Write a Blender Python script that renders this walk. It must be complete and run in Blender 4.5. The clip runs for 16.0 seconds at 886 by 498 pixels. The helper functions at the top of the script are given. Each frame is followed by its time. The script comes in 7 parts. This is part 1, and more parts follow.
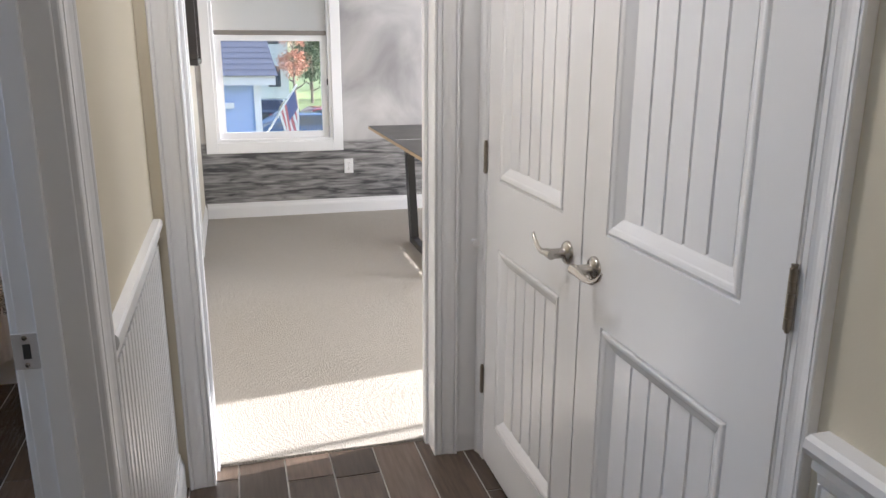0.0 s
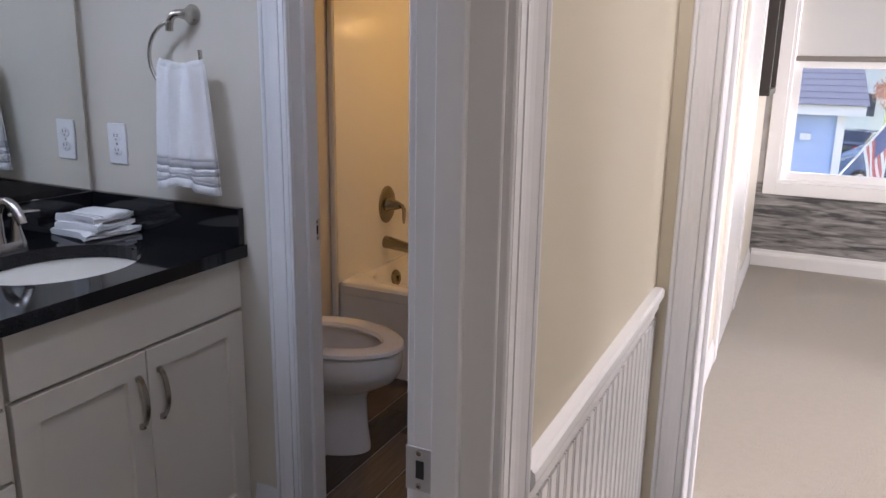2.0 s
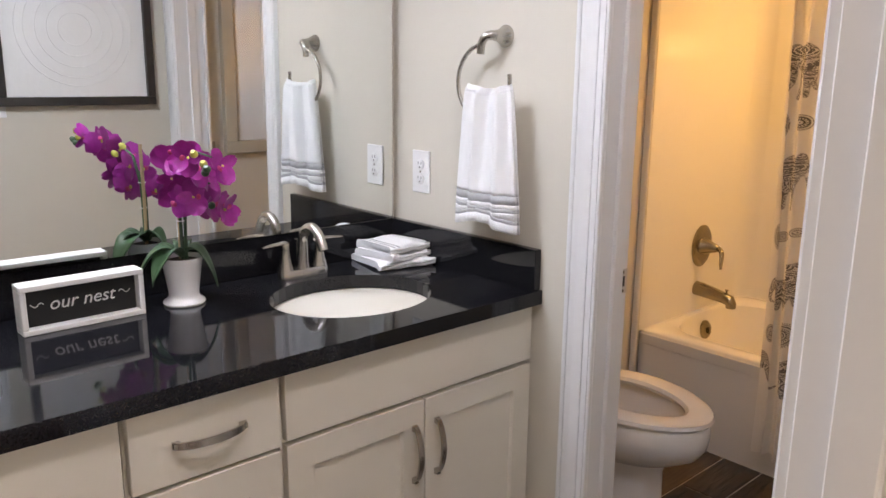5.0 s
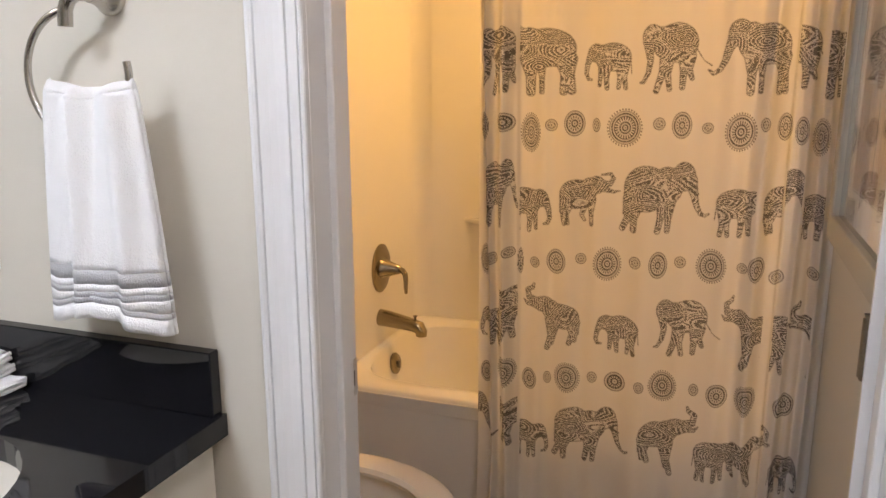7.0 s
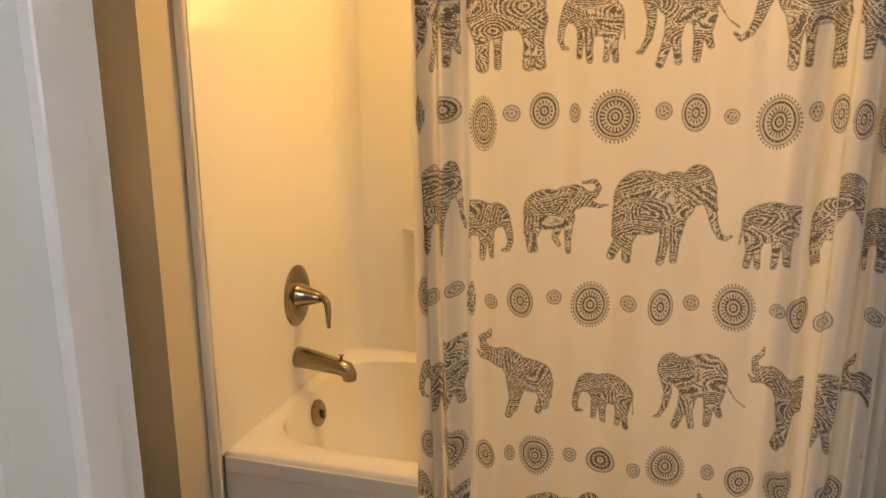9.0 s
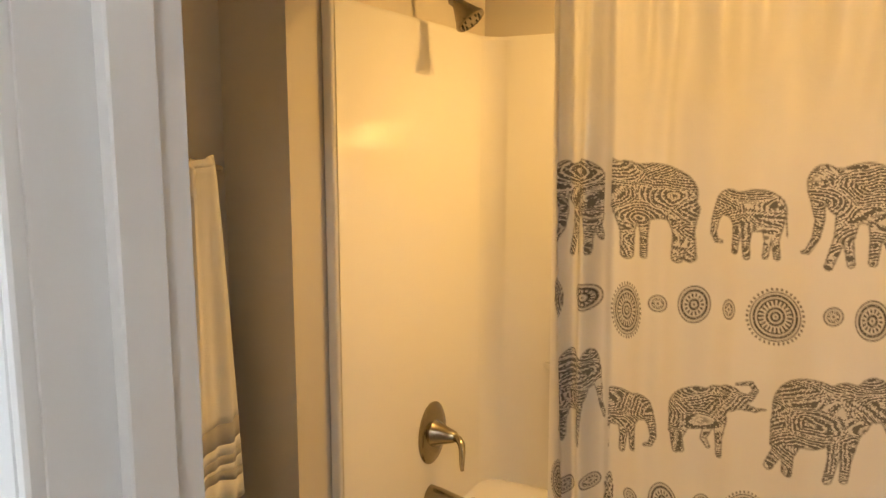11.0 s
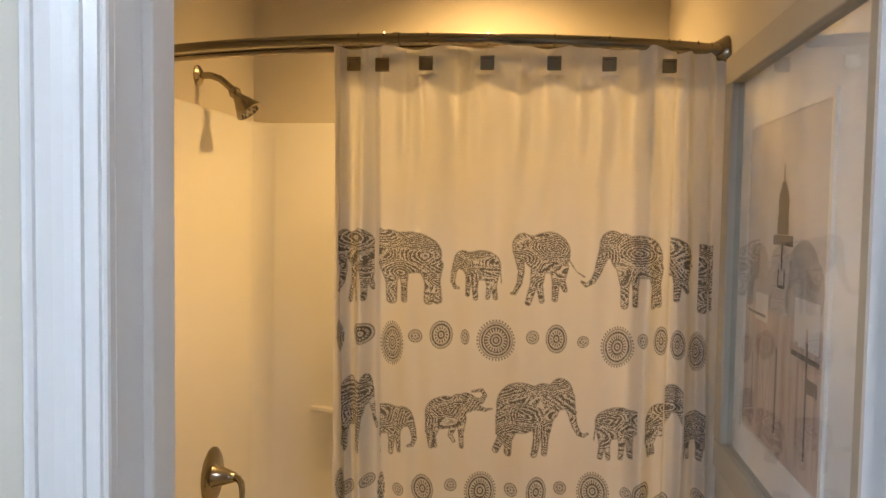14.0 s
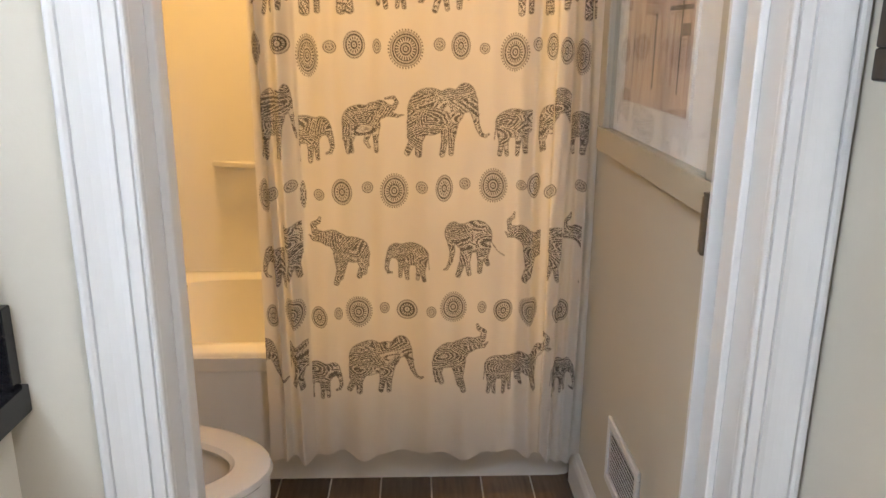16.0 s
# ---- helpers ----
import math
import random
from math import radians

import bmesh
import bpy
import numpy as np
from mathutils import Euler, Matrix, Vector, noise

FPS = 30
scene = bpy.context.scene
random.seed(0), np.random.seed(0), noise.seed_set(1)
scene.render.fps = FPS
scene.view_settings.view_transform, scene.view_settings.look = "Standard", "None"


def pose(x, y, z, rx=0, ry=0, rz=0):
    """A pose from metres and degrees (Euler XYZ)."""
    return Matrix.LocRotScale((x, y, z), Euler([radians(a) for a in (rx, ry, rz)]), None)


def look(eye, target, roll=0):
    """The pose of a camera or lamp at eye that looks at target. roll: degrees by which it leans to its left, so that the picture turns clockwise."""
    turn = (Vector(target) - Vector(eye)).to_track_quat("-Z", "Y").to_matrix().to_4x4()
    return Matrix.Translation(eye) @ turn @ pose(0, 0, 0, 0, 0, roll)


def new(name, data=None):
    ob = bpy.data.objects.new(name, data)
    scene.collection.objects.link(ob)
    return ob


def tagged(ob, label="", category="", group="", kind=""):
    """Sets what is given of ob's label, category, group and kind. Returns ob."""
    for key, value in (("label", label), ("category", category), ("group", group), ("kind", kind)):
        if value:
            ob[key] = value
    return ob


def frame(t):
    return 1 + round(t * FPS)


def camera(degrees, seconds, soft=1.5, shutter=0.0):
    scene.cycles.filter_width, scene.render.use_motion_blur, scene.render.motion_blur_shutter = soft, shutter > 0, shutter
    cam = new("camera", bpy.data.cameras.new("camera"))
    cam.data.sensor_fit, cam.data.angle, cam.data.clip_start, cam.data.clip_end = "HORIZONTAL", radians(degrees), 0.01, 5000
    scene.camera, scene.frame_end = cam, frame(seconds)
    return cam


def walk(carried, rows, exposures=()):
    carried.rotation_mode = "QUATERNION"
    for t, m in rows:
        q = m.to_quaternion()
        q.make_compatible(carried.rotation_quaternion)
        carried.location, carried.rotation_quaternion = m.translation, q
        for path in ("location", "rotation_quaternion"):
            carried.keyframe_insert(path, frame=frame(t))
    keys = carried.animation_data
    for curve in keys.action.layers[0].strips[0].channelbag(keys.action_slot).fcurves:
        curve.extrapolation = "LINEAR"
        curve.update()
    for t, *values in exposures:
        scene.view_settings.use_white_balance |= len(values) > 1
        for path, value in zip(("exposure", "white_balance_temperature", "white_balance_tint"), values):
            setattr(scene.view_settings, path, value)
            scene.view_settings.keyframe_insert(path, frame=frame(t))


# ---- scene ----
cam = camera(60.5, 16.0)
PATH = [
    (0, (-0.011, 0.477, 1.336), (0.499, 2.34, 0.815), 0.2),
    (0.5, (0.015, 0.596, 1.328), (0.261, 2.512, 0.813), 0.6),
    (1, (0.029, 0.768, 1.34), (0.0, 2.702, 0.832), 0.9),
    (1.5, (0.042, 0.878, 1.349), (-0.331, 2.779, 0.853), 0.9),
    (2, (0.042, 0.944, 1.362), (-0.798, 2.695, 0.882), 0.9),
    (2.5, (0.031, 0.976, 1.363), (-1.202, 2.48, 0.897), 0.8),
    (3, (0.014, 0.973, 1.37), (-1.405, 2.303, 0.907), 0.5),
    (3.2, (0.0, 0.969, 1.369), (-1.448, 2.269, 0.907), 0.5),
    (5.3, (-0.19, 1.234, 1.365), (-1.647, 2.536, 0.937), 0.6),
    (5.5, (-0.236, 1.292, 1.359), (-1.679, 2.612, 0.94), 0.5),
    (6, (-0.4, 1.425, 1.365), (-1.707, 2.882, 0.954), 0.1),
    (6.5, (-0.547, 1.53, 1.364), (-1.564, 3.205, 0.961), -0.5),
    (7, (-0.63, 1.633, 1.355), (-1.3, 3.467, 0.921), -0.2),
    (7.5, (-0.679, 1.749, 1.347), (-1.086, 3.656, 0.901), -0.1),
    (8, (-0.734, 1.866, 1.338), (-0.971, 3.797, 0.872), -0.2),
    (8.5, (-0.783, 2.009, 1.332), (-1.05, 3.934, 0.861), -0.6),
    (9, (-0.763, 2.177, 1.322), (-1.314, 4.044, 0.861), -0.3),
    (9.2, (-0.749, 2.241, 1.32), (-1.427, 4.066, 0.863), -0.4),
    (11.3, (-0.778, 2.266, 1.539), (-1.707, 4.023, 1.311), 0.4),
    (11.5, (-0.785, 2.253, 1.548), (-1.687, 4.029, 1.367), 0.8),
    (12, (-0.789, 2.202, 1.581), (-1.648, 4.007, 1.521), 1.0),
    (12.5, (-0.798, 2.12, 1.585), (-1.509, 3.99, 1.599), 1.2),
    (13, (-0.808, 2.028, 1.561), (-1.306, 3.965, 1.561), 1.2),
    (13.5, (-0.789, 1.963, 1.548), (-1.139, 3.931, 1.509), 1.0),
    (14, (-0.744, 1.868, 1.525), (-1.017, 3.847, 1.423), 0.9),
    (14.5, (-0.706, 1.767, 1.493), (-0.908, 3.747, 1.296), 0.6),
    (15, (-0.716, 1.714, 1.429), (-0.845, 3.686, 1.121), 0.5),
    (15.5, (-0.801, 1.677, 1.342), (-0.839, 3.635, 0.937), 0.0),
    (16, (-0.831, 1.667, 1.276), (-0.758, 3.59, 0.731), 0.4),
]
EXPOSURES = [(0, 1.9, 6150, 15), (1.2, 1.72, 6250, 16), (2.0, 2.08, 6350, 24), (2.5, 2.62, 6450, 28), (3.0, 2.88, 6800, 30), (5.5, 3.12, 7750, 22), (7.0, 3.05, 7800, 21), (8.0, 3.25, 7050, 14), (8.5, 3.2, 7300, 14), (9.0, 3.22, 7700, 14),
             (11.5, 2.97, 7550, 12), (12.5, 2.75, 7050, 12), (14.0, 2.82, 6650, 13), (14.5, 2.8, 6350, 12), (15.0, 2.95, 6650, 13), (15.5, 3.15, 7100, 14), (16, 3.4, 7450, 15)]
walk(cam, [(t, look(eye, target, roll)) for t, eye, target, roll in PATH], EXPOSURES)

# ---- world and large lights ----
world = bpy.data.worlds.new("world")
scene.world = world
world.use_nodes = True
wt = world.node_tree
sky = wt.nodes.new("ShaderNodeTexSky")
sky.sky_type = "NISHITA"
sky.sun_disc = False
sky.sun_elevation = radians(27)
sky.sun_rotation = radians(98)
wt.links.new(sky.outputs["Color"], wt.nodes["Background"].inputs["Color"])
wt.nodes["Background"].inputs["Strength"].default_value = 0.15


def lamp(name, kind, eye, target, power, colour, size=0.1, size_y=None, angle=0.5):
    data = bpy.data.lights.new(name, kind)
    data.energy, data.color = power, colour
    if kind == "AREA":
        data.shape = "RECTANGLE" if size_y else "DISK"
        data.size = size
        if size_y:
            data.size_y = size_y
    elif kind == "SUN":
        data.angle = radians(angle)
    else:
        data.shadow_soft_size = size
    ob = new(name, data)
    ob.matrix_world = look(eye, target)
    return ob


lamp("sun", "SUN", (10, 1.6, 6.0), (0.0, 0.15, 0.9), 3.8, (1.0, 0.96, 0.90))
tub_lamp = lamp("tub_lamp", "SPOT", (-0.95, 4.10, 2.40), (-0.95, 4.10, 0.0), 6.6, (1.0, 0.60, 0.21), 0.06)
tub_lamp.data.spot_size, tub_lamp.data.spot_blend = radians(152), 0.85
lamp("vanity_lamp", "AREA", (-1.64, 1.45, 2.06), (-1.25, 1.55, 0.7), 2.9, (0.62, 0.79, 1.0), 0.12, 0.7)
# Unseen fill with no known fixture, added to brighten cabinet fronts and casings.
lamp("bath_fill_light", "AREA", (-0.48, 1.62, 2.42), (-1.25, 1.45, 0.3), 2.0, (0.80, 0.87, 1.0), 0.3)
# Added light without a fixture, aimed to lift the closet doors.
lamp("closet_door_fill", "AREA", (-0.10, 2.10, 2.40), (0.75, 1.7, 0.5), 2.8, (1.0, 0.97, 0.94), 0.22)
# Weak unseen fill added at the hall's south end for the near wall and doors.
lamp("hall_south_fill", "AREA", (0.25, -0.75, 2.40), (0.35, 0.2, 0.0), 1.5, (1.0, 0.96, 0.92), 0.3)
lamp("window_light_south", "AREA", (3.38, 3.40, 1.4), (0.0, 3.40, 0.9), 22.0, (0.93, 0.96, 1.0), 0.78, 1.5)
lamp("window_light_north", "AREA", (3.38, 5.28, 0.97), (0.0, 5.28, 0.9), 12.0, (0.93, 0.96, 1.0), 0.8, 0.7)


# ---- materials ----
def mat(name, colour, rough=0.5, metal=0.0, var=0.05, scale=6.0, bump=0.05, bscale=120.0, spec=0.5, stretch=(1, 1, 1), island=0.0, coat=0.0):
    m = bpy.data.materials.new(name)
    m.use_nodes = True
    n, l = m.node_tree.nodes, m.node_tree.links
    b = n["Principled BSDF"]
    b.inputs["Roughness"].default_value = rough
    b.inputs["Metallic"].default_value = metal
    b.inputs["Specular IOR Level"].default_value = spec
    b.inputs["Coat Weight"].default_value = coat
    tc = n.new("ShaderNodeTexCoord")
    mp = n.new("ShaderNodeMapping")
    mp.inputs["Scale"].default_value = stretch
    l.new(tc.outputs["Object"], mp.inputs["Vector"])
    big = n.new("ShaderNodeTexNoise")
    big.inputs["Scale"].default_value = scale
    big.inputs["Detail"].default_value = 5
    l.new(mp.outputs[0], big.inputs["Vector"])
    mix = n.new("ShaderNodeMix")
    mix.data_type = "RGBA"
    l.new(big.outputs["Fac"], mix.inputs["Factor"])
    mix.inputs["A"].default_value = (*[c * (1 - var) for c in colour], 1)
    mix.inputs["B"].default_value = (*[min(1, c * (1 + var)) for c in colour], 1)
    out = mix.outputs["Result"]
    if island:
        oi = n.new("ShaderNodeObjectInfo")
        hs = n.new("ShaderNodeHueSaturation")
        mr = n.new("ShaderNodeMapRange")
        mr.inputs["To Min"].default_value, mr.inputs["To Max"].default_value = 1 - island, 1 + island
        l.new(oi.outputs["Random"], mr.inputs["Value"])
        l.new(mr.outputs[0], hs.inputs["Value"])
        l.new(out, hs.inputs["Color"])
        out = hs.outputs["Color"]
    l.new(out, b.inputs["Base Color"])
    fine = n.new("ShaderNodeTexNoise")
    fine.inputs["Scale"].default_value = bscale
    fine.inputs["Detail"].default_value = 3
    l.new(mp.outputs[0], fine.inputs["Vector"])
    if bump:
        bp = n.new("ShaderNodeBump")
        bp.inputs["Strength"].default_value = bump
        bp.inputs["Distance"].default_value = 0.002
        l.new(fine.outputs["Fac"], bp.inputs["Height"])
        l.new(bp.outputs[0], b.inputs["Normal"])
    rr = n.new("ShaderNodeMapRange")
    rr.inputs["To Min"].default_value, rr.inputs["To Max"].default_value = max(0.02, rough * 0.85), min(1, rough * 1.15)
    l.new(big.outputs["Fac"], rr.inputs["Value"])
    l.new(rr.outputs[0], b.inputs["Roughness"])
    return m


WALL = mat("wall_paint", (0.66, 0.615, 0.53), 0.75, var=0.02, bump=0.12, bscale=220)
HALLPAINT = mat("hall_paint", (0.66, 0.60, 0.47), 0.75, var=0.02, bump=0.12, bscale=220)
CEIL = mat("ceiling_paint", (0.80, 0.79, 0.77), 0.85, var=0.02, bump=0.15, bscale=160)
TRIM = mat("white_trim_paint", (0.78, 0.78, 0.78), 0.32, var=0.015, scale=3, bump=0.04, bscale=40)
DOORW = mat("white_door_paint", (0.80, 0.80, 0.80), 0.23, var=0.015, scale=3, bump=0.05, bscale=50, stretch=(1, 1, 0.1))
CAB = mat("cabinet_paint", (0.73, 0.685, 0.595), 0.42, var=0.02, scale=3, bump=0.03, bscale=60)
GRANITE = mat("black_granite", (0.010, 0.010, 0.012), 0.05, var=0.5, scale=350, bump=0.0, spec=0.36)
PORC = mat("white_porcelain", (0.84, 0.84, 0.84), 0.10, var=0.01, bump=0.0, spec=0.55)
ACRYL = mat("tub_acrylic", (0.83, 0.82, 0.79), 0.16, var=0.01, bump=0.02, bscale=12, spec=0.5)
NICKEL = mat("brushed_nickel", (0.52, 0.49, 0.45), 0.26, 1.0, var=0.05, bump=0.04, bscale=300)
# Nickel for strike plates, paler and less metallic so colour replaces reflected light.
LITNICKEL = mat("nickel_lit_plate", (0.58, 0.56, 0.55), 0.42, 0.35, var=0.06, bump=0.04, bscale=200)
DARKNICKEL = mat("dark_nickel", (0.32, 0.28, 0.23), 0.36, 1.0, var=0.15, scale=30, bump=0.05, bscale=200)
# Same finish as NICKEL; its colour is darkened to imitate dim reflections.
DIMNICKEL = mat("nickel_dimmed_reflections", (0.32, 0.28, 0.21), 0.24, 1.0, var=0.06, bump=0.04, bscale=300)
DARKMETAL = mat("black_metal", (0.018, 0.018, 0.02), 0.4, 0.0, bump=0.05)
TOWELW = mat("white_cotton", (0.84, 0.84, 0.84), 0.95, var=0.03, scale=30, bump=0.8, bscale=420)
TOWELG = mat("grey_cotton_stripe", (0.46, 0.46, 0.47), 0.95, var=0.04, bump=0.8, bscale=420)
GROUT = mat("grout", (0.42, 0.39, 0.36), 0.9, var=0.1, scale=30)
PLASTIC = mat("white_plastic", (0.83, 0.83, 0.83), 0.3, var=0.01, bump=0.0)
SLOT = mat("dark_slot", (0.03, 0.03, 0.03), 0.6, bump=0.0)
BLACKF = mat("black_frame_wood", (0.03, 0.026, 0.024), 0.4, var=0.2, scale=20, bump=0.1)
BROWNF = mat("brown_frame_wood", (0.16, 0.085, 0.045), 0.45, var=0.2, scale=20, bump=0.1)
PAPER = mat("white_paper", (0.80, 0.80, 0.79), 0.8, var=0.03, bump=0.2, bscale=60)
MATW = mat("mat_board", (0.80, 0.78, 0.74), 0.8, var=0.02, bump=0.05)
WATER = mat("bowl_water", (0.25, 0.22, 0.16), 0.04, bump=0.0)
PETAL = mat("orchid_petal", (0.36, 0.018, 0.27), 0.45, var=0.45, scale=60, bump=0.2, bscale=90)
PETALC = mat("orchid_lip", (0.55, 0.05, 0.18), 0.5, var=0.3, scale=90)
BUDY = mat("orchid_bud", (0.55, 0.50, 0.10), 0.5, var=0.3, scale=60)
LEAFD = mat("orchid_leaf", (0.035, 0.085, 0.035), 0.42, var=0.3, scale=25, bump=0.2, bscale=40)
CANE = mat("cane_stake", (0.45, 0.33, 0.18), 0.7, var=0.2, scale=40)
SOIL = mat("dark_moss", (0.05, 0.035, 0.02), 0.95, var=0.5, scale=120, bump=0.9)
INKB = mat("black_sign_face", (0.012, 0.012, 0.012), 0.7, var=0.1)
GREYDOT = mat("grey_glaze", (0.25, 0.24, 0.24), 0.4, var=0.1, scale=200)
HEMBAR = mat("shade_hem", (0.20, 0.18, 0.16), 0.8)
TABLETOP = mat("dark_table_top", (0.05, 0.046, 0.044), 0.38, var=0.1, scale=8, bump=0.03)
TABLEEDGE = mat("wood_table_edge", (0.50, 0.36, 0.22), 0.6, var=0.15, scale=60)


def wood_plank():
    m = mat("wood_look_tile", (0.100, 0.072, 0.054), 0.19, var=0.5, scale=9, bump=0.35, bscale=45, stretch=(9, 0.8, 1), island=0.5)
    return m


PLANK = wood_plank()


def carpet():
    m = mat("loop_carpet", (0.52, 0.48, 0.42), 0.95, var=0.06, scale=40, bump=0.0)
    n, l = m.node_tree.nodes, m.node_tree.links
    tc = n.new("ShaderNodeTexCoord")
    wv = n.new("ShaderNodeTexWave")
    wv.bands_direction = "Y"
    wv.inputs["Scale"].default_value = 38
    wv.inputs["Distortion"].default_value = 2.5
    wv.inputs["Detail"].default_value = 2
    vo = n.new("ShaderNodeTexVoronoi")
    vo.inputs["Scale"].default_value = 160
    l.new(tc.outputs["Object"], wv.inputs["Vector"])
    l.new(tc.outputs["Object"], vo.inputs["Vector"])
    ad = n.new("ShaderNodeMath")
    l.new(wv.outputs["Fac"], ad.inputs[0])
    l.new(vo.outputs["Distance"], ad.inputs[1])
    bp = n.new("ShaderNodeBump")
    bp.inputs["Strength"].default_value = 0.7
    bp.inputs["Distance"].default_value = 0.012
    l.new(ad.outputs[0], bp.inputs["Height"])
    l.new(bp.outputs[0], n["Principled BSDF"].inputs["Normal"])
    return m


CARPET = carpet()


def mural():
    """Printed wall mural: pale storm clouds above a band of dark rippled water."""
    m = bpy.data.materials.new("cloud_and_sea_mural")
    m.use_nodes = True
    n, l = m.node_tree.nodes, m.node_tree.links
    b = n["Principled BSDF"]
    b.inputs["Roughness"].default_value = 0.8
    tc = n.new("ShaderNodeTexCoord")
    c1 = n.new("ShaderNodeTexNoise")
    c1.inputs["Scale"].default_value, c1.inputs["Detail"].default_value, c1.inputs["Distortion"].default_value = 1.5, 6, 0.7
    l.new(tc.outputs["Object"], c1.inputs["Vector"])
    r1 = n.new("ShaderNodeValToRGB")
    r1.color_ramp.elements[0].position, r1.color_ramp.elements[0].color = 0.32, (0.24, 0.23, 0.23, 1)
    r1.color_ramp.elements[1].position, r1.color_ramp.elements[1].color = 0.68, (0.60, 0.585, 0.57, 1)
    l.new(c1.outputs["Fac"], r1.inputs["Fac"])
    mp = n.new("ShaderNodeMapping")
    mp.inputs["Scale"].default_value = (3.0, 1, 26)
    l.new(tc.outputs["Object"], mp.inputs["Vector"])
    c2 = n.new("ShaderNodeTexNoise")
    c2.inputs["Scale"].default_value, c2.inputs["Detail"].default_value, c2.inputs["Distortion"].default_value = 1.6, 5, 0.6
    l.new(mp.outputs[0], c2.inputs["Vector"])
    r2 = n.new("ShaderNodeValToRGB")
    r2.color_ramp.elements[0].position, r2.color_ramp.elements[0].color = 0.36, (0.07, 0.07, 0.072, 1)
    r2.color_ramp.elements[1].position, r2.color_ramp.elements[1].color = 0.66, (0.36, 0.35, 0.345, 1)
    l.new(c2.outputs["Fac"], r2.inputs["Fac"])
    sp = n.new("ShaderNodeSeparateXYZ")
    l.new(tc.outputs["Object"], sp.inputs[0])
    mr = n.new("ShaderNodeMapRange")
    mr.inputs["From Min"].default_value, mr.inputs["From Max"].default_value = 0.585, 0.60
    l.new(sp.outputs["Z"], mr.inputs["Value"])
    mx = n.new("ShaderNodeMix")
    mx.data_type = "RGBA"
    l.new(mr.outputs[0], mx.inputs["Factor"])
    l.new(r2.outputs["Color"], mx.inputs["A"])
    l.new(r1.outputs["Color"], mx.inputs["B"])
    l.new(mx.outputs["Result"], b.inputs["Base Color"])
    return m


MURAL = mural()


def glass_mat():
    m = bpy.data.materials.new("window_glass")
    m.use_nodes = True
    b = m.node_tree.nodes["Principled BSDF"]
    b.inputs["Transmission Weight"].default_value, b.inputs["Roughness"].default_value, b.inputs["IOR"].default_value = 1.0, 0.0, 1.45
    return m


GLASS = glass_mat()


def mirror_mat():
    m = bpy.data.materials.new("mirror_silver")
    m.use_nodes = True
    b = m.node_tree.nodes["Principled BSDF"]
    b.inputs["Metallic"].default_value, b.inputs["Roughness"].default_value = 1.0, 0.0
    b.inputs["Base Color"].default_value = (0.86, 0.88, 0.87, 1)
    return m


MIRROR = mirror_mat()


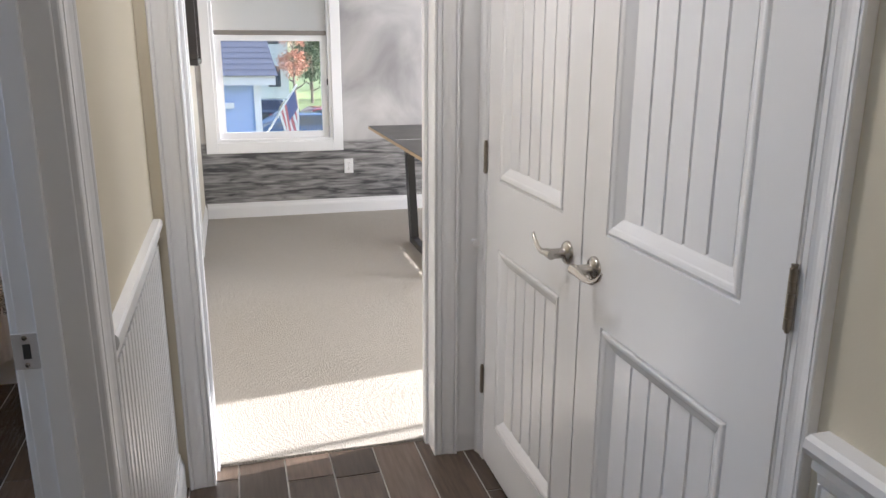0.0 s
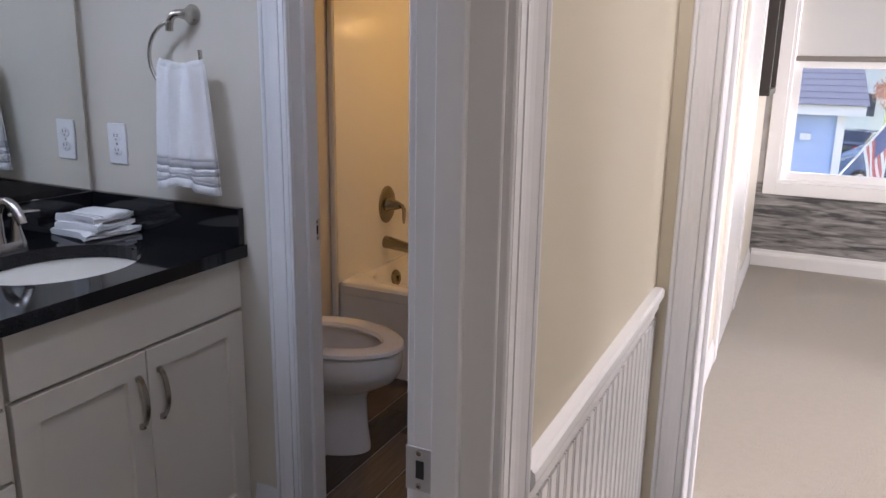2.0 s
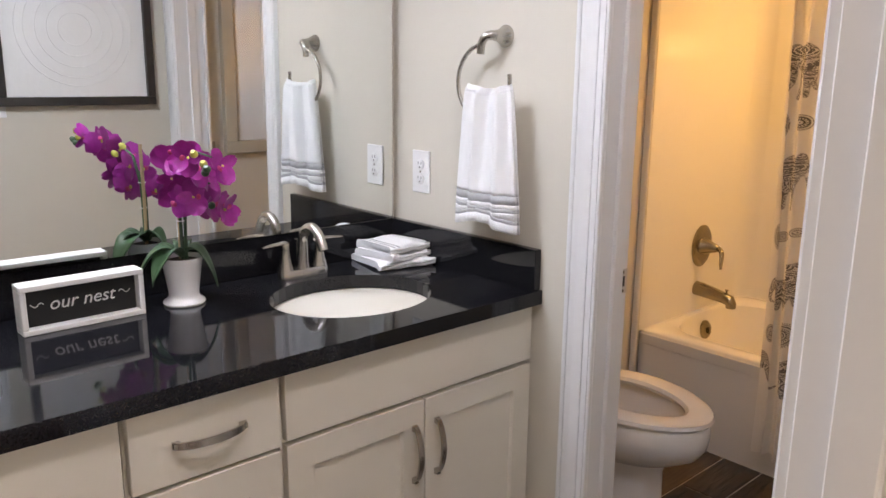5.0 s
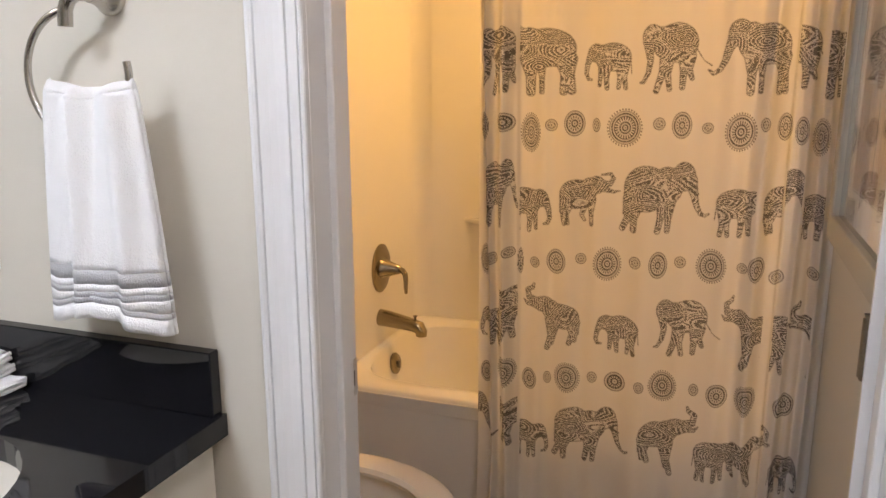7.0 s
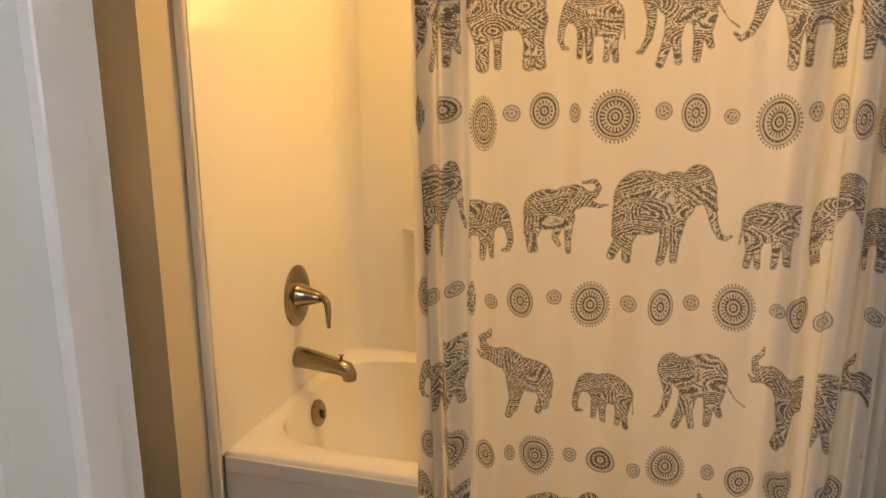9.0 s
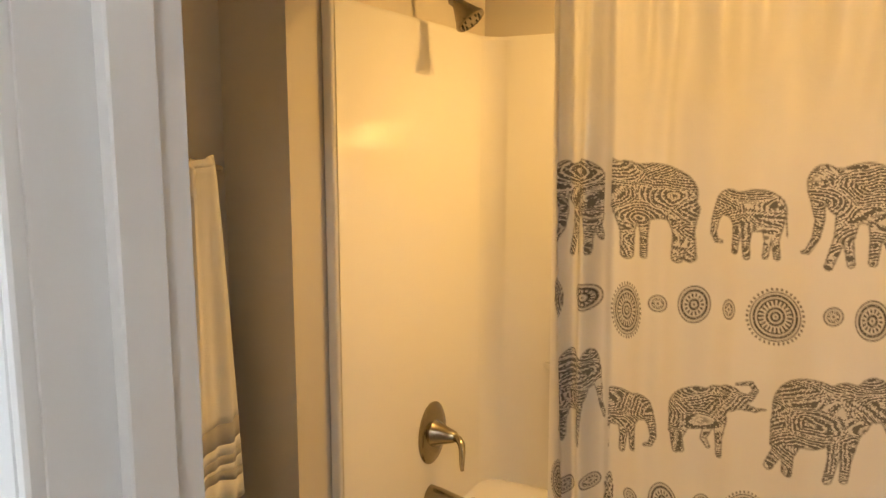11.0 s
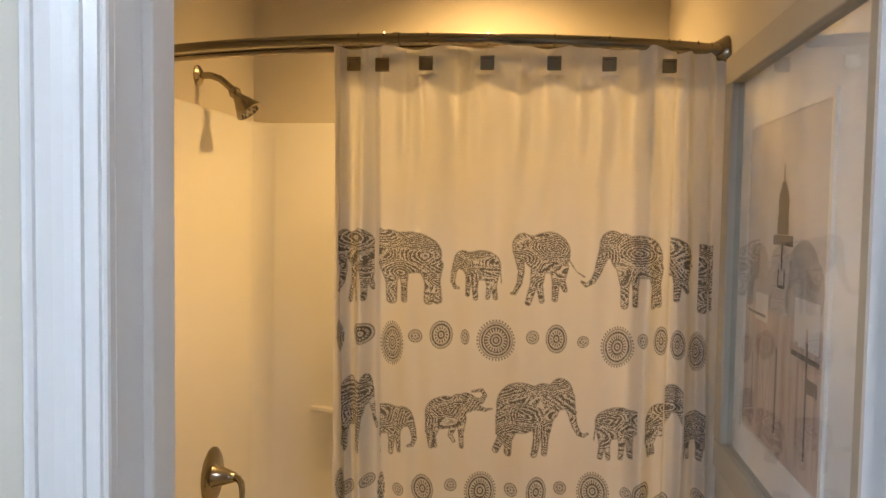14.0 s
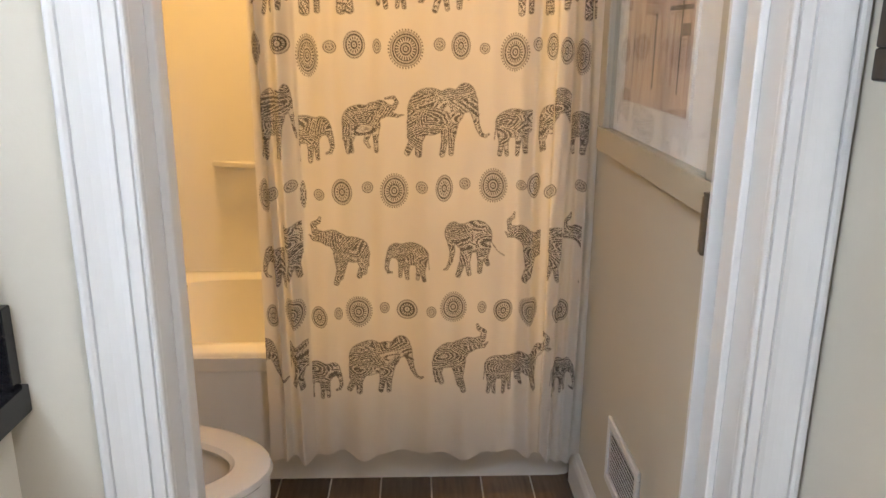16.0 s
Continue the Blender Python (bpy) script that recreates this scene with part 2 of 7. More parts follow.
def curtain_mat():
    """White cloth with two printed layers stored per vertex: figures filled with scalloped line work, and ringed medallions."""
    m = bpy.data.materials.new("printed_curtain_cloth")
    m.use_nodes = True
    n, l = m.node_tree.nodes, m.node_tree.links
    b = n["Principled BSDF"]
    b.inputs["Roughness"].default_value = 0.9
    b.inputs["Sheen Weight"].default_value = 0.1

    def math_node(op, a, c=None, d=None):
        q = n.new("ShaderNodeMath")
        q.operation = op
        for k, v in enumerate((a, c, d)):
            if v is None:
                continue
            if isinstance(v, (int, float)):
                q.inputs[k].default_value = v
            else:
                l.new(v, q.inputs[k])
        return q.outputs[0]

    def ramp(v, a, c, lo, hi):
        q = n.new("ShaderNodeMapRange")
        q.inputs["From Min"].default_value, q.inputs["From Max"].default_value = a, c
        q.inputs["To Min"].default_value, q.inputs["To Max"].default_value = lo, hi
        l.new(v, q.inputs["Value"])
        return q.outputs[0]
    tc = n.new("ShaderNodeTexCoord")
    flat = n.new("ShaderNodeMapping")
    flat.inputs["Scale"].default_value = (1.0, 0.0, 1.0)
    l.new(tc.outputs["Object"], flat.inputs["Vector"])
    figure = n.new("ShaderNodeAttribute")
    figure.attribute_name = "figure"
    outline = n.new("ShaderNodeAttribute")
    outline.attribute_name = "outline"
    medal = n.new("ShaderNodeAttribute")
    medal.attribute_name = "medal"
    # scalloped fans: rings round scattered centres, solid and dotted by turns
    wn = n.new("ShaderNodeTexNoise")
    wn.inputs["Scale"].default_value = 30
    l.new(flat.outputs[0], wn.inputs["Vector"])
    wm = n.new("ShaderNodeVectorMath")
    wm.operation = "MULTIPLY_ADD"
    l.new(wn.outputs["Color"], wm.inputs[0])
    wm.inputs[1].default_value = (0.013, 0.0, 0.013)
    l.new(flat.outputs[0], wm.inputs[2])
    cell = n.new("ShaderNodeTexVoronoi")
    cell.inputs["Scale"].default_value = 17
    turn = n.new("ShaderNodeMapping")
    turn.inputs["Rotation"].default_value = (0, 0.6, 0)
    turn.inputs["Scale"].default_value = (0.72, 1.0, 1.35)
    l.new(wm.outputs[0], turn.inputs["Vector"])
    l.new(turn.outputs[0], cell.inputs["Vector"])
    edge = n.new("ShaderNodeTexVoronoi")
    edge.feature = "DISTANCE_TO_EDGE"
    edge.inputs["Scale"].default_value = 17
    l.new(turn.outputs[0], edge.inputs["Vector"])
    pick = n.new("ShaderNodeSeparateColor")
    l.new(cell.outputs["Color"], pick.inputs["Color"])
    pitch = math_node("MULTIPLY_ADD", pick.outputs[0], 46.0, 46.0)
    rings = math_node("SINE", math_node("MULTIPLY", cell.outputs["Distance"], pitch))
    leafy = math_node("SINE", math_node("MULTIPLY", edge.outputs["Distance"], 78.0))
    choose = ramp(pick.outputs[1], 0.45, 0.5, 0.0, 1.0)
    rings = math_node("ADD", math_node("MULTIPLY", rings, math_node("SUBTRACT", 1.0, choose)), math_node("MULTIPLY", leafy, choose))
    broad = math_node("SINE", math_node("MULTIPLY", cell.outputs["Distance"], 130.0))
    gap = ramp(edge.outputs["Distance"], 0.015, 0.05, -1.1, 0.0)
    dots = n.new("ShaderNodeTexVoronoi")
    dots.inputs["Scale"].default_value = 260
    l.new(flat.outputs[0], dots.inputs["Vector"])
    speck = ramp(dots.outputs["Distance"], 0.25, 0.5, -0.9, 0.9)
    work = math_node("ADD", math_node("ADD", gap, math_node("MULTIPLY_ADD", broad, 0.45, rings)), math_node("MULTIPLY", speck, 0.9))
    lines = ramp(work, -0.55, 0.8, 0.12, 0.86)
    ink = math_node("MAXIMUM", math_node("MULTIPLY", outline.outputs["Fac"], 0.62), math_node("MAXIMUM", math_node("MULTIPLY", figure.outputs["Fac"], lines), math_node("MULTIPLY", medal.outputs["Fac"], ramp(speck, -0.9, 0.2, 0.66, 0.97))))
    mx = n.new("ShaderNodeMix")
    mx.data_type = "RGBA"
    mx.inputs["A"].default_value, mx.inputs["B"].default_value = (0.88, 0.87, 0.85, 1), (0.052, 0.047, 0.043, 1)
    l.new(ink, mx.inputs["Factor"])
    l.new(mx.outputs["Result"], b.inputs["Base Color"])
    fn = n.new("ShaderNodeTexNoise")
    fn.inputs["Scale"].default_value = 350
    l.new(tc.outputs["Object"], fn.inputs["Vector"])
    cr = n.new("ShaderNodeTexNoise")
    cr.inputs["Scale"].default_value, cr.inputs["Detail"].default_value = 16, 4
    l.new(tc.outputs["Object"], cr.inputs["Vector"])
    b1 = n.new("ShaderNodeBump")
    b1.inputs["Strength"].default_value, b1.inputs["Distance"].default_value = 0.22, 0.012
    l.new(cr.outputs["Fac"], b1.inputs["Height"])
    bp = n.new("ShaderNodeBump")
    bp.inputs["Strength"].default_value, bp.inputs["Distance"].default_value = 0.25, 0.001
    l.new(fn.outputs["Fac"], bp.inputs["Height"])
    l.new(b1.outputs[0], bp.inputs["Normal"])
    l.new(bp.outputs[0], b.inputs["Normal"])
    tr = n.new("ShaderNodeBsdfTranslucent")
    l.new(mx.outputs["Result"], tr.inputs["Color"])
    l.new(b1.outputs[0], tr.inputs["Normal"])
    ms = n.new("ShaderNodeMixShader")
    ms.inputs[0].default_value = 0.44
    l.new(b.outputs[0], ms.inputs[1])
    l.new(tr.outputs[0], ms.inputs[2])
    l.new(ms.outputs[0], n["Material Output"].inputs["Surface"])
    return m


CURTAIN = curtain_mat()


def shade_mat():
    """Thin roller cloth that lets daylight through."""
    m = mat("roller_shade_cloth", (0.66, 0.65, 0.63), 0.9, var=0.03, bump=0.5, bscale=500)
    n, l = m.node_tree.nodes, m.node_tree.links
    tr = n.new("ShaderNodeBsdfTranslucent")
    tr.inputs["Color"].default_value = (0.72, 0.71, 0.68, 1)
    ms = n.new("ShaderNodeMixShader")
    ms.inputs[0].default_value = 0.5
    l.new(n["Principled BSDF"].outputs[0], ms.inputs[1])
    l.new(tr.outputs[0], ms.inputs[2])
    l.new(ms.outputs[0], n["Material Output"].inputs["Surface"])
    return m


SHADE = shade_mat()


# ---- mesh tools ----
def box(bm, x0, x1, y0, y1, z0, z1, bevel=0.0, seg=1):
    v = [bm.verts.new(p) for p in ((x0, y0, z0), (x1, y0, z0), (x1, y1, z0), (x0, y1, z0), (x0, y0, z1), (x1, y0, z1), (x1, y1, z1), (x0, y1, z1))]
    f = [bm.faces.new([v[i] for i in q]) for q in ((3, 2, 1, 0), (4, 5, 6, 7), (0, 1, 5, 4), (1, 2, 6, 5), (2, 3, 7, 6), (3, 0, 4, 7))]
    if bevel:
        e = {x for q in f for x in q.edges}
        bmesh.ops.bevel(bm, geom=list(e), offset=bevel, segments=seg, affect="EDGES", profile=0.5)
    return bm


def boxes(*rows):
    bm = bmesh.new()
    for r in rows:
        box(bm, *r)
    return bm


def one(x0, x1, y0, y1, z0, z1, bevel=0.0, seg=1):
    return box(bmesh.new(), x0, x1, y0, y1, z0, z1, bevel, seg)


def tube(bm, pts, radius, n=12, cap=True):
    """A round bar along points; radius is one number or one a point."""
    pts = [Vector(p) for p in pts]
    rad = radius if isinstance(radius, (list, tuple)) else [radius] * len(pts)
    rings, side = [], None
    for i, p in enumerate(pts):
        d = (pts[min(i + 1, len(pts) - 1)] - pts[max(i - 1, 0)]).normalized()
        if side is None:
            side = d.orthogonal().normalized()
        side = (side - d * side.dot(d)).normalized()
        up = d.cross(side)
        rings.append([bm.verts.new(p + rad[i] * (math.cos(a) * side + math.sin(a) * up)) for a in (2 * math.pi * k / n for k in range(n))])
    for a, b in zip(rings, rings[1:]):
        for k in range(n):
            bm.faces.new((a[k], a[(k + 1) % n], b[(k + 1) % n], b[k]))
    if cap:
        bm.faces.new(rings[0][::-1]), bm.faces.new(rings[-1])
    return bm


def lathe(bm, prof, m, n=28, sx=1.0, sy=1.0):
    """Turns (radius, height) pairs round the local z of pose m."""
    rings = [[bm.verts.new(m @ Vector((r * sx * math.cos(a), r * sy * math.sin(a), h))) for a in (2 * math.pi * k / n for k in range(n))] for r, h in prof]
    for a, b in zip(rings, rings[1:]):
        for k in range(n):
            bm.faces.new((a[k], a[(k + 1) % n], b[(k + 1) % n], b[k]))
    bm.faces.new(rings[0][::-1]), bm.faces.new(rings[-1])
    return bm


def prism(bm, prof, o, u, v, w, length):
    """A profile of (u, v) pairs drawn out along w."""
    o, u, v, w = Vector(o), Vector(u), Vector(v), Vector(w)
    a = [bm.verts.new(o + p * u + q * v) for p, q in prof]
    b = [bm.verts.new(o + p * u + q * v + length * w) for p, q in prof]
    k = len(prof)
    for i in range(k):
        bm.faces.new((a[i], a[(i + 1) % k], b[(i + 1) % k], b[i]))
    bm.faces.new(a[::-1]), bm.faces.new(b)
    return bm


def arc(c, r, a0, a1, n, u=(1, 0, 0), v=(0, 0, 1)):
    c, u, v = Vector(c), Vector(u), Vector(v)
    return [c + r * (math.cos(a) * u + math.sin(a) * v) for a in (a0 + (a1 - a0) * k / (n - 1) for k in range(n))]


def mesh_ob(name, bm, material, smooth=False):
    bmesh.ops.recalc_face_normals(bm, faces=bm.faces)
    me = bpy.data.meshes.new(name)
    bm.to_mesh(me)
    bm.free()
    me.materials.append(material)
    if smooth:
        for p in me.polygons:
            p.use_smooth = True
        me.set_sharp_from_angle(angle=radians(40))
    return new(name, me)


def part(name, bm, material, parent, label="", smooth=False):
    ob = mesh_ob(name, bm, material, smooth)
    ob.parent = parent
    top = parent
    while top.parent:
        top = top.parent
    ob.matrix_parent_inverse = Matrix.Identity(4) if parent.type == "MESH" else parent.matrix_basis.inverted()
    return tagged(ob, label)


def thing(name, label, category, at, group="", kind=""):
    ob = new(name)
    ob.empty_display_size = 0.05
    ob.matrix_basis = Matrix.Translation(at)
    return tagged(ob, label, category, group, kind)


def solid(name, bm, material, label, category, group="", kind="", smooth=False):
    return tagged(mesh_ob(name, bm, material, smooth), label, category, group, kind)


def structure(name, bm, material, label, category, smooth=False):
    return solid(name, bm, material, label, category, kind="structure", smooth=smooth)


# ---- the shell ----
H = 2.44
DH = 2.03
structure("wall_hall_west", boxes((-0.347, -0.305, -1.3, 0.86, 0, H), (-0.347, -0.305, 1.698, 2.5, 0, H), (-0.347, -0.305, 0.86, 1.698, DH, H)), WALL, "pale greige painted wall with a door opening", "wall")
structure("wall_hall_east_face", boxes((-0.305, -0.245, -1.3, 0.86, 0, H), (-0.305, -0.245, 1.698, 2.70, 0, H), (-0.305, -0.245, 0.86, 1.698, DH, H)), HALLPAINT, "warm cream painted hall wall above white beadboard", "wall")
structure("wall_bath_east", boxes((-0.365, -0.305, 2.61, 4.59, 0, H)), WALL, "pale greige painted wall of the toilet room", "wall")
structure("wall_bedroom_west", boxes((-0.305, -0.265, 2.82, 6.7, 0, H)), WALL, "pale painted bedroom side wall", "wall")
structure("wall_bedroom_south", boxes((-0.305, -0.155, 2.70, 2.82, 0, H), (0.585, 3.5, 2.70, 2.82, 0, H), (-0.155, 0.585, 2.70, 2.82, DH, H)), HALLPAINT, "painted wall with the bedroom door opening", "wall")
structure("wall_hall_closet", boxes((0.725, 0.845, -1.3, 1.29, 0, H), (0.725, 0.845, 2.64, 2.70, 0, H), (0.725, 0.845, 1.29, 2.64, DH, H)), HALLPAINT, "cream painted hall wall around the closet opening", "wall")
structure("wall_closet_back", boxes((1.35, 1.45, 0.9, 2.7, 0, H)), WALL, "plain closet back wall", "wall")
structure("wall_hall_south", boxes((-1.97, 0.845, -1.4, -1.3, 0, H)), HALLPAINT, "plain cream end wall of the hall", "wall")
structure("wall_vanity_north", boxes((-1.97, -1.145, 2.5, 2.61, 0, H), (-0.415, -0.305, 2.5, 2.61, 0, H), (-1.145, -0.415, 2.5, 2.61, DH, H)), WALL, "pale greige wall with the toilet room door opening", "wall")
structure("wall_vanity_west", boxes((-1.97, -1.86, -1.3, 2.5, 0, H)), WALL, "pale greige painted wall behind the mirror", "wall")
structure("wall_toilet_west", boxes((-2.09, -1.97, 2.5, 3.635, 0, H)), WALL, "pale greige painted wall behind the toilet", "wall")
structure("wall_tub_end", boxes((-2.09, -1.79, 3.515, 4.59, 0, H)), WALL, "painted stub wall at the faucet end of the tub", "wall")
structure("wall_tub_back", boxes((-1.79, -0.365, 4.47, 4.59, 0, H)), WALL, "painted wall behind the tub surround", "wall")
structure("wall_bedroom_north", boxes((-0.265, -0.14, 6.555, 6.70, 0, 2.6), (0.745, 3.5, 6.555, 6.70, 0, 2.6), (-0.14, 0.745, 6.555, 6.70, 0, 0.595), (-0.14, 0.745, 6.555, 6.70, 2.15, 2.6)), MURAL, "wall with a printed mural of grey clouds over rippled water", "wall")
structure("wall_bedroom_east", boxes((3.4, 3.5, 2.82, 3.02, 0, 2.6), (3.4, 3.5, 3.79, 4.86, 0, 2.6), (3.4, 3.5, 5.7, 6.555, 0, 2.6), (3.4, 3.5, 3.02, 3.79, 0, 0.6), (3.4, 3.5, 3.02, 3.79, 2.15, 2.6), (3.4, 3.5, 4.86, 5.7, 0, 0.6), (3.4, 3.5, 4.86, 5.7, 1.33, 2.6)), WALL, "plain bedroom wall with two window openings", "wall")
structure("ceiling", boxes((-2.09, 1.45, -1.4, 2.82, H, H + 0.1), (-2.09, -0.265, 2.82, 4.59, H, H + 0.1)), CEIL, "flat white painted ceiling", "ceiling")
structure("ceiling_bedroom", boxes((-0.305, 3.5, 2.82, 6.7, H + 0.002, H + 0.1)), CEIL, "flat white painted bedroom ceiling", "ceiling")
structure("floor_bedroom", boxes((-0.265, 3.4, 2.80, 6.555, -0.2, 0.008)), CARPET, "beige loop-pile carpet with sun patches", "floor")
FLOOR = structure("floor", boxes((-2.09, 1.45, -1.4, 2.80, -0.2, -0.004), (-2.09, -0.265, 2.80, 4.59, -0.2, -0.004)), GROUT, "dark wood-look plank tile floor with pale grout", "floor")


# ---- trim ----
CASING = [(0, 0), (0, 0.008), (0.0015, 0.0105), (0.0045, 0.0118), (0.0072, 0.0105), (0.0082, 0.006), (0.0094, 0.006), (0.0104, 0.0105), (0.0243, 0.011), (0.0252, 0.007), (0.0267, 0.007), (0.0277, 0.0118),
          (0.036, 0.0104), (0.046, 0.0106), (0.057, 0.0122), (0.0705, 0.0165), (0.0715, 0.0115), (0.0733, 0.0115), (0.0744, 0.0165), (0.0785, 0.0188), (0.083, 0.0188), (0.086, 0.016), (0.086, 0)]


def door_trim(name, label, a0, a1, height, out, along, plane, width=1.0):
    """Casing of two legs and a head round an opening from a0 to a1; along and out are unit vectors, plane the wall's face."""
    along, out = Vector(along), Vector(out)
    t = thing(name, label, "door trim", along * a0 + plane * Vector((abs(out.x), abs(out.y), 0)), kind="structure")
    base = plane * Vector((abs(out.x), abs(out.y), 0))
    up = Vector((0, 0, 1))
    pr = [(p * width, q) for p, q in CASING]
    part("casing", prism(bmesh.new(), pr, base + along * a0, -along, out, up, height), TRIM, t)
    part("casing", prism(bmesh.new(), pr, base + along * a1, along, out, up, height), TRIM, t)
    part("casing", prism(bmesh.new(), pr, base + along * (a0 - 0.086 * width) + up * height, up, out, along, a1 - a0 + 0.172 * width), TRIM, t)
    return t


def jamb(name, label, axis, a0, a1, b0, b1, height, stop):
    """Lining of a door opening with its stops; the opening runs a0 to a1 along axis, the wall b0 to b1 across it."""
    t = thing(name, label, "door frame", (a0, b0, 0) if axis == "x" else (b0, a0, 0), kind="structure")

    def bx(p0, p1, q0, q1, z0, z1):
        return one(p0, p1, q0, q1, z0, z1, 0.0015) if axis == "x" else one(q0, q1, p0, p1, z0, z1, 0.0015)
    part("jamb_leg", bx(a0 - 0.018, a0, b0, b1, 0, height), TRIM, t)
    part("jamb_leg", bx(a1, a1 + 0.018, b0, b1, 0, height), TRIM, t)
    part("jamb_head", bx(a0 - 0.018, a1 + 0.018, b0, b1, height, height + 0.018), TRIM, t)
    part("door_stop", bx(a0, a0 + 0.011, stop, stop + 0.034, 0, height), TRIM, t)
    part("door_stop", bx(a1 - 0.011, a1, stop, stop + 0.034, 0, height), TRIM, t)
    return t


# toilet room door, vanity side and inside
door_trim("trim_toilet_door", "white profiled casing round the toilet room door", -1.127, -0.432, DH - 0.02, (0, -1, 0), (1, 0, 0), 2.5, 0.93)
door_trim("trim_toilet_door_inside", "white profiled casing inside the toilet room", -1.14, -0.45, DH - 0.02, (0, 1, 0), (1, 0, 0), 2.61, 0.9)
jamb("door_frame_toilet", "white painted door lining with stops", "x", -1.127, -0.432, 2.5, 2.61, DH - 0.02, 2.545)
# entry door from the hall
door_trim("trim_entry_door", "white profiled casing round the bathroom entry", 0.878, 1.684, DH - 0.02, (1, 0, 0), (0, 1, 0), -0.245)
door_trim("trim_entry_door_inside", "white profiled casing on the bathroom side", 0.878, 1.684, DH - 0.02, (-1, 0, 0), (0, 1, 0), -0.347)
jamb("door_frame_entry", "white painted bathroom entry lining with stops", "y", 0.878, 1.68, -0.347, -0.245, DH - 0.02, -0.318)
# bedroom door
door_trim("trim_bedroom_door", "white profiled casing round the bedroom door", -0.137, 0.567, DH - 0.02, (0, -1, 0), (1, 0, 0), 2.70, 0.9)
jamb("door_frame_bedroom", "white painted bedroom door lining with stops", "x", -0.137, 0.567, 2.70, 2.82, DH - 0.02, 2.77)
# closet
door_trim("trim_closet", "white profiled casing round the double closet doors", 1.305, 2.625, DH - 0.01, (-1, 0, 0), (0, 1, 0), 0.725, 0.75)


BASE = [(0, 0), (0.014, 0), (0.014, 0.085), (0.010, 0.10), (0.007, 0.105), (0.004, 0.125), (0, 0.125)]


def baseboard(label, start, end, out):
    s, e, o = Vector((*start, 0.0)), Vector((*end, 0.0)), Vector((*out, 0))
    d = (e - s)
    return structure("baseboard", prism(bmesh.new(), BASE, s, o, (0, 0, 1), d.normalized(), d.length), TRIM, label, "baseboard")


baseboard("white baseboard in the hall", (-0.2385, 1.772), (-0.2385, 2.69), (1, 0))
baseboard("white baseboard under the mural", (-0.25, 6.555), (3.39, 6.555), (0, -1))
baseboard("white baseboard on the bedroom side wall", (-0.265, 2.83), (-0.265, 4.50), (1, 0))
baseboard("white baseboard on the bedroom side wall", (-0.265, 5.50), (-0.265, 6.53), (1, 0))
baseboard("white baseboard in the toilet room", (-0.365, 2.64), (-0.365, 3.64), (-1, 0))
structure("baseboard", prism(bmesh.new(), [(p, q * 1.34) for p, q in BASE], (-1.29, 2.4995, 0), (0, -1, 0), (0, 0, 1), (1, 0, 0), 0.0825), TRIM, "white baseboard beside the vanity", "baseboard")
baseboard("white baseboard in the hall", (0.725, -1.29), (0.725, 1.23), (-1, 0))

RAIL = [(0, 0), (0.008, 0.004), (0.010, 0.018), (0.022, 0.028), (0.020, 0.040), (0.034, 0.052), (0.040, 0.062), (0.038, 0.074), (0.030, 0.079), (0, 0.079)]
structure("chair_rail_west", prism(bmesh.new(), [(p * 0.62, q) for p, q in RAIL], (-0.245, 1.771, 0.785), (1, 0, 0), (0, 0, 1), (0, 1, 0), 0.905), TRIM, "white moulded chair rail on the hall wall", "chair rail")
structure("chair_rail_east", prism(bmesh.new(), RAIL, (0.725, -1.29, 0.763), (-1, 0, 0), (0, 0, 1), (0, 1, 0), 2.51), TRIM, "white moulded chair rail on the hall wall", "chair rail")


def beadboard(name, label, x, out, y0, y1, top):
    """Wainscot of narrow boards with a bead between them, each board a piece."""
    t = thing(name, label, "wainscot", (x, y0, 0), kind="structure")
    w = 0.0405
    k = int((y1 - y0) / w)
    for i in range(k):
        a = y0 + i * (y1 - y0) / k
        b = a + (y1 - y0) / k
        c = b - a
        pr = [(0, 0), (0, 0.001), (0.004, 0.0075), (c - 0.014, 0.0075), (c - 0.011, 0.001), (c - 0.009, 0.001), (c - 0.0075, 0.007), (c - 0.0045, 0.007), (c - 0.0025, 0.001), (c, 0)]
        part("bead_board", prism(bmesh.new(), pr, (x, a, 0), (0, 1, 0), out, (0, 0, 1), top), TRIM, t)
    return t


beadboard("wainscot_west", "white beadboard wainscot below the chair rail", -0.245, (1, 0, 0), 1.771, 2.695, 0.786)
beadboard("wainscot_east", "white beadboard wainscot below the chair rail", 0.725, (-1, 0, 0), 0.1, 1.225, 0.764)

structure("trim_corner_filler", one(0.6455, 0.7115, 2.6935, 2.6995, 0.0, DH, 0.001), TRIM, "white filler board between the bedroom and closet casings", "trim")


# ---- doors and hardware ----
def screw(x, y, z, axis, parent, r=0.004):
    m = {"x": pose(x, y, z, 0, 90, 0), "-x": pose(x, y, z, 0, -90, 0), "y": pose(x, y, z, -90, 0, 0), "-y": pose(x, y, z, 90, 0, 0)}[axis]
    return part("screw", lathe(bmesh.new(), [(r, 0), (r, 0.0008), (r * 0.6, 0.0014), (0.0006, 0.0015)], m, 10), NICKEL, parent, smooth=True)


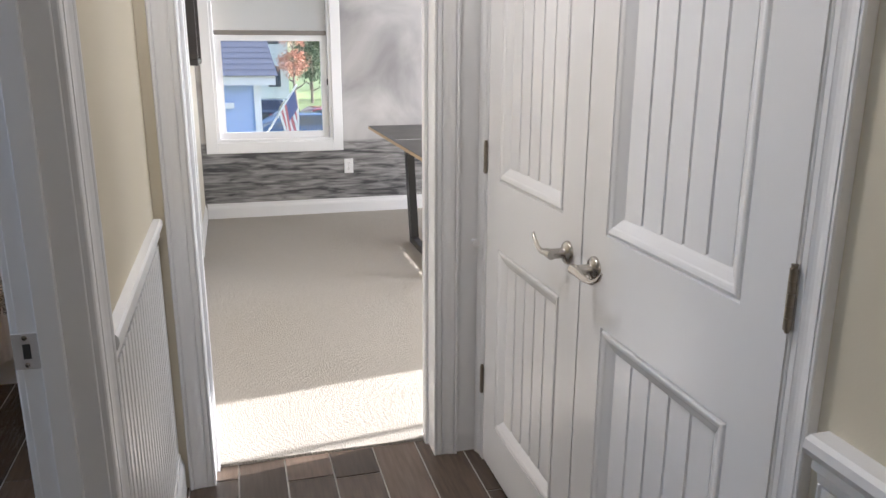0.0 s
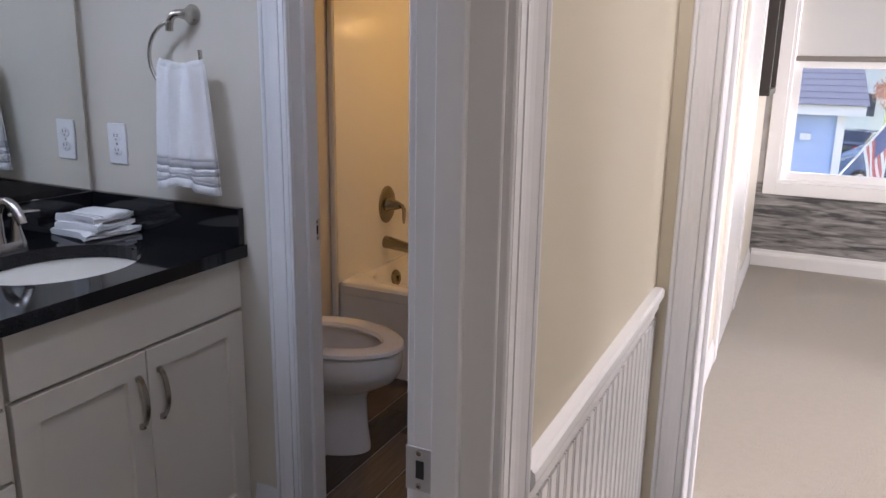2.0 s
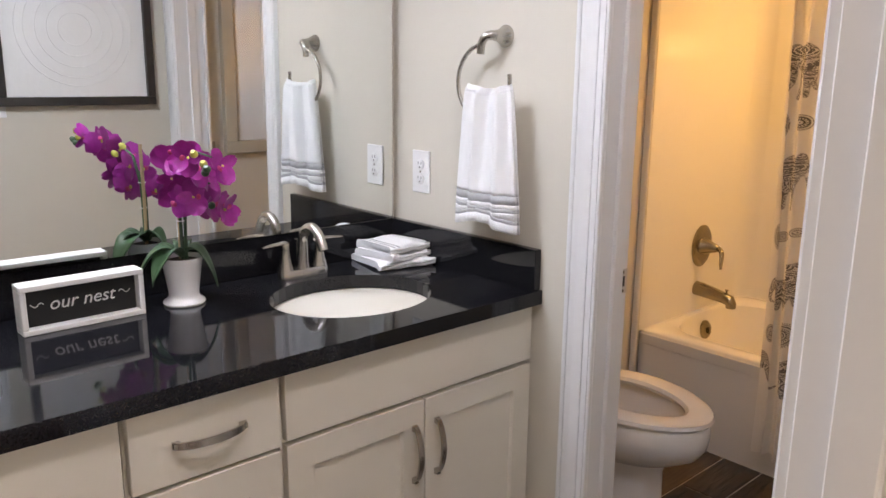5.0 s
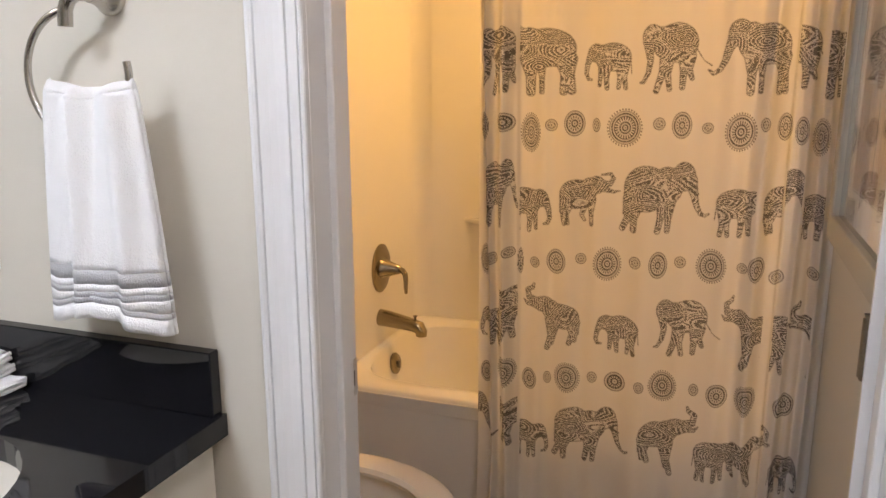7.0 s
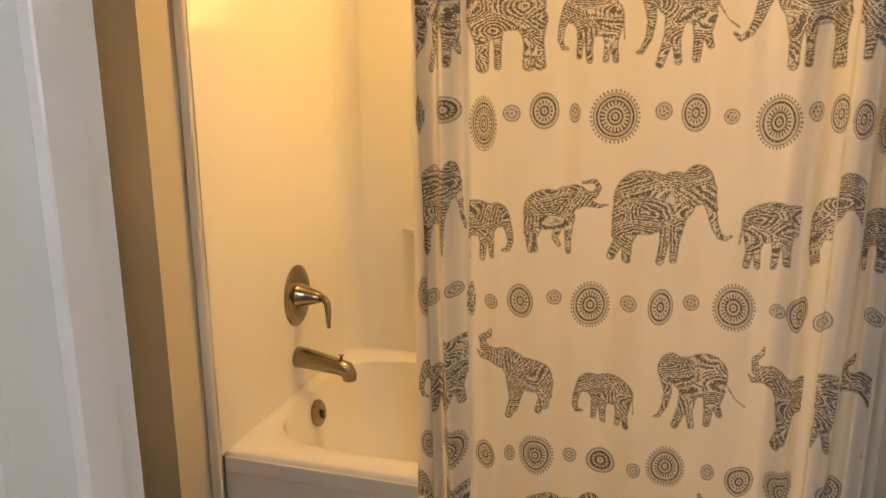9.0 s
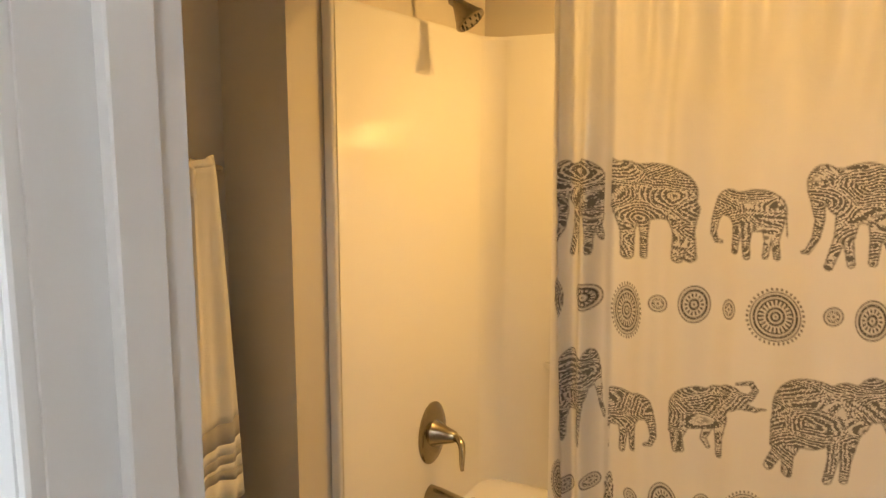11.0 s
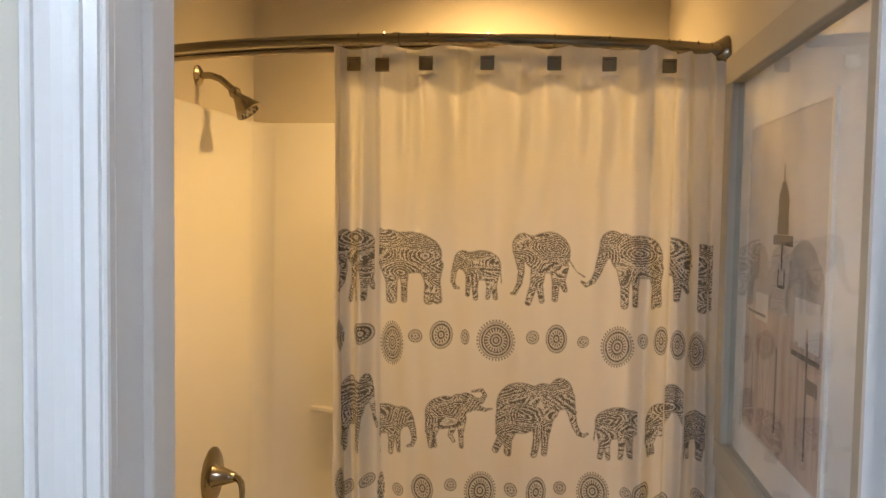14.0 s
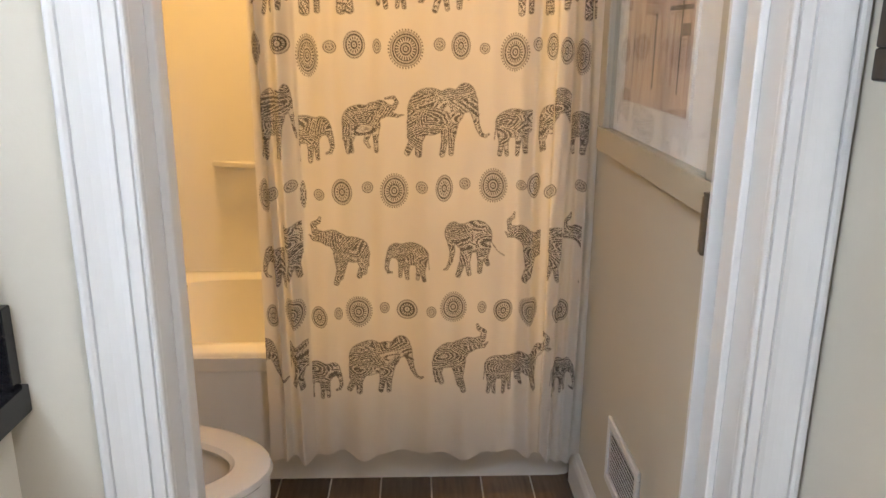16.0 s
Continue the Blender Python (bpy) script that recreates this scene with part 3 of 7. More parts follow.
def strike(name, label, x, y, z, out):
    """A strike plate with its latch hole and two screws, on a jamb face that looks along out (+-x or +-y)."""
    t = thing(name, label, "strike plate", (x, y, z))
    if out in ("x", "-x"):
        s = 1 if out == "x" else -1
        xs = sorted((x, x + s * 0.002))
        part("plate", one(*xs, y - 0.016, y + 0.016, z - 0.029, z + 0.029, 0.0008), LITNICKEL, t)
        xs = sorted((x + s * 0.002, x + s * 0.0026))
        part("latch_hole", one(*xs, y - 0.004, y + 0.006, z - 0.012, z + 0.012), SLOT, t)
        for d in (-0.022, 0.022):
            screw(x + s * 0.002, y, z + d, out, t)
    else:
        s = 1 if out == "y" else -1
        ys = sorted((y, y + s * 0.002))
        part("plate", one(x - 0.018, x + 0.018, *ys, z - 0.029, z + 0.029, 0.0008), LITNICKEL, t)
        ys = sorted((y + s * 0.002, y + s * 0.0026))
        part("latch_hole", one(x - 0.004, x + 0.007, *ys, z - 0.012, z + 0.012), SLOT, t)
        for d in (-0.022, 0.022):
            screw(x, y + s * 0.002, z + d, out, t)
    return t


strike("strike_plate", "brushed nickel strike plate on the bathroom entry jamb", -0.338, 1.68, 0.883, "-y")
strike("strike_plate", "brushed nickel strike plate on the toilet room jamb", -1.127, 2.592, 0.917, "x")


def hinge(label, x, y, z, leaf_dir, group, metal=NICKEL, half=0.044):
    """A butt hinge: knuckle barrel with tips and one leaf; leaf_dir is where the leaf goes from the pin."""
    t = thing("hinge", label, "hinge", (x, y, z), group)
    for i in range(5):
        part("knuckle", tube(bmesh.new(), [(x, y, z - half + i * half * 0.404), (x, y, z - half + i * half * 0.404 + half * 0.384)], 0.0062, 12), metal, t, smooth=True)
    part("pin", tube(bmesh.new(), [(x, y, z - half - 0.005), (x, y, z - half - 0.001), (x, y, z + half + 0.002), (x, y, z + half + 0.006)], [0.003, 0.0045, 0.0045, 0.0055], 10), metal, t, smooth=True)
    lx, ly = leaf_dir
    xs, ys = sorted((x, x + lx * 0.034)), sorted((y, y + ly * 0.034))
    if lx:
        ys = [y - 0.001, y + 0.001]
    else:
        xs = [x - 0.001, x + 0.001]
    part("leaf", one(*xs, *ys, z - half, z + half), metal, t)
    return t


for zz in (1.03, 1.80, 0.26):
    hinge("brushed nickel hinge without its door on the toilet room jamb", -0.449, 2.628, zz + 0.006, (0.5, 0), "toilet room hinges", DARKNICKEL, 0.037)
for zz in (1.0, 1.80, 0.28):
    hinge("brushed nickel hinge of a closet door", 0.709, 1.303, zz, (0.4, 0), "closet hinges", DARKNICKEL)
    hinge("brushed nickel hinge of a closet door", 0.709, 2.627, zz + 0.01, (0.4, 0), "closet hinges", DARKNICKEL)


def moulding(bm, y0, y1, z0, z1, x, out, w=0.047, d=0.016):
    """A sunk panel's raised rim: four mitred strips round a field, profile falling inwards."""
    prof = [(0, 0.0), (0.0025, -0.0045), (0.0055, -0.0045), (0.0075, 0.0005), (0.011, 0.0015), (0.017, 0.0), (0.021, -0.0015), (0.024, -0.004), (w * 0.80, -0.011), (w * 0.94, -d + 0.001), (w, -d)]
    rows = []
    for p, q in prof:
        rows.append([bm.verts.new((x + out * q, yy, zz)) for yy, zz in ((y0 + p, z0 + p), (y1 - p, z0 + p), (y1 - p, z1 - p), (y0 + p, z1 - p))])
    for a, b in zip(rows, rows[1:]):
        for k in range(4):
            bm.faces.new((a[k], a[(k + 1) % 4], b[(k + 1) % 4], b[k]))
    return bm


def closet_leaf(label, y0, y1, lever_side):
    """One leaf of a moulded two-panel plank door; its face looks towards -x."""
    t = thing("closet_door", label, "door", (0.735, (y0 + y1) / 2, 0.012), "closet double doors")
    x = 0.715
    m = 0.106
    pz = ((0.17, 0.755), (0.955, 1.89))
    bm = bmesh.new()
    z0, z1 = 0.012, DH - 0.014
    zs = [z0, pz[0][0], pz[0][1], pz[1][0], pz[1][1], z1]
    for a, b in ((zs[0], zs[1]), (zs[2], zs[3]), (zs[4], zs[5])):
        box(bm, x, x + 0.034, y0 + m, y1 - m, a, b)
    box(bm, x, x + 0.034, y0, y0 + m, z0, z1)
    box(bm, x, x + 0.034, y1 - m, y1, z0, z1)
    part("door_frame", bm, DOORW, t)
    for a, b in pz:
        part("panel_moulding", moulding(bmesh.new(), y0 + m, y1 - m, a, b, x, -1), DOORW, t)
        f0, f1 = y0 + m + 0.044, y1 - m - 0.044
        k = 5
        for i in range(k):
            p0 = f0 + (f1 - f0) * i / k
            p1 = f0 + (f1 - f0) * (i + 1) / k
            wd = p1 - p0
            pr = [(0.0008, 0.009), (0.0040, 0), (wd - 0.0040, 0), (wd - 0.0008, 0.009), (wd, 0.014), (0, 0.014)]
            part("panel_plank", prism(bmesh.new(), pr, (x + 0.0145, p0, a + 0.02), (0, 1, 0), (1, 0, 0), (0, 0, 1), b - a - 0.04), DOORW, t)
    # lever
    ly = y1 - 0.066 if lever_side > 0 else y0 + 0.066
    lv = part("lever_handle", lathe(bmesh.new(), [(0.028, 0), (0.028, 0.004), (0.024, 0.009), (0.015, 0.012), (0.012, 0.016), (0.012, 0.042)], pose(x, ly, 0.872, 0, -90, 0), 24), NICKEL, t, "brushed nickel lever handle", True)
    s = -lever_side
    pts = [(x - 0.046, ly - s * 0.012, 0.872), (x - 0.048, ly + s * 0.01, 0.873), (x - 0.046, ly + s * 0.045, 0.866), (x - 0.044, ly + s * 0.075, 0.868), (x - 0.043, ly + s * 0.10, 0.882), (x - 0.043, ly + s * 0.112, 0.897)]
    part("lever", tube(bmesh.new(), pts, [0.012, 0.0105, 0.007, 0.0056, 0.005, 0.0032], 12), NICKEL, lv, smooth=True)
    return t


closet_leaf("white moulded plank closet door, closed", 1.309, 1.961, 1)
closet_leaf("white moulded plank closet door, closed", 1.9665, 2.621, -1)

# door bumper on the bedroom casing
db = thing("door_bumper", "small white door bumper on the bedroom casing", "door stop", (0.66, 2.684, 0.73))
part("stem", tube(bmesh.new(), [(0.69, 2.684, 0.74), (0.69, 2.655, 0.74)], 0.006, 12), PLASTIC, db, smooth=True)
part("pad", tube(bmesh.new(), [(0.69, 2.655, 0.74), (0.69, 2.645, 0.74)], 0.012, 14), PLASTIC, db, smooth=True)


# ---- vanity ----
VX = -1.31


def shaker(bm, y0, y1, z0, z1, x, flat=False):
    """A cabinet front; its face looks towards +x."""
    if flat:
        return box(bm, x - 0.019, x, y0, y1, z0, z1, 0.0015)
    w = 0.058
    rings = []
    for xx, s in ((x - 0.019, 0.0), (x - 0.0015, 0.0), (x, 0.0015), (x, w - 0.001), (x - 0.001, w), (x - 0.009, w + 0.002)):
        rings.append([bm.verts.new((xx, yy, zz)) for yy, zz in ((y0 + s, z0 + s), (y1 - s, z0 + s), (y1 - s, z1 - s), (y0 + s, z1 - s))])
    for a, b in zip(rings, rings[1:]):
        for k in range(4):
            bm.faces.new((a[k], a[(k + 1) % 4], b[(k + 1) % 4], b[k]))
    bm.faces.new(rings[0][::-1]), bm.faces.new(rings[-1])
    return bm


def pull(parent, y, z, upright, length=0.135):
    """An arched flat bar pull."""
    bm = bmesh.new()
    n = 15
    ring = []
    for i in range(n):
        f = i / (n - 1)
        off = (f - 0.5) * length
        h = 0.006 + 0.024 * math.sin(math.pi * f) ** 0.6
        a = 0.0065
        pts = [(VX + h - 0.005, -a), (VX + h, -a), (VX + h, a), (VX + h - 0.005, a)]
        ring.append([bm.verts.new((p, y + q, z + off) if upright else (p, y + off, z + q)) for p, q in pts])
    for a, b in zip(ring, ring[1:]):
        for k in range(4):
            bm.faces.new((a[k], a[(k + 1) % 4], b[(k + 1) % 4], b[k]))
    bm.faces.new(ring[0]), bm.faces.new(ring[-1][::-1])
    for s in (-0.5, 0.5):
        o = s * (length - 0.014)
        if upright:
            box(bm, VX, VX + 0.012, y - 0.005, y + 0.005, z + o - 0.006, z + o + 0.006)
        else:
            box(bm, VX, VX + 0.012, y + o - 0.006, y + o + 0.006, z - 0.005, z + 0.005)
    part("handle", bm, NICKEL, parent, "brushed nickel arched pull", True)


def carcass(name, label, y0, y1):
    t = thing(name, label, "cabinet", (-1.58, (y0 + y1) / 2, 0), "vanity cabinets")
    part("body", boxes((-1.855, VX - 0.021, y0, y1, 0.09, 0.842), (-1.855, VX - 0.085, y0, y1, 0, 0.09)), CAB, t)
    return t


def sink_base(y0, y1):
    t = carcass("sink_cabinet", "off-white shaker sink cabinet with two doors under black granite", y0, y1)
    mid = (y0 + y1) / 2
    part("false_front", shaker(bmesh.new(), y0 + 0.004, y1 - 0.004, 0.700, 0.836, VX, True), CAB, t)
    for a, b, h in ((y0 + 0.004, mid - 0.002, mid - 0.032), (mid + 0.002, y1 - 0.004, mid + 0.032)):
        d = part("door", shaker(bmesh.new(), a, b, 0.10, 0.690, VX), CAB, t)
        pull(d, h, 0.571, True)
    return t


def drawer_base(y0, y1):
    t = carcass("drawer_cabinet", "off-white three-drawer vanity cabinet with arched pulls", y0, y1)
    for a, b in ((0.694, 0.836), (0.537, 0.686), (0.10, 0.529)):
        d = part("drawer", shaker(bmesh.new(), y0 + 0.004, y1 - 0.004, a, b, VX, True), CAB, t)
        pull(d, (y0 + y1) / 2, (a + b) / 2, False)
    return t


sink_base(1.81, 2.497)
drawer_base(1.523, 1.806)
sink_base(0.836, 1.519)
drawer_base(0.549, 0.832)

CT = 0.878


def counter():
    """Granite slab with two oval cut-outs."""
    bm = bmesh.new()
    x0, x1, y0, y1 = -1.858, -1.285, 0.53, 2.498
    n = 40
    cells = []
    holes = [(1.157, 0.195), (2.132, 0.195)]
    edges = [y0, 1.50, y1]
    for (cy, ry), ya, yb in zip(holes, edges, edges[1:]):
        cx, rx = -1.548, 0.170
        ring = [(cx + rx * math.cos(2 * math.pi * k / n), cy + ry * math.sin(2 * math.pi * k / n)) for k in range(n)]
        outer = []
        for k in range(n):
            dx, dy = math.cos(2 * math.pi * k / n) * rx, math.sin(2 * math.pi * k / n) * ry
            s = min(((x1 - cx) / dx if dx > 1e-9 else (x0 - cx) / dx if dx < -1e-9 else 1e9), ((yb - cy) / dy if dy > 1e-9 else (ya - cy) / dy if dy < -1e-9 else 1e9))
            outer.append((cx + dx * s, cy + dy * s))
        corners = [(x1, yb), (x0, yb), (x0, ya), (x1, ya)]
        for z, flip in ((CT, False), (CT - 0.034, True)):
            vi = [bm.verts.new((*p, z)) for p in ring]
            vo = [bm.verts.new((*p, z)) for p in outer]
            for k in range(n):
                q = [vi[k], vo[k], vo[(k + 1) % n], vi[(k + 1) % n]]
                p, r = outer[k], outer[(k + 1) % n]
                if abs(p[0] - r[0]) > 1e-6 and abs(p[1] - r[1]) > 1e-6:
                    c = min(corners, key=lambda c: (c[0] - p[0]) ** 2 + (c[1] - p[1]) ** 2 + (c[0] - r[0]) ** 2 + (c[1] - r[1]) ** 2)
                    q.insert(2, bm.verts.new((*c, z)))
                bm.faces.new(q)
            cells.append(vi)
        a, b = cells[-2], cells[-1]
        for k in range(n):
            bm.faces.new((a[k], a[(k + 1) % n], b[(k + 1) % n], b[k]))
    z0, z1 = CT - 0.034, CT
    for p, q in (((x1, y0), (x1, y1)), ((x1, y1), (x0, y1)), ((x0, y1), (x0, y0)), ((x0, y0), (x1, y0))):
        v = [bm.verts.new((*p, z0)), bm.verts.new((*q, z0)), bm.verts.new((*q, z1)), bm.verts.new((*p, z1))]
        bm.faces.new(v)
    bmesh.ops.remove_doubles(bm, verts=bm.verts, dist=0.0005)
    return bm


top = solid("worktop", counter(), GRANITE, "polished black granite worktop with two sink cut-outs", "worktop")
part("backsplash", one(-1.858, -1.837, 0.53, 2.477, CT + 0.0005, CT + 0.099, 0.0015), GRANITE, top)
part("side_splash", one(-1.858, -1.292, 2.477, 2.498, CT + 0.0005, CT + 0.099, 0.0015), GRANITE, top)


def basin(cy):
    t = thing("sink", "white oval undermount porcelain sink with a chrome drain", "sink", (-1.548, cy, CT - 0.16), "vanity sinks")
    prof = [(0.025, -0.150), (0.06, -0.148), (0.10, -0.135), (0.135, -0.10), (0.152, -0.055), (0.160, -0.036), (0.175, -0.0355), (0.175, -0.046), (0.165, -0.06), (0.145, -0.11), (0.11, -0.148), (0.02, -0.162)]
    part("bowl", lathe(bmesh.new(), prof, pose(-1.548, cy, CT), 40, 1.10, 1.26), PORC, t, smooth=True)
    part("drain", lathe(bmesh.new(), [(0.026, -0.1495), (0.026, -0.147), (0.018, -0.146), (0.016, -0.149)], pose(-1.548, cy, CT), 20), NICKEL, t, "round metal drain", True)
    return t


basin(2.132)
basin(1.157)


def faucet(cy):
    t = thing("faucet", "brushed nickel two-handle centerset faucet on the worktop", "faucet", (-1.775, cy, CT), "vanity faucets")
    x, z = -1.775, CT
    bm = bmesh.new()
    n = 24
    rings = []
    for zz, s in ((z, 1.0), (z + 0.012, 0.98), (z + 0.020, 0.80)):
        rings.append([bm.verts.new((x + 0.024 * s * math.cos(a), cy + (0.046 if math.sin(a) >= 0 else -0.046) + 0.024 * s * math.sin(a), zz)) for a in (2 * math.pi * k / n for k in range(n))])
    for a, b in zip(rings, rings[1:]):
        for k in range(n):
            bm.faces.new((a[k], a[(k + 1) % n], b[(k + 1) % n], b[k]))
    bm.faces.new(rings[0][::-1]), bm.faces.new(rings[-1])
    part("base_plate", bm, NICKEL, t, smooth=True)
    pts = [(x, cy, z + 0.016), (x, cy, z + 0.040), (x + 0.003, cy, z + 0.075)] + arc((x + 0.046, cy, z + 0.086), 0.043, math.pi * 0.98, math.pi * 0.14, 14) + [(x + 0.093, cy, z + 0.092), (x + 0.098, cy, z + 0.080)]
    part("spout", tube(bmesh.new(), pts, [0.0185, 0.015, 0.013] + [0.0122] * 14 + [0.0122, 0.0118], 18), NICKEL, t, "arched spout", True)
    for s in (-1, 1):
        hy = cy + s * 0.049
        h = part("handle", lathe(bmesh.new(), [(0.021, 0.014), (0.019, 0.022), (0.0135, 0.045), (0.0105, 0.066), (0.0105, 0.078), (0.0115, 0.083), (0.008, 0.090)], pose(x, hy, z), 22), NICKEL, t, smooth=True)
        bm = bmesh.new()
        tube(bm, [(x - 0.006, hy - s * 0.012, z + 0.082), (x - 0.002, hy, z + 0.088), (x + 0.002, hy + s * 0.022, z + 0.0895), (x + 0.005, hy + s * 0.045, z + 0.088), (x + 0.007, hy + s * 0.066, z + 0.085)], [0.006, 0.0105, 0.0092, 0.0072, 0.004], 14)
        for v in bm.verts:
            v.co.z = z + 0.087 + (v.co.z - z - 0.087) * 0.55
        part("lever", bm, NICKEL, h, smooth=True)
    part("lift_rod", tube(bmesh.new(), [(x - 0.026, cy, z + 0.01), (x - 0.026, cy, z + 0.085), (x - 0.026, cy, z + 0.09)], [0.003, 0.003, 0.006], 10), NICKEL, t, smooth=True)
    return t


faucet(2.139)
faucet(1.164)

mir = thing("mirror", "large frameless wall mirror standing on the backsplash", "mirror", (-1.855, 1.5, 0.98))
bm = one(-1.8585, -1.839, 0.55, 2.476, CT + 0.101, 1.98)
for v in bm.verts:  # it stands a little out of true on its clips
    if v.co.x > -1.85:
        v.co.x += 0.012 * (2.476 - v.co.y) + 0.008 * (v.co.z - CT - 0.101)
part("glass", bm, MIRROR, mir)
part("edge_channel", one(-1.8585, -1.842, 2.4765, 2.481, CT + 0.101, 1.98), NICKEL, mir, "thin metal edge strip")


def outlet(label, cx, cy, cz, out):
    """A duplex outlet; out is the wall's outward axis (-y)."""
    t = thing("outlet", label, "wall outlet", (cx, cy, cz))
    part("cover_plate", one(cx - 0.036, cx + 0.036, cy - 0.006, cy, cz - 0.058, cz + 0.058, 0.002), PLASTIC, t)
    for d in (-0.02, 0.02):
        r = part("receptacle", lathe(bmesh.new(), [(0.0165, 0), (0.0165, 0.002), (0.015, 0.003)], pose(cx, cy - 0.006, cz + d, 90, 0, 0), 20, 1, 0.88), PLASTIC, t, smooth=True)
        for e in (-0.006, 0.006):
            part("slot", one(cx + e - 0.001, cx + e + 0.001, cy - 0.0096, cy - 0.009, cz + d, cz + d + 0.008), SLOT, r)
        part("slot", one(cx - 0.002, cx + 0.002, cy - 0.0096, cy - 0.009, cz + d - 0.009, cz + d - 0.005), SLOT, r)
    screw(cx, cy - 0.006, cz, "-y", t, 0.003)
    return t


outlet("white duplex wall outlet above the backsplash", -1.734, 2.4995, 1.12, "-y")
outlet("white duplex wall outlet under the mural window", 0.862, 6.5545, 0.386, "-y")
# light switch by the entry, seen in the mirror
sw = thing("light_switch", "white toggle light switch plate beside the entry", "light switch", (-0.353, 1.83, 1.25))
part("cover_plate", one(-0.353, -0.347, 1.80, 1.87, 1.192, 1.308, 0.002), PLASTIC, sw)
part("toggle", one(-0.362, -0.353, 1.831, 1.839, 1.24, 1.262, 0.002), PLASTIC, sw)


# ---- towels ----
def cloth(bm, f, nu, nv, thick=0.0):
    """A sheet from a function of (u, v) in 0..1; returns its grid."""
    g = [[bm.verts.new(f(i / nu, j / nv)) for j in range(nv + 1)] for i in range(nu + 1)]
    for i in range(nu):
        for j in range(nv):
            bm.faces.new((g[i][j], g[i + 1][j], g[i + 1][j + 1], g[i][j + 1]))
    return g


def thicken(ob, t, segs=0):
    mo = ob.modifiers.new("thickness", "SOLIDIFY")
    mo.thickness, mo.offset = t, 0
    if segs:
        su = ob.modifiers.new("soft", "SUBSURF")
        su.levels = su.render_levels = segs
    return ob


def towel_ring():
    t = thing("towel_ring", "brushed nickel open towel ring on the wall", "towel ring", (-1.46, 2.5, 1.47))
    part("rosette", lathe(bmesh.new(), [(0.026, 0), (0.026, 0.004), (0.022, 0.010), (0.0145, 0.024), (0.0115, 0.040)], pose(-1.428, 2.499, 1.468, 90, 0, 0), 24), NICKEL, t, smooth=True)
    part("arm", tube(bmesh.new(), [(-1.428, 2.464, 1.468), (-1.430, 2.452, 1.4685), (-1.438, 2.446, 1.467), (-1.449, 2.445, 1.460), (-1.456, 2.445, 1.447), (-1.458, 2.445, 1.426)], [0.0118, 0.011, 0.0102, 0.0098, 0.0098, 0.0096], 16), NICKEL, t, smooth=True)
    part("ring", tube(bmesh.new(), arc((-1.447, 2.445, 1.362), 0.0865, radians(98), radians(372), 44), 0.0052, 10), NICKEL, t, smooth=True)
    return t


towel_ring()


def hanging_towel(name, label, cx, cy, z1, z0, w0, w1, twist, axis, stripes, group=""):
    """A hand towel gathered on a ring: narrow at the top, wider and folded below, with woven bands."""
    t = thing(name, label, "towel", (cx, cy, z0), group)

    def shape(u, v, lay):
        z = z1 + (z0 - z1) * v
        w = w0 + (w1 - w0) * (v ** 0.8)
        s = (u - 0.5) * w
        fold = (0.009 * (1 - v) + 0.006) * math.sin(u * 17 + 0.6) + 0.005 * math.sin(u * 31 + v * 3)
        d = 0.030 + 0.010 * v + fold * 0.9 if lay > 0 else -0.010 - 0.012 * v + fold * 0.5
        side = math.cos(math.pi * (u - 0.5)) ** 0.5
        d = 0.008 + (d - 0.008) * (0.06 + 0.94 * side) - twist * s
        zz = z - (0.010 * (math.cos(u * 6.28) if v > 0.9 else 0)) - 0.012 * math.sin(u * 3.1) * (v < 0.05)
        return (cx + s, cy - d, zz) if axis == "x" else (cx + d, cy + s, zz)
    cuts = [0.0]
    for a, b in stripes:
        cuts += [a, b]
    cuts.append(1.0)
    for lay in (1, -1):
        for i, (a, b) in enumerate(zip(cuts, cuts[1:])):
            bm = bmesh.new()
            k = max(2, int((b - a) * 40))
            cloth(bm, lambda u, v: shape(u, a + (b - a) * v, lay), 40, k)
            striped = i % 2 == 1
            ob = part("stripe" if striped else "cloth", bm, TOWELG if striped else TOWELW, t, "grey woven stripe" if striped else "", True)
            thicken(ob, 0.004)
    bm = bmesh.new()
    cloth(bm, lambda u, v: Vector(shape(u, 0, 1)) * (1 - v) + Vector(shape(u, 0, -1)) * v + Vector((0, 0, 0.012 * math.sin(v * math.pi))), 40, 8)
    thicken(part("fold", bm, TOWELW, t, smooth=True), 0.004)
    return t


BANDS = ((0.755, 0.818), (0.850, 0.878), (0.902, 0.930))
hanging_towel("hand_towel", "white hand towel with grey stripes hanging on the towel ring", -1.425, 2.452, 1.346, 1.026, 0.148, 0.222, -0.06, "x", BANDS)
hanging_towel("hand_towel", "white hand towel with grey stripes above the toilet", -1.905, 3.327, 1.47, 0.76, 0.165, 0.25, 0.0, "y", BANDS)
rg = thing("towel_ring", "dark towel ring holding the towel above the toilet", "towel ring", (-1.96, 3.29, 1.53))
part("rosette", lathe(bmesh.new(), [(0.027, 0), (0.027, 0.004), (0.015, 0.02), (0.011, 0.055)], pose(-1.968, 3.335, 1.50, 0, 90, 0), 20), NICKEL, rg, smooth=True)
part("ring", tube(bmesh.new(), [(-1.905, 3.22, 1.47), (-1.905, 3.335, 1.478), (-1.905, 3.436, 1.455)], 0.006, 10), NICKEL, rg, smooth=True)


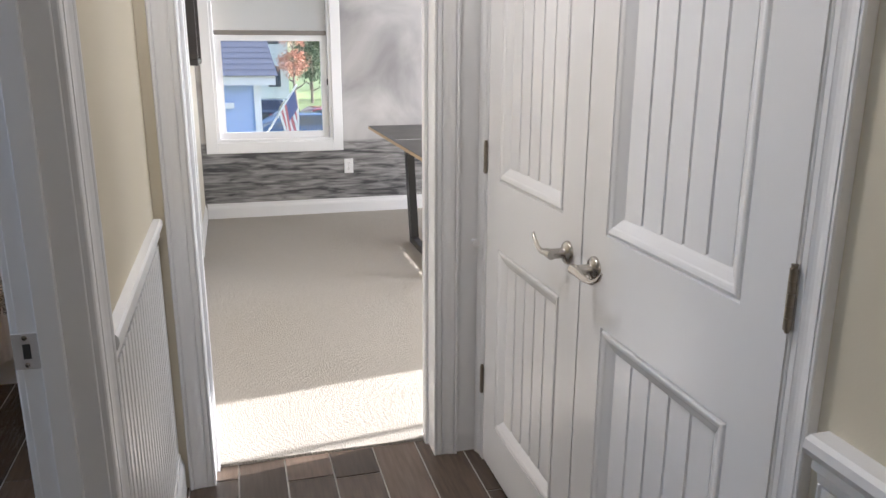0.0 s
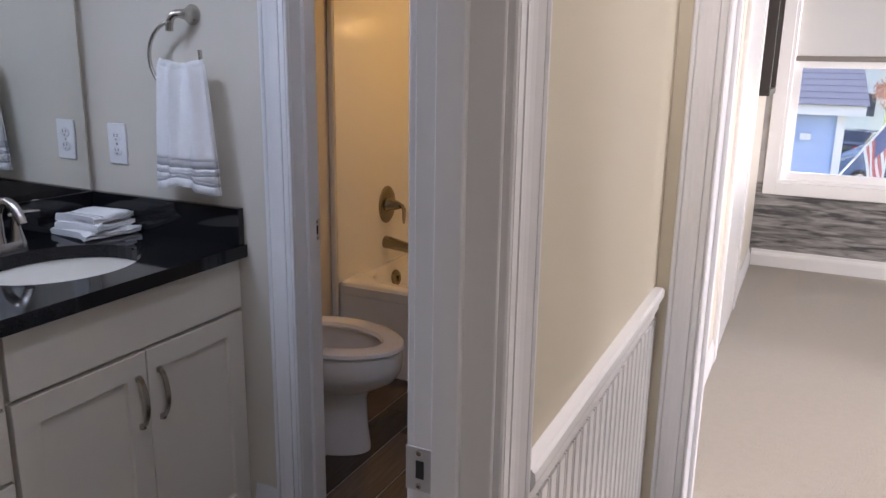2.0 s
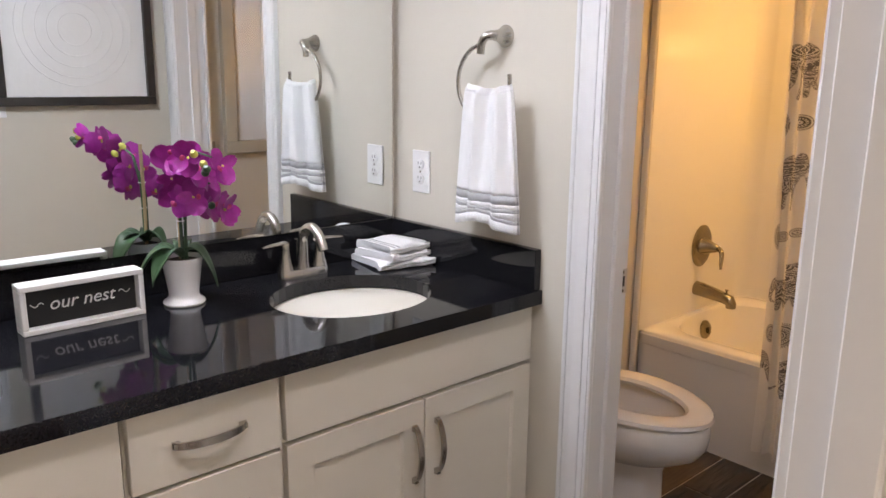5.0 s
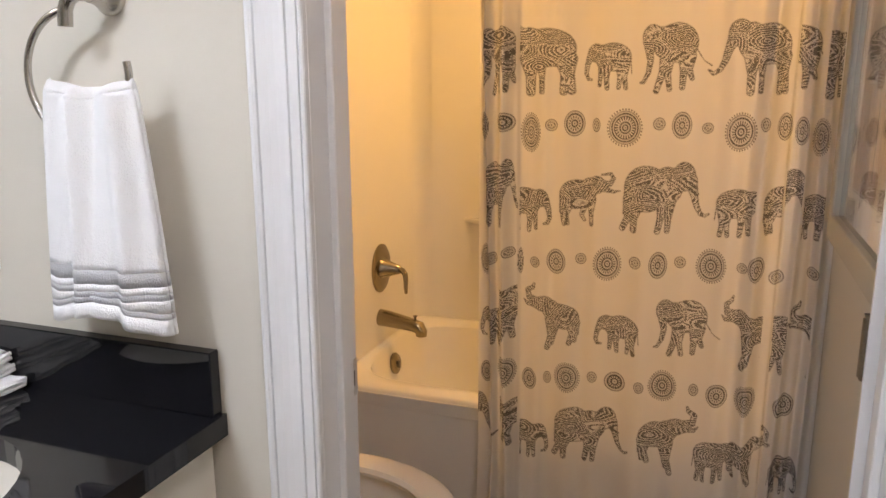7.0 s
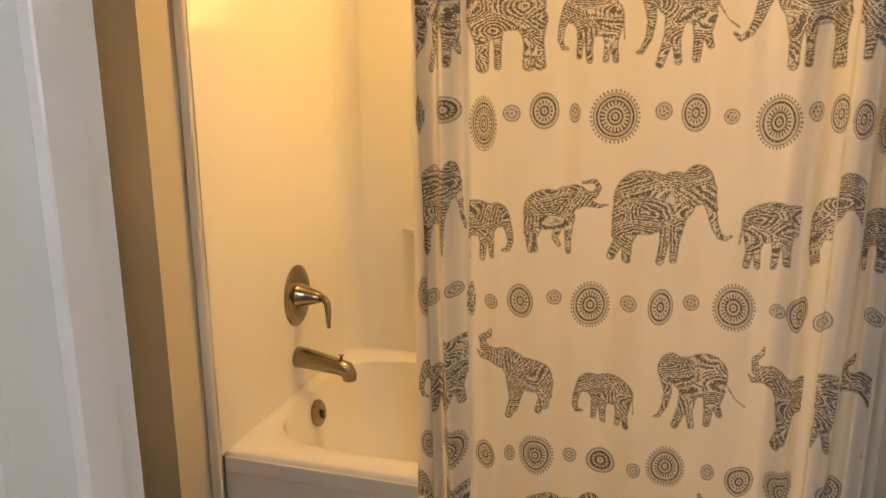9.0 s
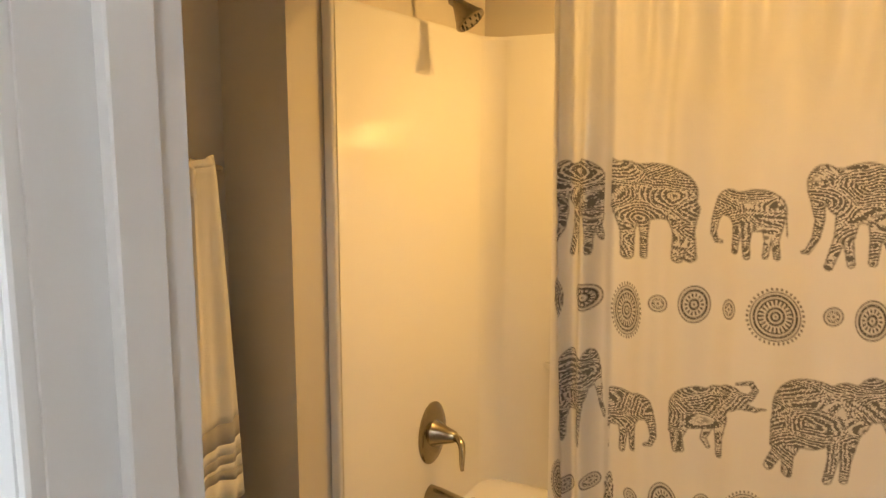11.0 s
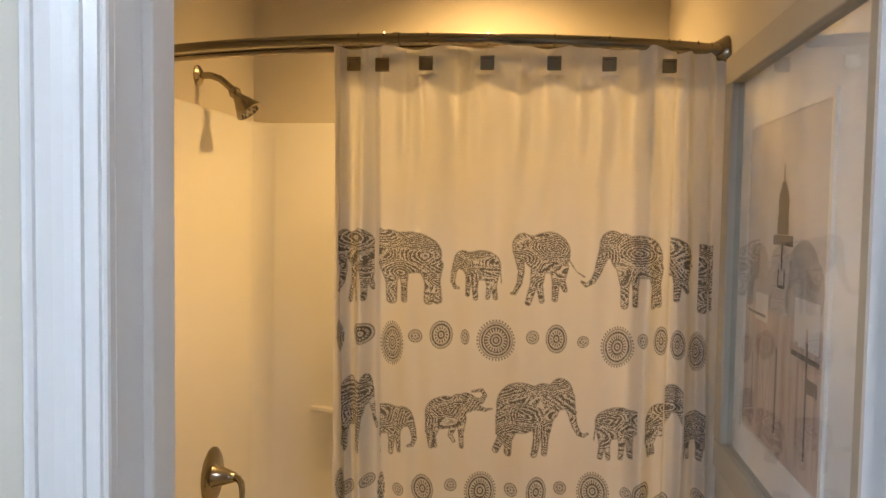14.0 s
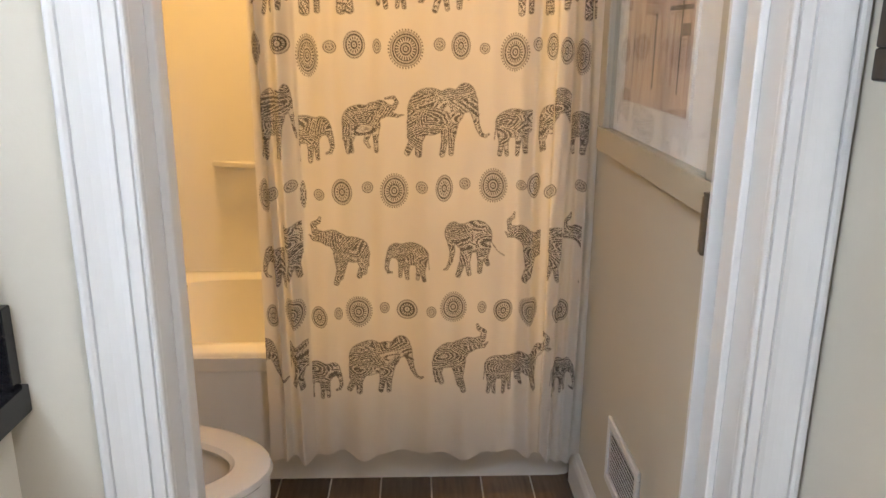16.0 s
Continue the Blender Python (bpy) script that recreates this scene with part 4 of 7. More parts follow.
def folded_towels():
    """Three folded cloths stacked by the wall, the lowest wider."""
    rows = [(0.0, 0.168, 0.172, -9, "white folded washcloth with an embroidered edge under two others"), (0.017, 0.146, 0.150, 6, "white folded washcloth in a stack"), (0.037, 0.140, 0.145, 2, "white folded washcloth with grey stripes on top of a stack")]
    for i, (dz, ly, lx, turn, label) in enumerate(rows):
        m = pose(-1.739, 2.400, CT + 0.002 + dz, 0, 0, turn)
        t = thing("folded_towel", label, "towel", (-1.739, 2.400, CT + dz), "stack of folded towels")
        h = (0.017, 0.021, 0.024)[i]

        def f(u, v):
            a = v * 2 * math.pi
            y = (u - 0.5) * ly
            x = lx / 2 * math.copysign(abs(math.cos(a)) ** 0.35, math.cos(a))
            z = h / 2 + h / 2 * math.copysign(abs(math.sin(a)) ** 0.6, math.sin(a))
            wob = 0.004 * math.sin(u * 9 + i) * (z / h) + (0.009, 0.005, 0.004)[i] * noise.noise(Vector((u * 5, v * 7, i * 3.7)))
            return m @ Vector((x + wob, y, max(0.0, z + wob)))
        segs = [(0, 1)] if i != 2 else [(0, 0.14), (0.14, 0.20), (0.20, 0.25), (0.25, 0.30), (0.30, 1)]
        for k, (a, b) in enumerate(segs):
            bm = bmesh.new()
            cloth(bm, lambda u, v: f(a + (b - a) * u, v), max(3, int(24 * (b - a))), 40)
            bmesh.ops.remove_doubles(bm, verts=bm.verts, dist=0.0001)
            if a == 0 or b == 1:
                bmesh.ops.holes_fill(bm, edges=[e for e in bm.edges if e.is_boundary], sides=0)
            grey = k in (1, 3)
            part("stripe" if grey else "cloth", bm, TOWELG if grey else TOWELW, t, "grey woven stripe" if grey else "", True)
        for s in (0.3, 0.62):
            bm = bmesh.new()
            tube(bm, [m @ Vector((lx / 2 * 0.99, (q - 0.5) * ly * 0.98, h * s + 0.0015 * math.sin(q * 14))) for q in [k / 12 for k in range(13)]], 0.0035, 8)
            part("fold_edge", bm, TOWELW, t, smooth=True)


folded_towels()


# ---- worktop things ----
def pot_of_orchids():
    px, py, pz = -1.730, 1.808, CT
    t = thing("potted_orchid", "magenta artificial orchid in a white ceramic pot on the worktop", "plant", (px, py, pz))
    pot = part("pot", lathe(bmesh.new(), [(0.043, 0), (0.0455, 0.004), (0.044, 0.008), (0.036, 0.013), (0.0325, 0.020), (0.033, 0.030), (0.0425, 0.094), (0.0445, 0.099), (0.0445, 0.105), (0.041, 0.105), (0.039, 0.094), (0.02, 0.088)], pose(px, py, pz), 36), PORC, t, "white glazed flared pot", True)
    part("soil", lathe(bmesh.new(), [(0.0392, 0.088), (0.038, 0.096), (0.02, 0.101), (0.002, 0.100)], pose(px, py, pz), 20), SOIL, pot, smooth=True)
    part("stake", tube(bmesh.new(), [(px - 0.006, py, pz + 0.10), (px - 0.004, py + 0.002, pz + 0.20), (px - 0.006, py, pz + 0.335)], 0.0042, 8), CANE, t, "cane stake", True)
    stem = [(px + 0.004, py + 0.002, pz + 0.10), (px + 0.003, py, pz + 0.24), (px + 0.03, py - 0.004, pz + 0.305), (px + 0.10, py - 0.018, pz + 0.338), (px + 0.18, py - 0.030, pz + 0.348), (px + 0.255, py - 0.036, pz + 0.345)]
    stem2 = [(px + 0.006, py + 0.008, pz + 0.10), (px + 0.008, py + 0.01, pz + 0.21), (px + 0.035, py + 0.012, pz + 0.262), (px + 0.085, py + 0.010, pz + 0.285), (px + 0.140, py + 0.010, pz + 0.280)]
    for s in (stem, stem2):
        part("stem", tube(bmesh.new(), s, [0.004, 0.004, 0.003, 0.0026, 0.002, 0.0015][:len(s)], 8), LEAFD, t, smooth=True)
    for zz in (0.185, 0.245):
        part("tie", tube(bmesh.new(), arc((px + 0.004, py + 0.002, pz + zz), 0.008, 0, 6.28, 14, (1, 0, 0), (0, 1, 0)), 0.0012, 6), PAPER, t)
    rnd = random.Random(4)

    def leaf(ang, length, width, droop):
        bm = bmesh.new()
        d = Vector((math.cos(ang), math.sin(ang), 0))
        side = Vector((-d.y, d.x, 0))

        def f(u, v):
            w = width * math.sin(math.pi * min(1, 0.12 + 0.88 * u)) ** 0.7
            p = Vector((px, py, pz + 0.100)) + d * (length * u) + Vector((0, 0, 0.10 * u * (1 - u) * 1.3 - droop * u * u))
            c = (v - 0.5) * 2
            return p + side * (w * c) + Vector((0, 0, 0.010 * abs(c)))
        cloth(bm, f, 14, 6)
        thicken(part("leaf", bm, LEAFD, t, "thick dark green leaf", True), 0.002)
    leaf(radians(-112), 0.100, 0.030, 0.060)
    leaf(radians(-75), 0.078, 0.031, 0.048)
    leaf(radians(52), 0.075, 0.026, 0.065)
    leaf(radians(150), 0.06, 0.02, 0.02)

    def petal_mesh(length, width, cup):
        bm = bmesh.new()

        def f(u, v):
            w = width * (math.sin(math.pi * (0.08 + 0.88 * u)) ** 0.6)
            c = (v - 0.5) * 2
            return Vector((length * u, w * c, cup * (u ** 2) * length + 0.12 * length * abs(c) * u))
        cloth(bm, f, 7, 6)
        return bm

    def flower(p, facing, size, k):
        m = Matrix.Translation(p) @ Vector(facing).to_track_quat("Z", "X").to_matrix().to_4x4() @ pose(0, 0, 0, 0, 0, k * 23)
        fl = part("flower", lathe(bmesh.new(), [(0.0025, -0.004), (0.003, 0.0), (0.0015, 0.004)], Matrix.Translation(p), 6), BUDY, t, "magenta orchid flower")
        for j, (a, l, w) in enumerate(((0, 1.05, 0.62), (180, 1.05, 0.62), (90, 0.95, 0.36), (218, 0.9, 0.34), (-38, 0.9, 0.34))):
            bm = petal_mesh(size * l, size * w, 0.12 if j < 2 else 0.22)
            bm.transform(m @ pose(0, 0, 0.002 * j, rnd.uniform(-9, 9), rnd.uniform(-14, 6), a))
            part("petal", bm, PETAL, fl, smooth=True)
        bm = bmesh.new()
        lathe(bm, [(size * 0.16, 0.0), (size * 0.22, size * 0.14), (size * 0.13, size * 0.34), (size * 0.03, size * 0.40)], m @ pose(0, -size * 0.12, 0, 25, 0, 0), 10, 1, 0.7)
        part("lip", bm, PETALC, fl, "pink lip", True)
        part("column", lathe(bmesh.new(), [(size * 0.07, 0), (size * 0.08, size * 0.2), (size * 0.03, size * 0.26)], m @ pose(0, size * 0.03, 0, -15, 0, 0), 8), BUDY, fl, smooth=True)

    spots = [(stem, 0.36, 0.012), (stem, 0.42, -0.016), (stem, 0.48, 0.022), (stem, 0.53, -0.010), (stem, 0.60, 0.020), (stem, 0.64, -0.022), (stem, 0.70, 0.012), (stem, 0.75, -0.012), (stem, 0.81, 0.014), (stem, 0.88, -0.006),
             (stem2, 0.42, 0.010), (stem2, 0.50, -0.022), (stem2, 0.58, 0.014), (stem2, 0.66, -0.030), (stem2, 0.75, 0.012), (stem2, 0.82, -0.028), (stem2, 0.92, -0.006), (stem2, 0.98, -0.030)]
    for k, (st, f, up) in enumerate(spots):
        q = f * (len(st) - 1)
        i = min(int(q), len(st) - 2)
        side = 1 if k % 2 else -1
        p = Vector(st[i]).lerp(Vector(st[i + 1]), q - i) + Vector((rnd.uniform(-0.004, 0.014), side * rnd.uniform(0.010, 0.036), up - 0.022))
        flower(p, (1.0, side * 0.45 + rnd.uniform(-0.5, 0.2), rnd.uniform(-0.3, 0.25)), rnd.uniform(0.034, 0.040), k)
    tips = [(0.252, -0.05, 0.332, BUDY), (0.266, -0.054, 0.318, LEAFD), (0.278, -0.056, 0.326, LEAFD), (0.235, -0.06, 0.35, BUDY), (0.02, -0.03, 0.33, BUDY), (0.03, -0.045, 0.312, BUDY), (0.145, 0.01, 0.235, LEAFD)]
    for bx, by, bz, m in tips:
        part("bud", lathe(bmesh.new(), [(0.002, -0.009), (0.007, -0.003), (0.0078, 0.002), (0.004, 0.009)], pose(px + bx, py + by, pz + bz, 30, 40, 0), 10), m, t, smooth=True)


pot_of_orchids()


def text_mesh(words, size, m, extrude=0.0006, shear=0.25):
    cu = bpy.data.curves.new("words", "FONT")
    cu.body, cu.size, cu.extrude, cu.shear, cu.align_x, cu.align_y, cu.resolution_u = words, size, extrude, shear, "CENTER", "CENTER", 4
    tmp = bpy.data.objects.new("words", cu)
    scene.collection.objects.link(tmp)
    me = bpy.data.meshes.new_from_object(tmp.evaluated_get(bpy.context.evaluated_depsgraph_get()))
    bm = bmesh.new()
    bm.from_mesh(me)
    bm.transform(m)
    bpy.data.objects.remove(tmp)
    bpy.data.meshes.remove(me)
    bpy.data.curves.remove(cu)
    return bm


def sign():
    """Framed sign that reads 'our nest', leaning square on the worktop."""
    cx, cy = -1.722, 1.594
    m = pose(cx, cy, CT, 0, 0, 1.5)
    t = thing("framed_sign", "small black sign lettered our nest in a whitewashed wood frame", "sign", (cx, cy, CT))
    L, Hh, D, w = 0.236, 0.098, 0.046, 0.011
    fr = mat("whitewashed_wood", (0.74, 0.72, 0.69), 0.7, var=0.12, scale=30, bump=0.4, bscale=60, stretch=(1, 0.2, 1))
    for a in ((-D / 2, D / 2, -L / 2, L / 2, 0, w), (-D / 2, D / 2, -L / 2, L / 2, Hh - w, Hh), (-D / 2, D / 2, -L / 2, -L / 2 + w, w, Hh - w), (-D / 2, D / 2, L / 2 - w, L / 2, w, Hh - w)):
        bm = one(*a, 0.0015)
        bm.transform(m)
        part("frame_board", bm, fr, t)
    bm = one(-0.006, 0.0, -L / 2 + w, L / 2 - w, w, Hh - w)
    bm.transform(m)
    part("face", bm, INKB, t, "black painted panel")
    part("lettering", text_mesh("our nest", 0.037, m @ pose(0.0012, 0, Hh / 2 + 0.002, 90, 0, 90)), PAPER, t, "white script lettering")
    for s in (-1, 1):
        pts = [m @ Vector((0.0014, s * (0.072 + 0.024 * k / 8), Hh / 2 + 0.004 + 0.004 * math.sin(k * 0.9))) for k in range(9)]
        part("flourish", tube(bmesh.new(), pts, 0.0009, 6), PAPER, t)


sign()


def soap_pump():
    px, py = -1.735, 1.398
    t = thing("soap_dispenser", "white ceramic soap dispenser lettered love with a grey dotted base", "soap dispenser", (px, py, CT))
    part("base_band", lathe(bmesh.new(), [(0.033, 0), (0.0345, 0.003), (0.0358, 0.045), (0.0352, 0.046)], pose(px, py, CT), 32), GREYDOT, t, "grey dotted band", True)
    part("bottle", lathe(bmesh.new(), [(0.0352, 0.046), (0.0385, 0.105), (0.038, 0.114), (0.033, 0.121), (0.018, 0.124), (0.016, 0.126)], pose(px, py, CT), 32), PORC, t, smooth=True)
    part("collar", lathe(bmesh.new(), [(0.0165, 0.126), (0.017, 0.128), (0.017, 0.143), (0.014, 0.146), (0.006, 0.148), (0.005, 0.166)], pose(px, py, CT), 24), NICKEL, t, smooth=True)
    part("pump_head", tube(bmesh.new(), [(px, py, CT + 0.164), (px, py, CT + 0.172), (px + 0.002, py, CT + 0.186)], [0.007, 0.008, 0.007], 14), NICKEL, t, smooth=True)
    part("nozzle", tube(bmesh.new(), [(px, py, CT + 0.180), (px - 0.005, py - 0.02, CT + 0.180), (px - 0.01, py - 0.042, CT + 0.175)], [0.005, 0.004, 0.003], 10), NICKEL, t, smooth=True)
    for i in range(14):
        for j in range(4):
            a = radians(-60 + i * 12 + (j % 2) * 6)
            part("dot", lathe(bmesh.new(), [(0.0013, 0), (0.0013, 0.0006)], Matrix.Translation((px, py, CT + 0.008 + j * 0.010)) @ pose(0, 0, 0, 0, 0, math.degrees(a)) @ pose(0.0348 + 0.00025 * j * 1.2, 0, 0, 0, 90, 0), 6), PAPER, t)
    bm = text_mesh("love", 0.030, Matrix.Identity(4), 0.0005)
    for v in bm.verts:
        a = v.co.x / 0.037 + radians(-18)
        r = 0.0374 + v.co.z + 0.0006 + 0.055 * (v.co.y) * 0.6
        v.co = Vector((px + r * math.cos(a), py + r * math.sin(a), CT + 0.082 + v.co.y))
    part("lettering", bm, INKB, t, "black script lettering")


soap_pump()


# ---- tub ----
TX0, TX1, TY0, TY1, RIM = -1.787, -0.367, 3.67, 4.468, 0.405


def tub():
    t = thing("bathtub", "white acrylic alcove bathtub with a moulded wall surround", "bathtub", ((TX0 + TX1) / 2, 3.8, 0))
    bm = bmesh.new()
    # basin: rounded rectangles falling into the tub
    cx, cy = (TX0 + TX1) / 2, (TY0 + TY1) / 2
    n = 48

    def loop(rx, ry, z, p, ox=0.0):
        out = []
        for k in range(n):
            a = 2 * math.pi * k / n
            c, s = math.cos(a), math.sin(a)
            out.append(bm.verts.new((cx + ox + rx * math.copysign(abs(c) ** (2 / p), c), cy + ry * math.copysign(abs(s) ** (2 / p), s), z)))
        return out
    hx, hy = (TX1 - TX0) / 2, (TY1 - TY0) / 2
    rows = [loop(hx, hy, 0.0, 40), loop(hx, hy, RIM - 0.02, 40), loop(hx - 0.004, hy - 0.004, RIM - 0.006, 40), loop(hx - 0.012, hy - 0.012, RIM, 30), loop(hx - 0.052, hy - 0.075, RIM, 7), loop(hx - 0.063, hy - 0.088, RIM - 0.012, 5.5), loop(hx - 0.092, hy - 0.11, RIM - 0.20, 4.5), loop(hx - 0.17, hy - 0.15, RIM - 0.32, 4), loop(hx - 0.28, hy - 0.22, RIM - 0.345, 3.5)]
    for a, b in zip(rows, rows[1:]):
        for k in range(n):
            bm.faces.new((a[k], a[(k + 1) % n], b[(k + 1) % n], b[k]))
    bm.faces.new(rows[-1])
    part("tub_shell", bm, ACRYL, t, smooth=True)
    part("apron_lip", one(TX0 + 0.02, TX1 - 0.02, TY0 - 0.006, TY0, RIM - 0.055, RIM - 0.012, 0.003, 2), ACRYL, t)
    # surround: a swept U with rounded inner corners
    zt = 1.822
    r = 0.07
    x0, x1, yb = -1.762, -0.372, 4.445
    path = [(x0, 3.645)] + [(x0 + r - r * math.cos(a), yb - r + r * math.sin(a)) for a in (radians(90) * k / 8 for k in range(9))]
    path += [(x1 - r + r * math.sin(a), yb - r + r * math.cos(a)) for a in (radians(90) * k / 8 for k in range(9))] + [(x1, 3.645)]
    bm = bmesh.new()
    lo = [bm.verts.new((*p, RIM - 0.001)) for p in path]
    hi = [bm.verts.new((*p, zt - 0.012)) for p in path]
    tp = [bm.verts.new((p[0] + (-0.010 if p[0] < -1 else 0.004), p[1] + (0.010 if p[1] > 4.3 else 0), zt)) for p in path]
    wl = [bm.verts.new((-1.7895 if p[0] < cx else -0.3655, 4.469 if p[1] > 4.3 else p[1], zt)) for p in path]
    for a, b in ((lo, hi), (hi, tp), (tp, wl)):
        for k in range(len(path) - 1):
            bm.faces.new((a[k], a[k + 1], b[k + 1], b[k]))
    part("wall_surround", bm, ACRYL, t, smooth=True)
    part("surround_edge", one(-1.7895, x0, 3.630, 3.6455, 0.0, zt, 0.006, 3), ACRYL, t)
    part("surround_edge", one(x1, -0.3655, 3.630, 3.6455, 0.0, zt, 0.002), ACRYL, t)
    # moulded corner shelves
    for z in (0.825,):
        bm = bmesh.new()
        pts = [(x0 + 0.17, yb + 0.01), (x0 + 0.235, yb - 0.018), (x0 + 0.30, yb - 0.040), (x0 + 0.40, yb - 0.052), (x0 + 0.5, yb - 0.045), (x0 + 0.58, yb - 0.022), (x0 + 0.64, yb + 0.01)]
        prism(bm, pts, (0, 0, z - 0.018), (1, 0, 0), (0, 1, 0), (0, 0, 1), 0.018)
        bmesh.ops.bevel(bm, geom=[e for e in bm.edges if abs(e.verts[0].co.z - e.verts[1].co.z) < 1e-6], offset=0.005, segments=3, affect="EDGES", profile=0.5)
        part("soap_shelf", bm, ACRYL, t, smooth=True)
    return t


tub()


def tub_faucet():
    x = -1.762
    t = thing("shower_valve", "brushed nickel shower valve with a curved lever on the surround", "faucet", (x, 4.075, 0.69))
    part("escutcheon", lathe(bmesh.new(), [(0.083, 0), (0.083, 0.004), (0.076, 0.009), (0.055, 0.011), (0.045, 0.012)], pose(x, 4.07, 0.69, 0, 90, 0), 36, 1.08, 0.92), DIMNICKEL, t, smooth=True)
    h = part("hub", lathe(bmesh.new(), [(0.040, 0.010), (0.034, 0.02), (0.022, 0.055), (0.016, 0.075), (0.010, 0.082)], pose(x, 4.07, 0.69, 0, 90, 0), 24), DIMNICKEL, t, smooth=True)
    part("lever", tube(bmesh.new(), [(x + 0.068, 4.07, 0.69), (x + 0.090, 4.062, 0.689), (x + 0.104, 4.052, 0.680), (x + 0.110, 4.045, 0.66), (x + 0.111, 4.04, 0.632), (x + 0.114, 4.036, 0.612)], [0.012, 0.011, 0.010, 0.009, 0.0075, 0.005], 12), DIMNICKEL, h, smooth=True)
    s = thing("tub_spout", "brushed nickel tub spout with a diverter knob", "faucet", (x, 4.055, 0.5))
    part("spout_body", tube(bmesh.new(), [(x, 4.055, 0.508), (x + 0.03, 4.055, 0.506), (x + 0.13, 4.055, 0.492), (x + 0.155, 4.055, 0.485), (x + 0.163, 4.055, 0.470), (x + 0.163, 4.055, 0.455)], [0.031, 0.030, 0.024, 0.024, 0.022, 0.020], 20), DIMNICKEL, s, smooth=True)
    part("diverter_knob", tube(bmesh.new(), [(x + 0.140, 4.055, 0.505), (x + 0.140, 4.055, 0.522), (x + 0.140, 4.055, 0.528)], [0.004, 0.004, 0.009], 12), DIMNICKEL, s, smooth=True)
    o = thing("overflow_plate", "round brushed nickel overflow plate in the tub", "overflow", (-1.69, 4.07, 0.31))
    part("plate", lathe(bmesh.new(), [(0.036, -0.006), (0.036, 0.006), (0.030, 0.012), (0.005, 0.014)], pose(-1.713, 4.07, 0.330, 0, 80, 0), 28, 1.1, 1.1), DIMNICKEL, o, smooth=True)
    part("trip_lever", one(-1.700, -1.688, 4.066, 4.074, 0.316, 0.343, 0.002), DIMNICKEL, o)
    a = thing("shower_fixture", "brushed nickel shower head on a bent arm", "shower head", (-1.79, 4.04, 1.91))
    part("flange", lathe(bmesh.new(), [(0.031, 0), (0.031, 0.003), (0.022, 0.010), (0.012, 0.014)], pose(-1.789, 4.035, 1.915, 0, 90, 0), 24), DIMNICKEL, a, smooth=True)
    part("arm", tube(bmesh.new(), [(-1.786, 4.035, 1.915), (-1.75, 4.035, 1.915), (-1.72, 4.037, 1.905), (-1.69, 4.04, 1.880), (-1.68, 4.042, 1.868)], 0.0105, 14), DIMNICKEL, a, smooth=True)
    part("head", lathe(bmesh.new(), [(0.014, 0.012), (0.019, 0.0), (0.015, -0.012), (0.020, -0.025), (0.036, -0.058), (0.041, -0.066), (0.041, -0.072), (0.036, -0.075), (0.034, -0.073)], pose(-1.677, 4.043, 1.865, 0, -38, 5), 28), DIMNICKEL, a, smooth=True)
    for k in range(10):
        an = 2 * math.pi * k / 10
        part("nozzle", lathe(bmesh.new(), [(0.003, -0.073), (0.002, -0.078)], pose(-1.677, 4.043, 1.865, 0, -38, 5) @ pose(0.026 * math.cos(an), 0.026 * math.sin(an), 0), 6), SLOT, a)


tub_faucet()


def rod_y(x):
    f = min(1.0, max(0.0, (x - TX0) / (-0.367 - TX0)))
    return 3.70 - 0.10 * f - 0.150 * (4 * f * (1 - f)) ** 0.85


def rod_z(x):
    return 1.908 - 0.030 * (x - TX0) / (-0.367 - TX0)


ROD_Z = 1.89
rod = thing("curtain_rod", "curved brushed nickel double shower curtain rod", "curtain rod", (-1.08, 3.5, ROD_Z))
for dz, dy, r in ((0.0, 0.0, 0.0125), (-0.012, 0.034, 0.009)):
    pts = [(TX0 + (-0.367 - TX0) * k / 40, rod_y(TX0 + (-0.367 - TX0) * k / 40) + dy, rod_z(TX0 + (-0.367 - TX0) * k / 40) + dz) for k in range(41)]
    part("rail", tube(bmesh.new(), pts, r, 14), DIMNICKEL, rod, smooth=True)
part("collar", tube(bmesh.new(), [(-1.085, rod_y(-1.085), rod_z(-1.085)), (-1.070, rod_y(-1.070), rod_z(-1.070))], 0.0145, 14), DIMNICKEL, rod, smooth=True)
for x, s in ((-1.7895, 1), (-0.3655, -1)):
    part("flange", lathe(bmesh.new(), [(0.040, 0), (0.040, 0.006), (0.032, 0.018), (0.026, 0.030)], pose(x, rod_y(x) + 0.012, rod_z(x) - 0.004, 0, 90 * s, 0), 24), DIMNICKEL, rod, smooth=True)

CX0, CX1 = -1.212, -0.3665
CTOP, CBOT = 1.872, 0.138
HOOKS = (-1.164, -1.105, -1.008, -0.878, -0.739, -0.625, -0.499)
RINGS = HOOKS + (-0.475, -0.435, -0.405)
# upright folds: place, half width, how far the ridge stands out
FOLDS = ((-1.196, 0.008, 0.017), (-1.141, 0.016, 0.029), (-1.060, 0.022, 0.009), (-0.985, 0.030, 0.011), (-0.905, 0.024, 0.006), (-0.800, 0.040, 0.012), (-0.690, 0.028, 0.008), (-0.610, 0.022, 0.007), (-0.528, 0.019, 0.029), (-0.452, 0.011, 0.023), (-0.405, 0.010, 0.022))


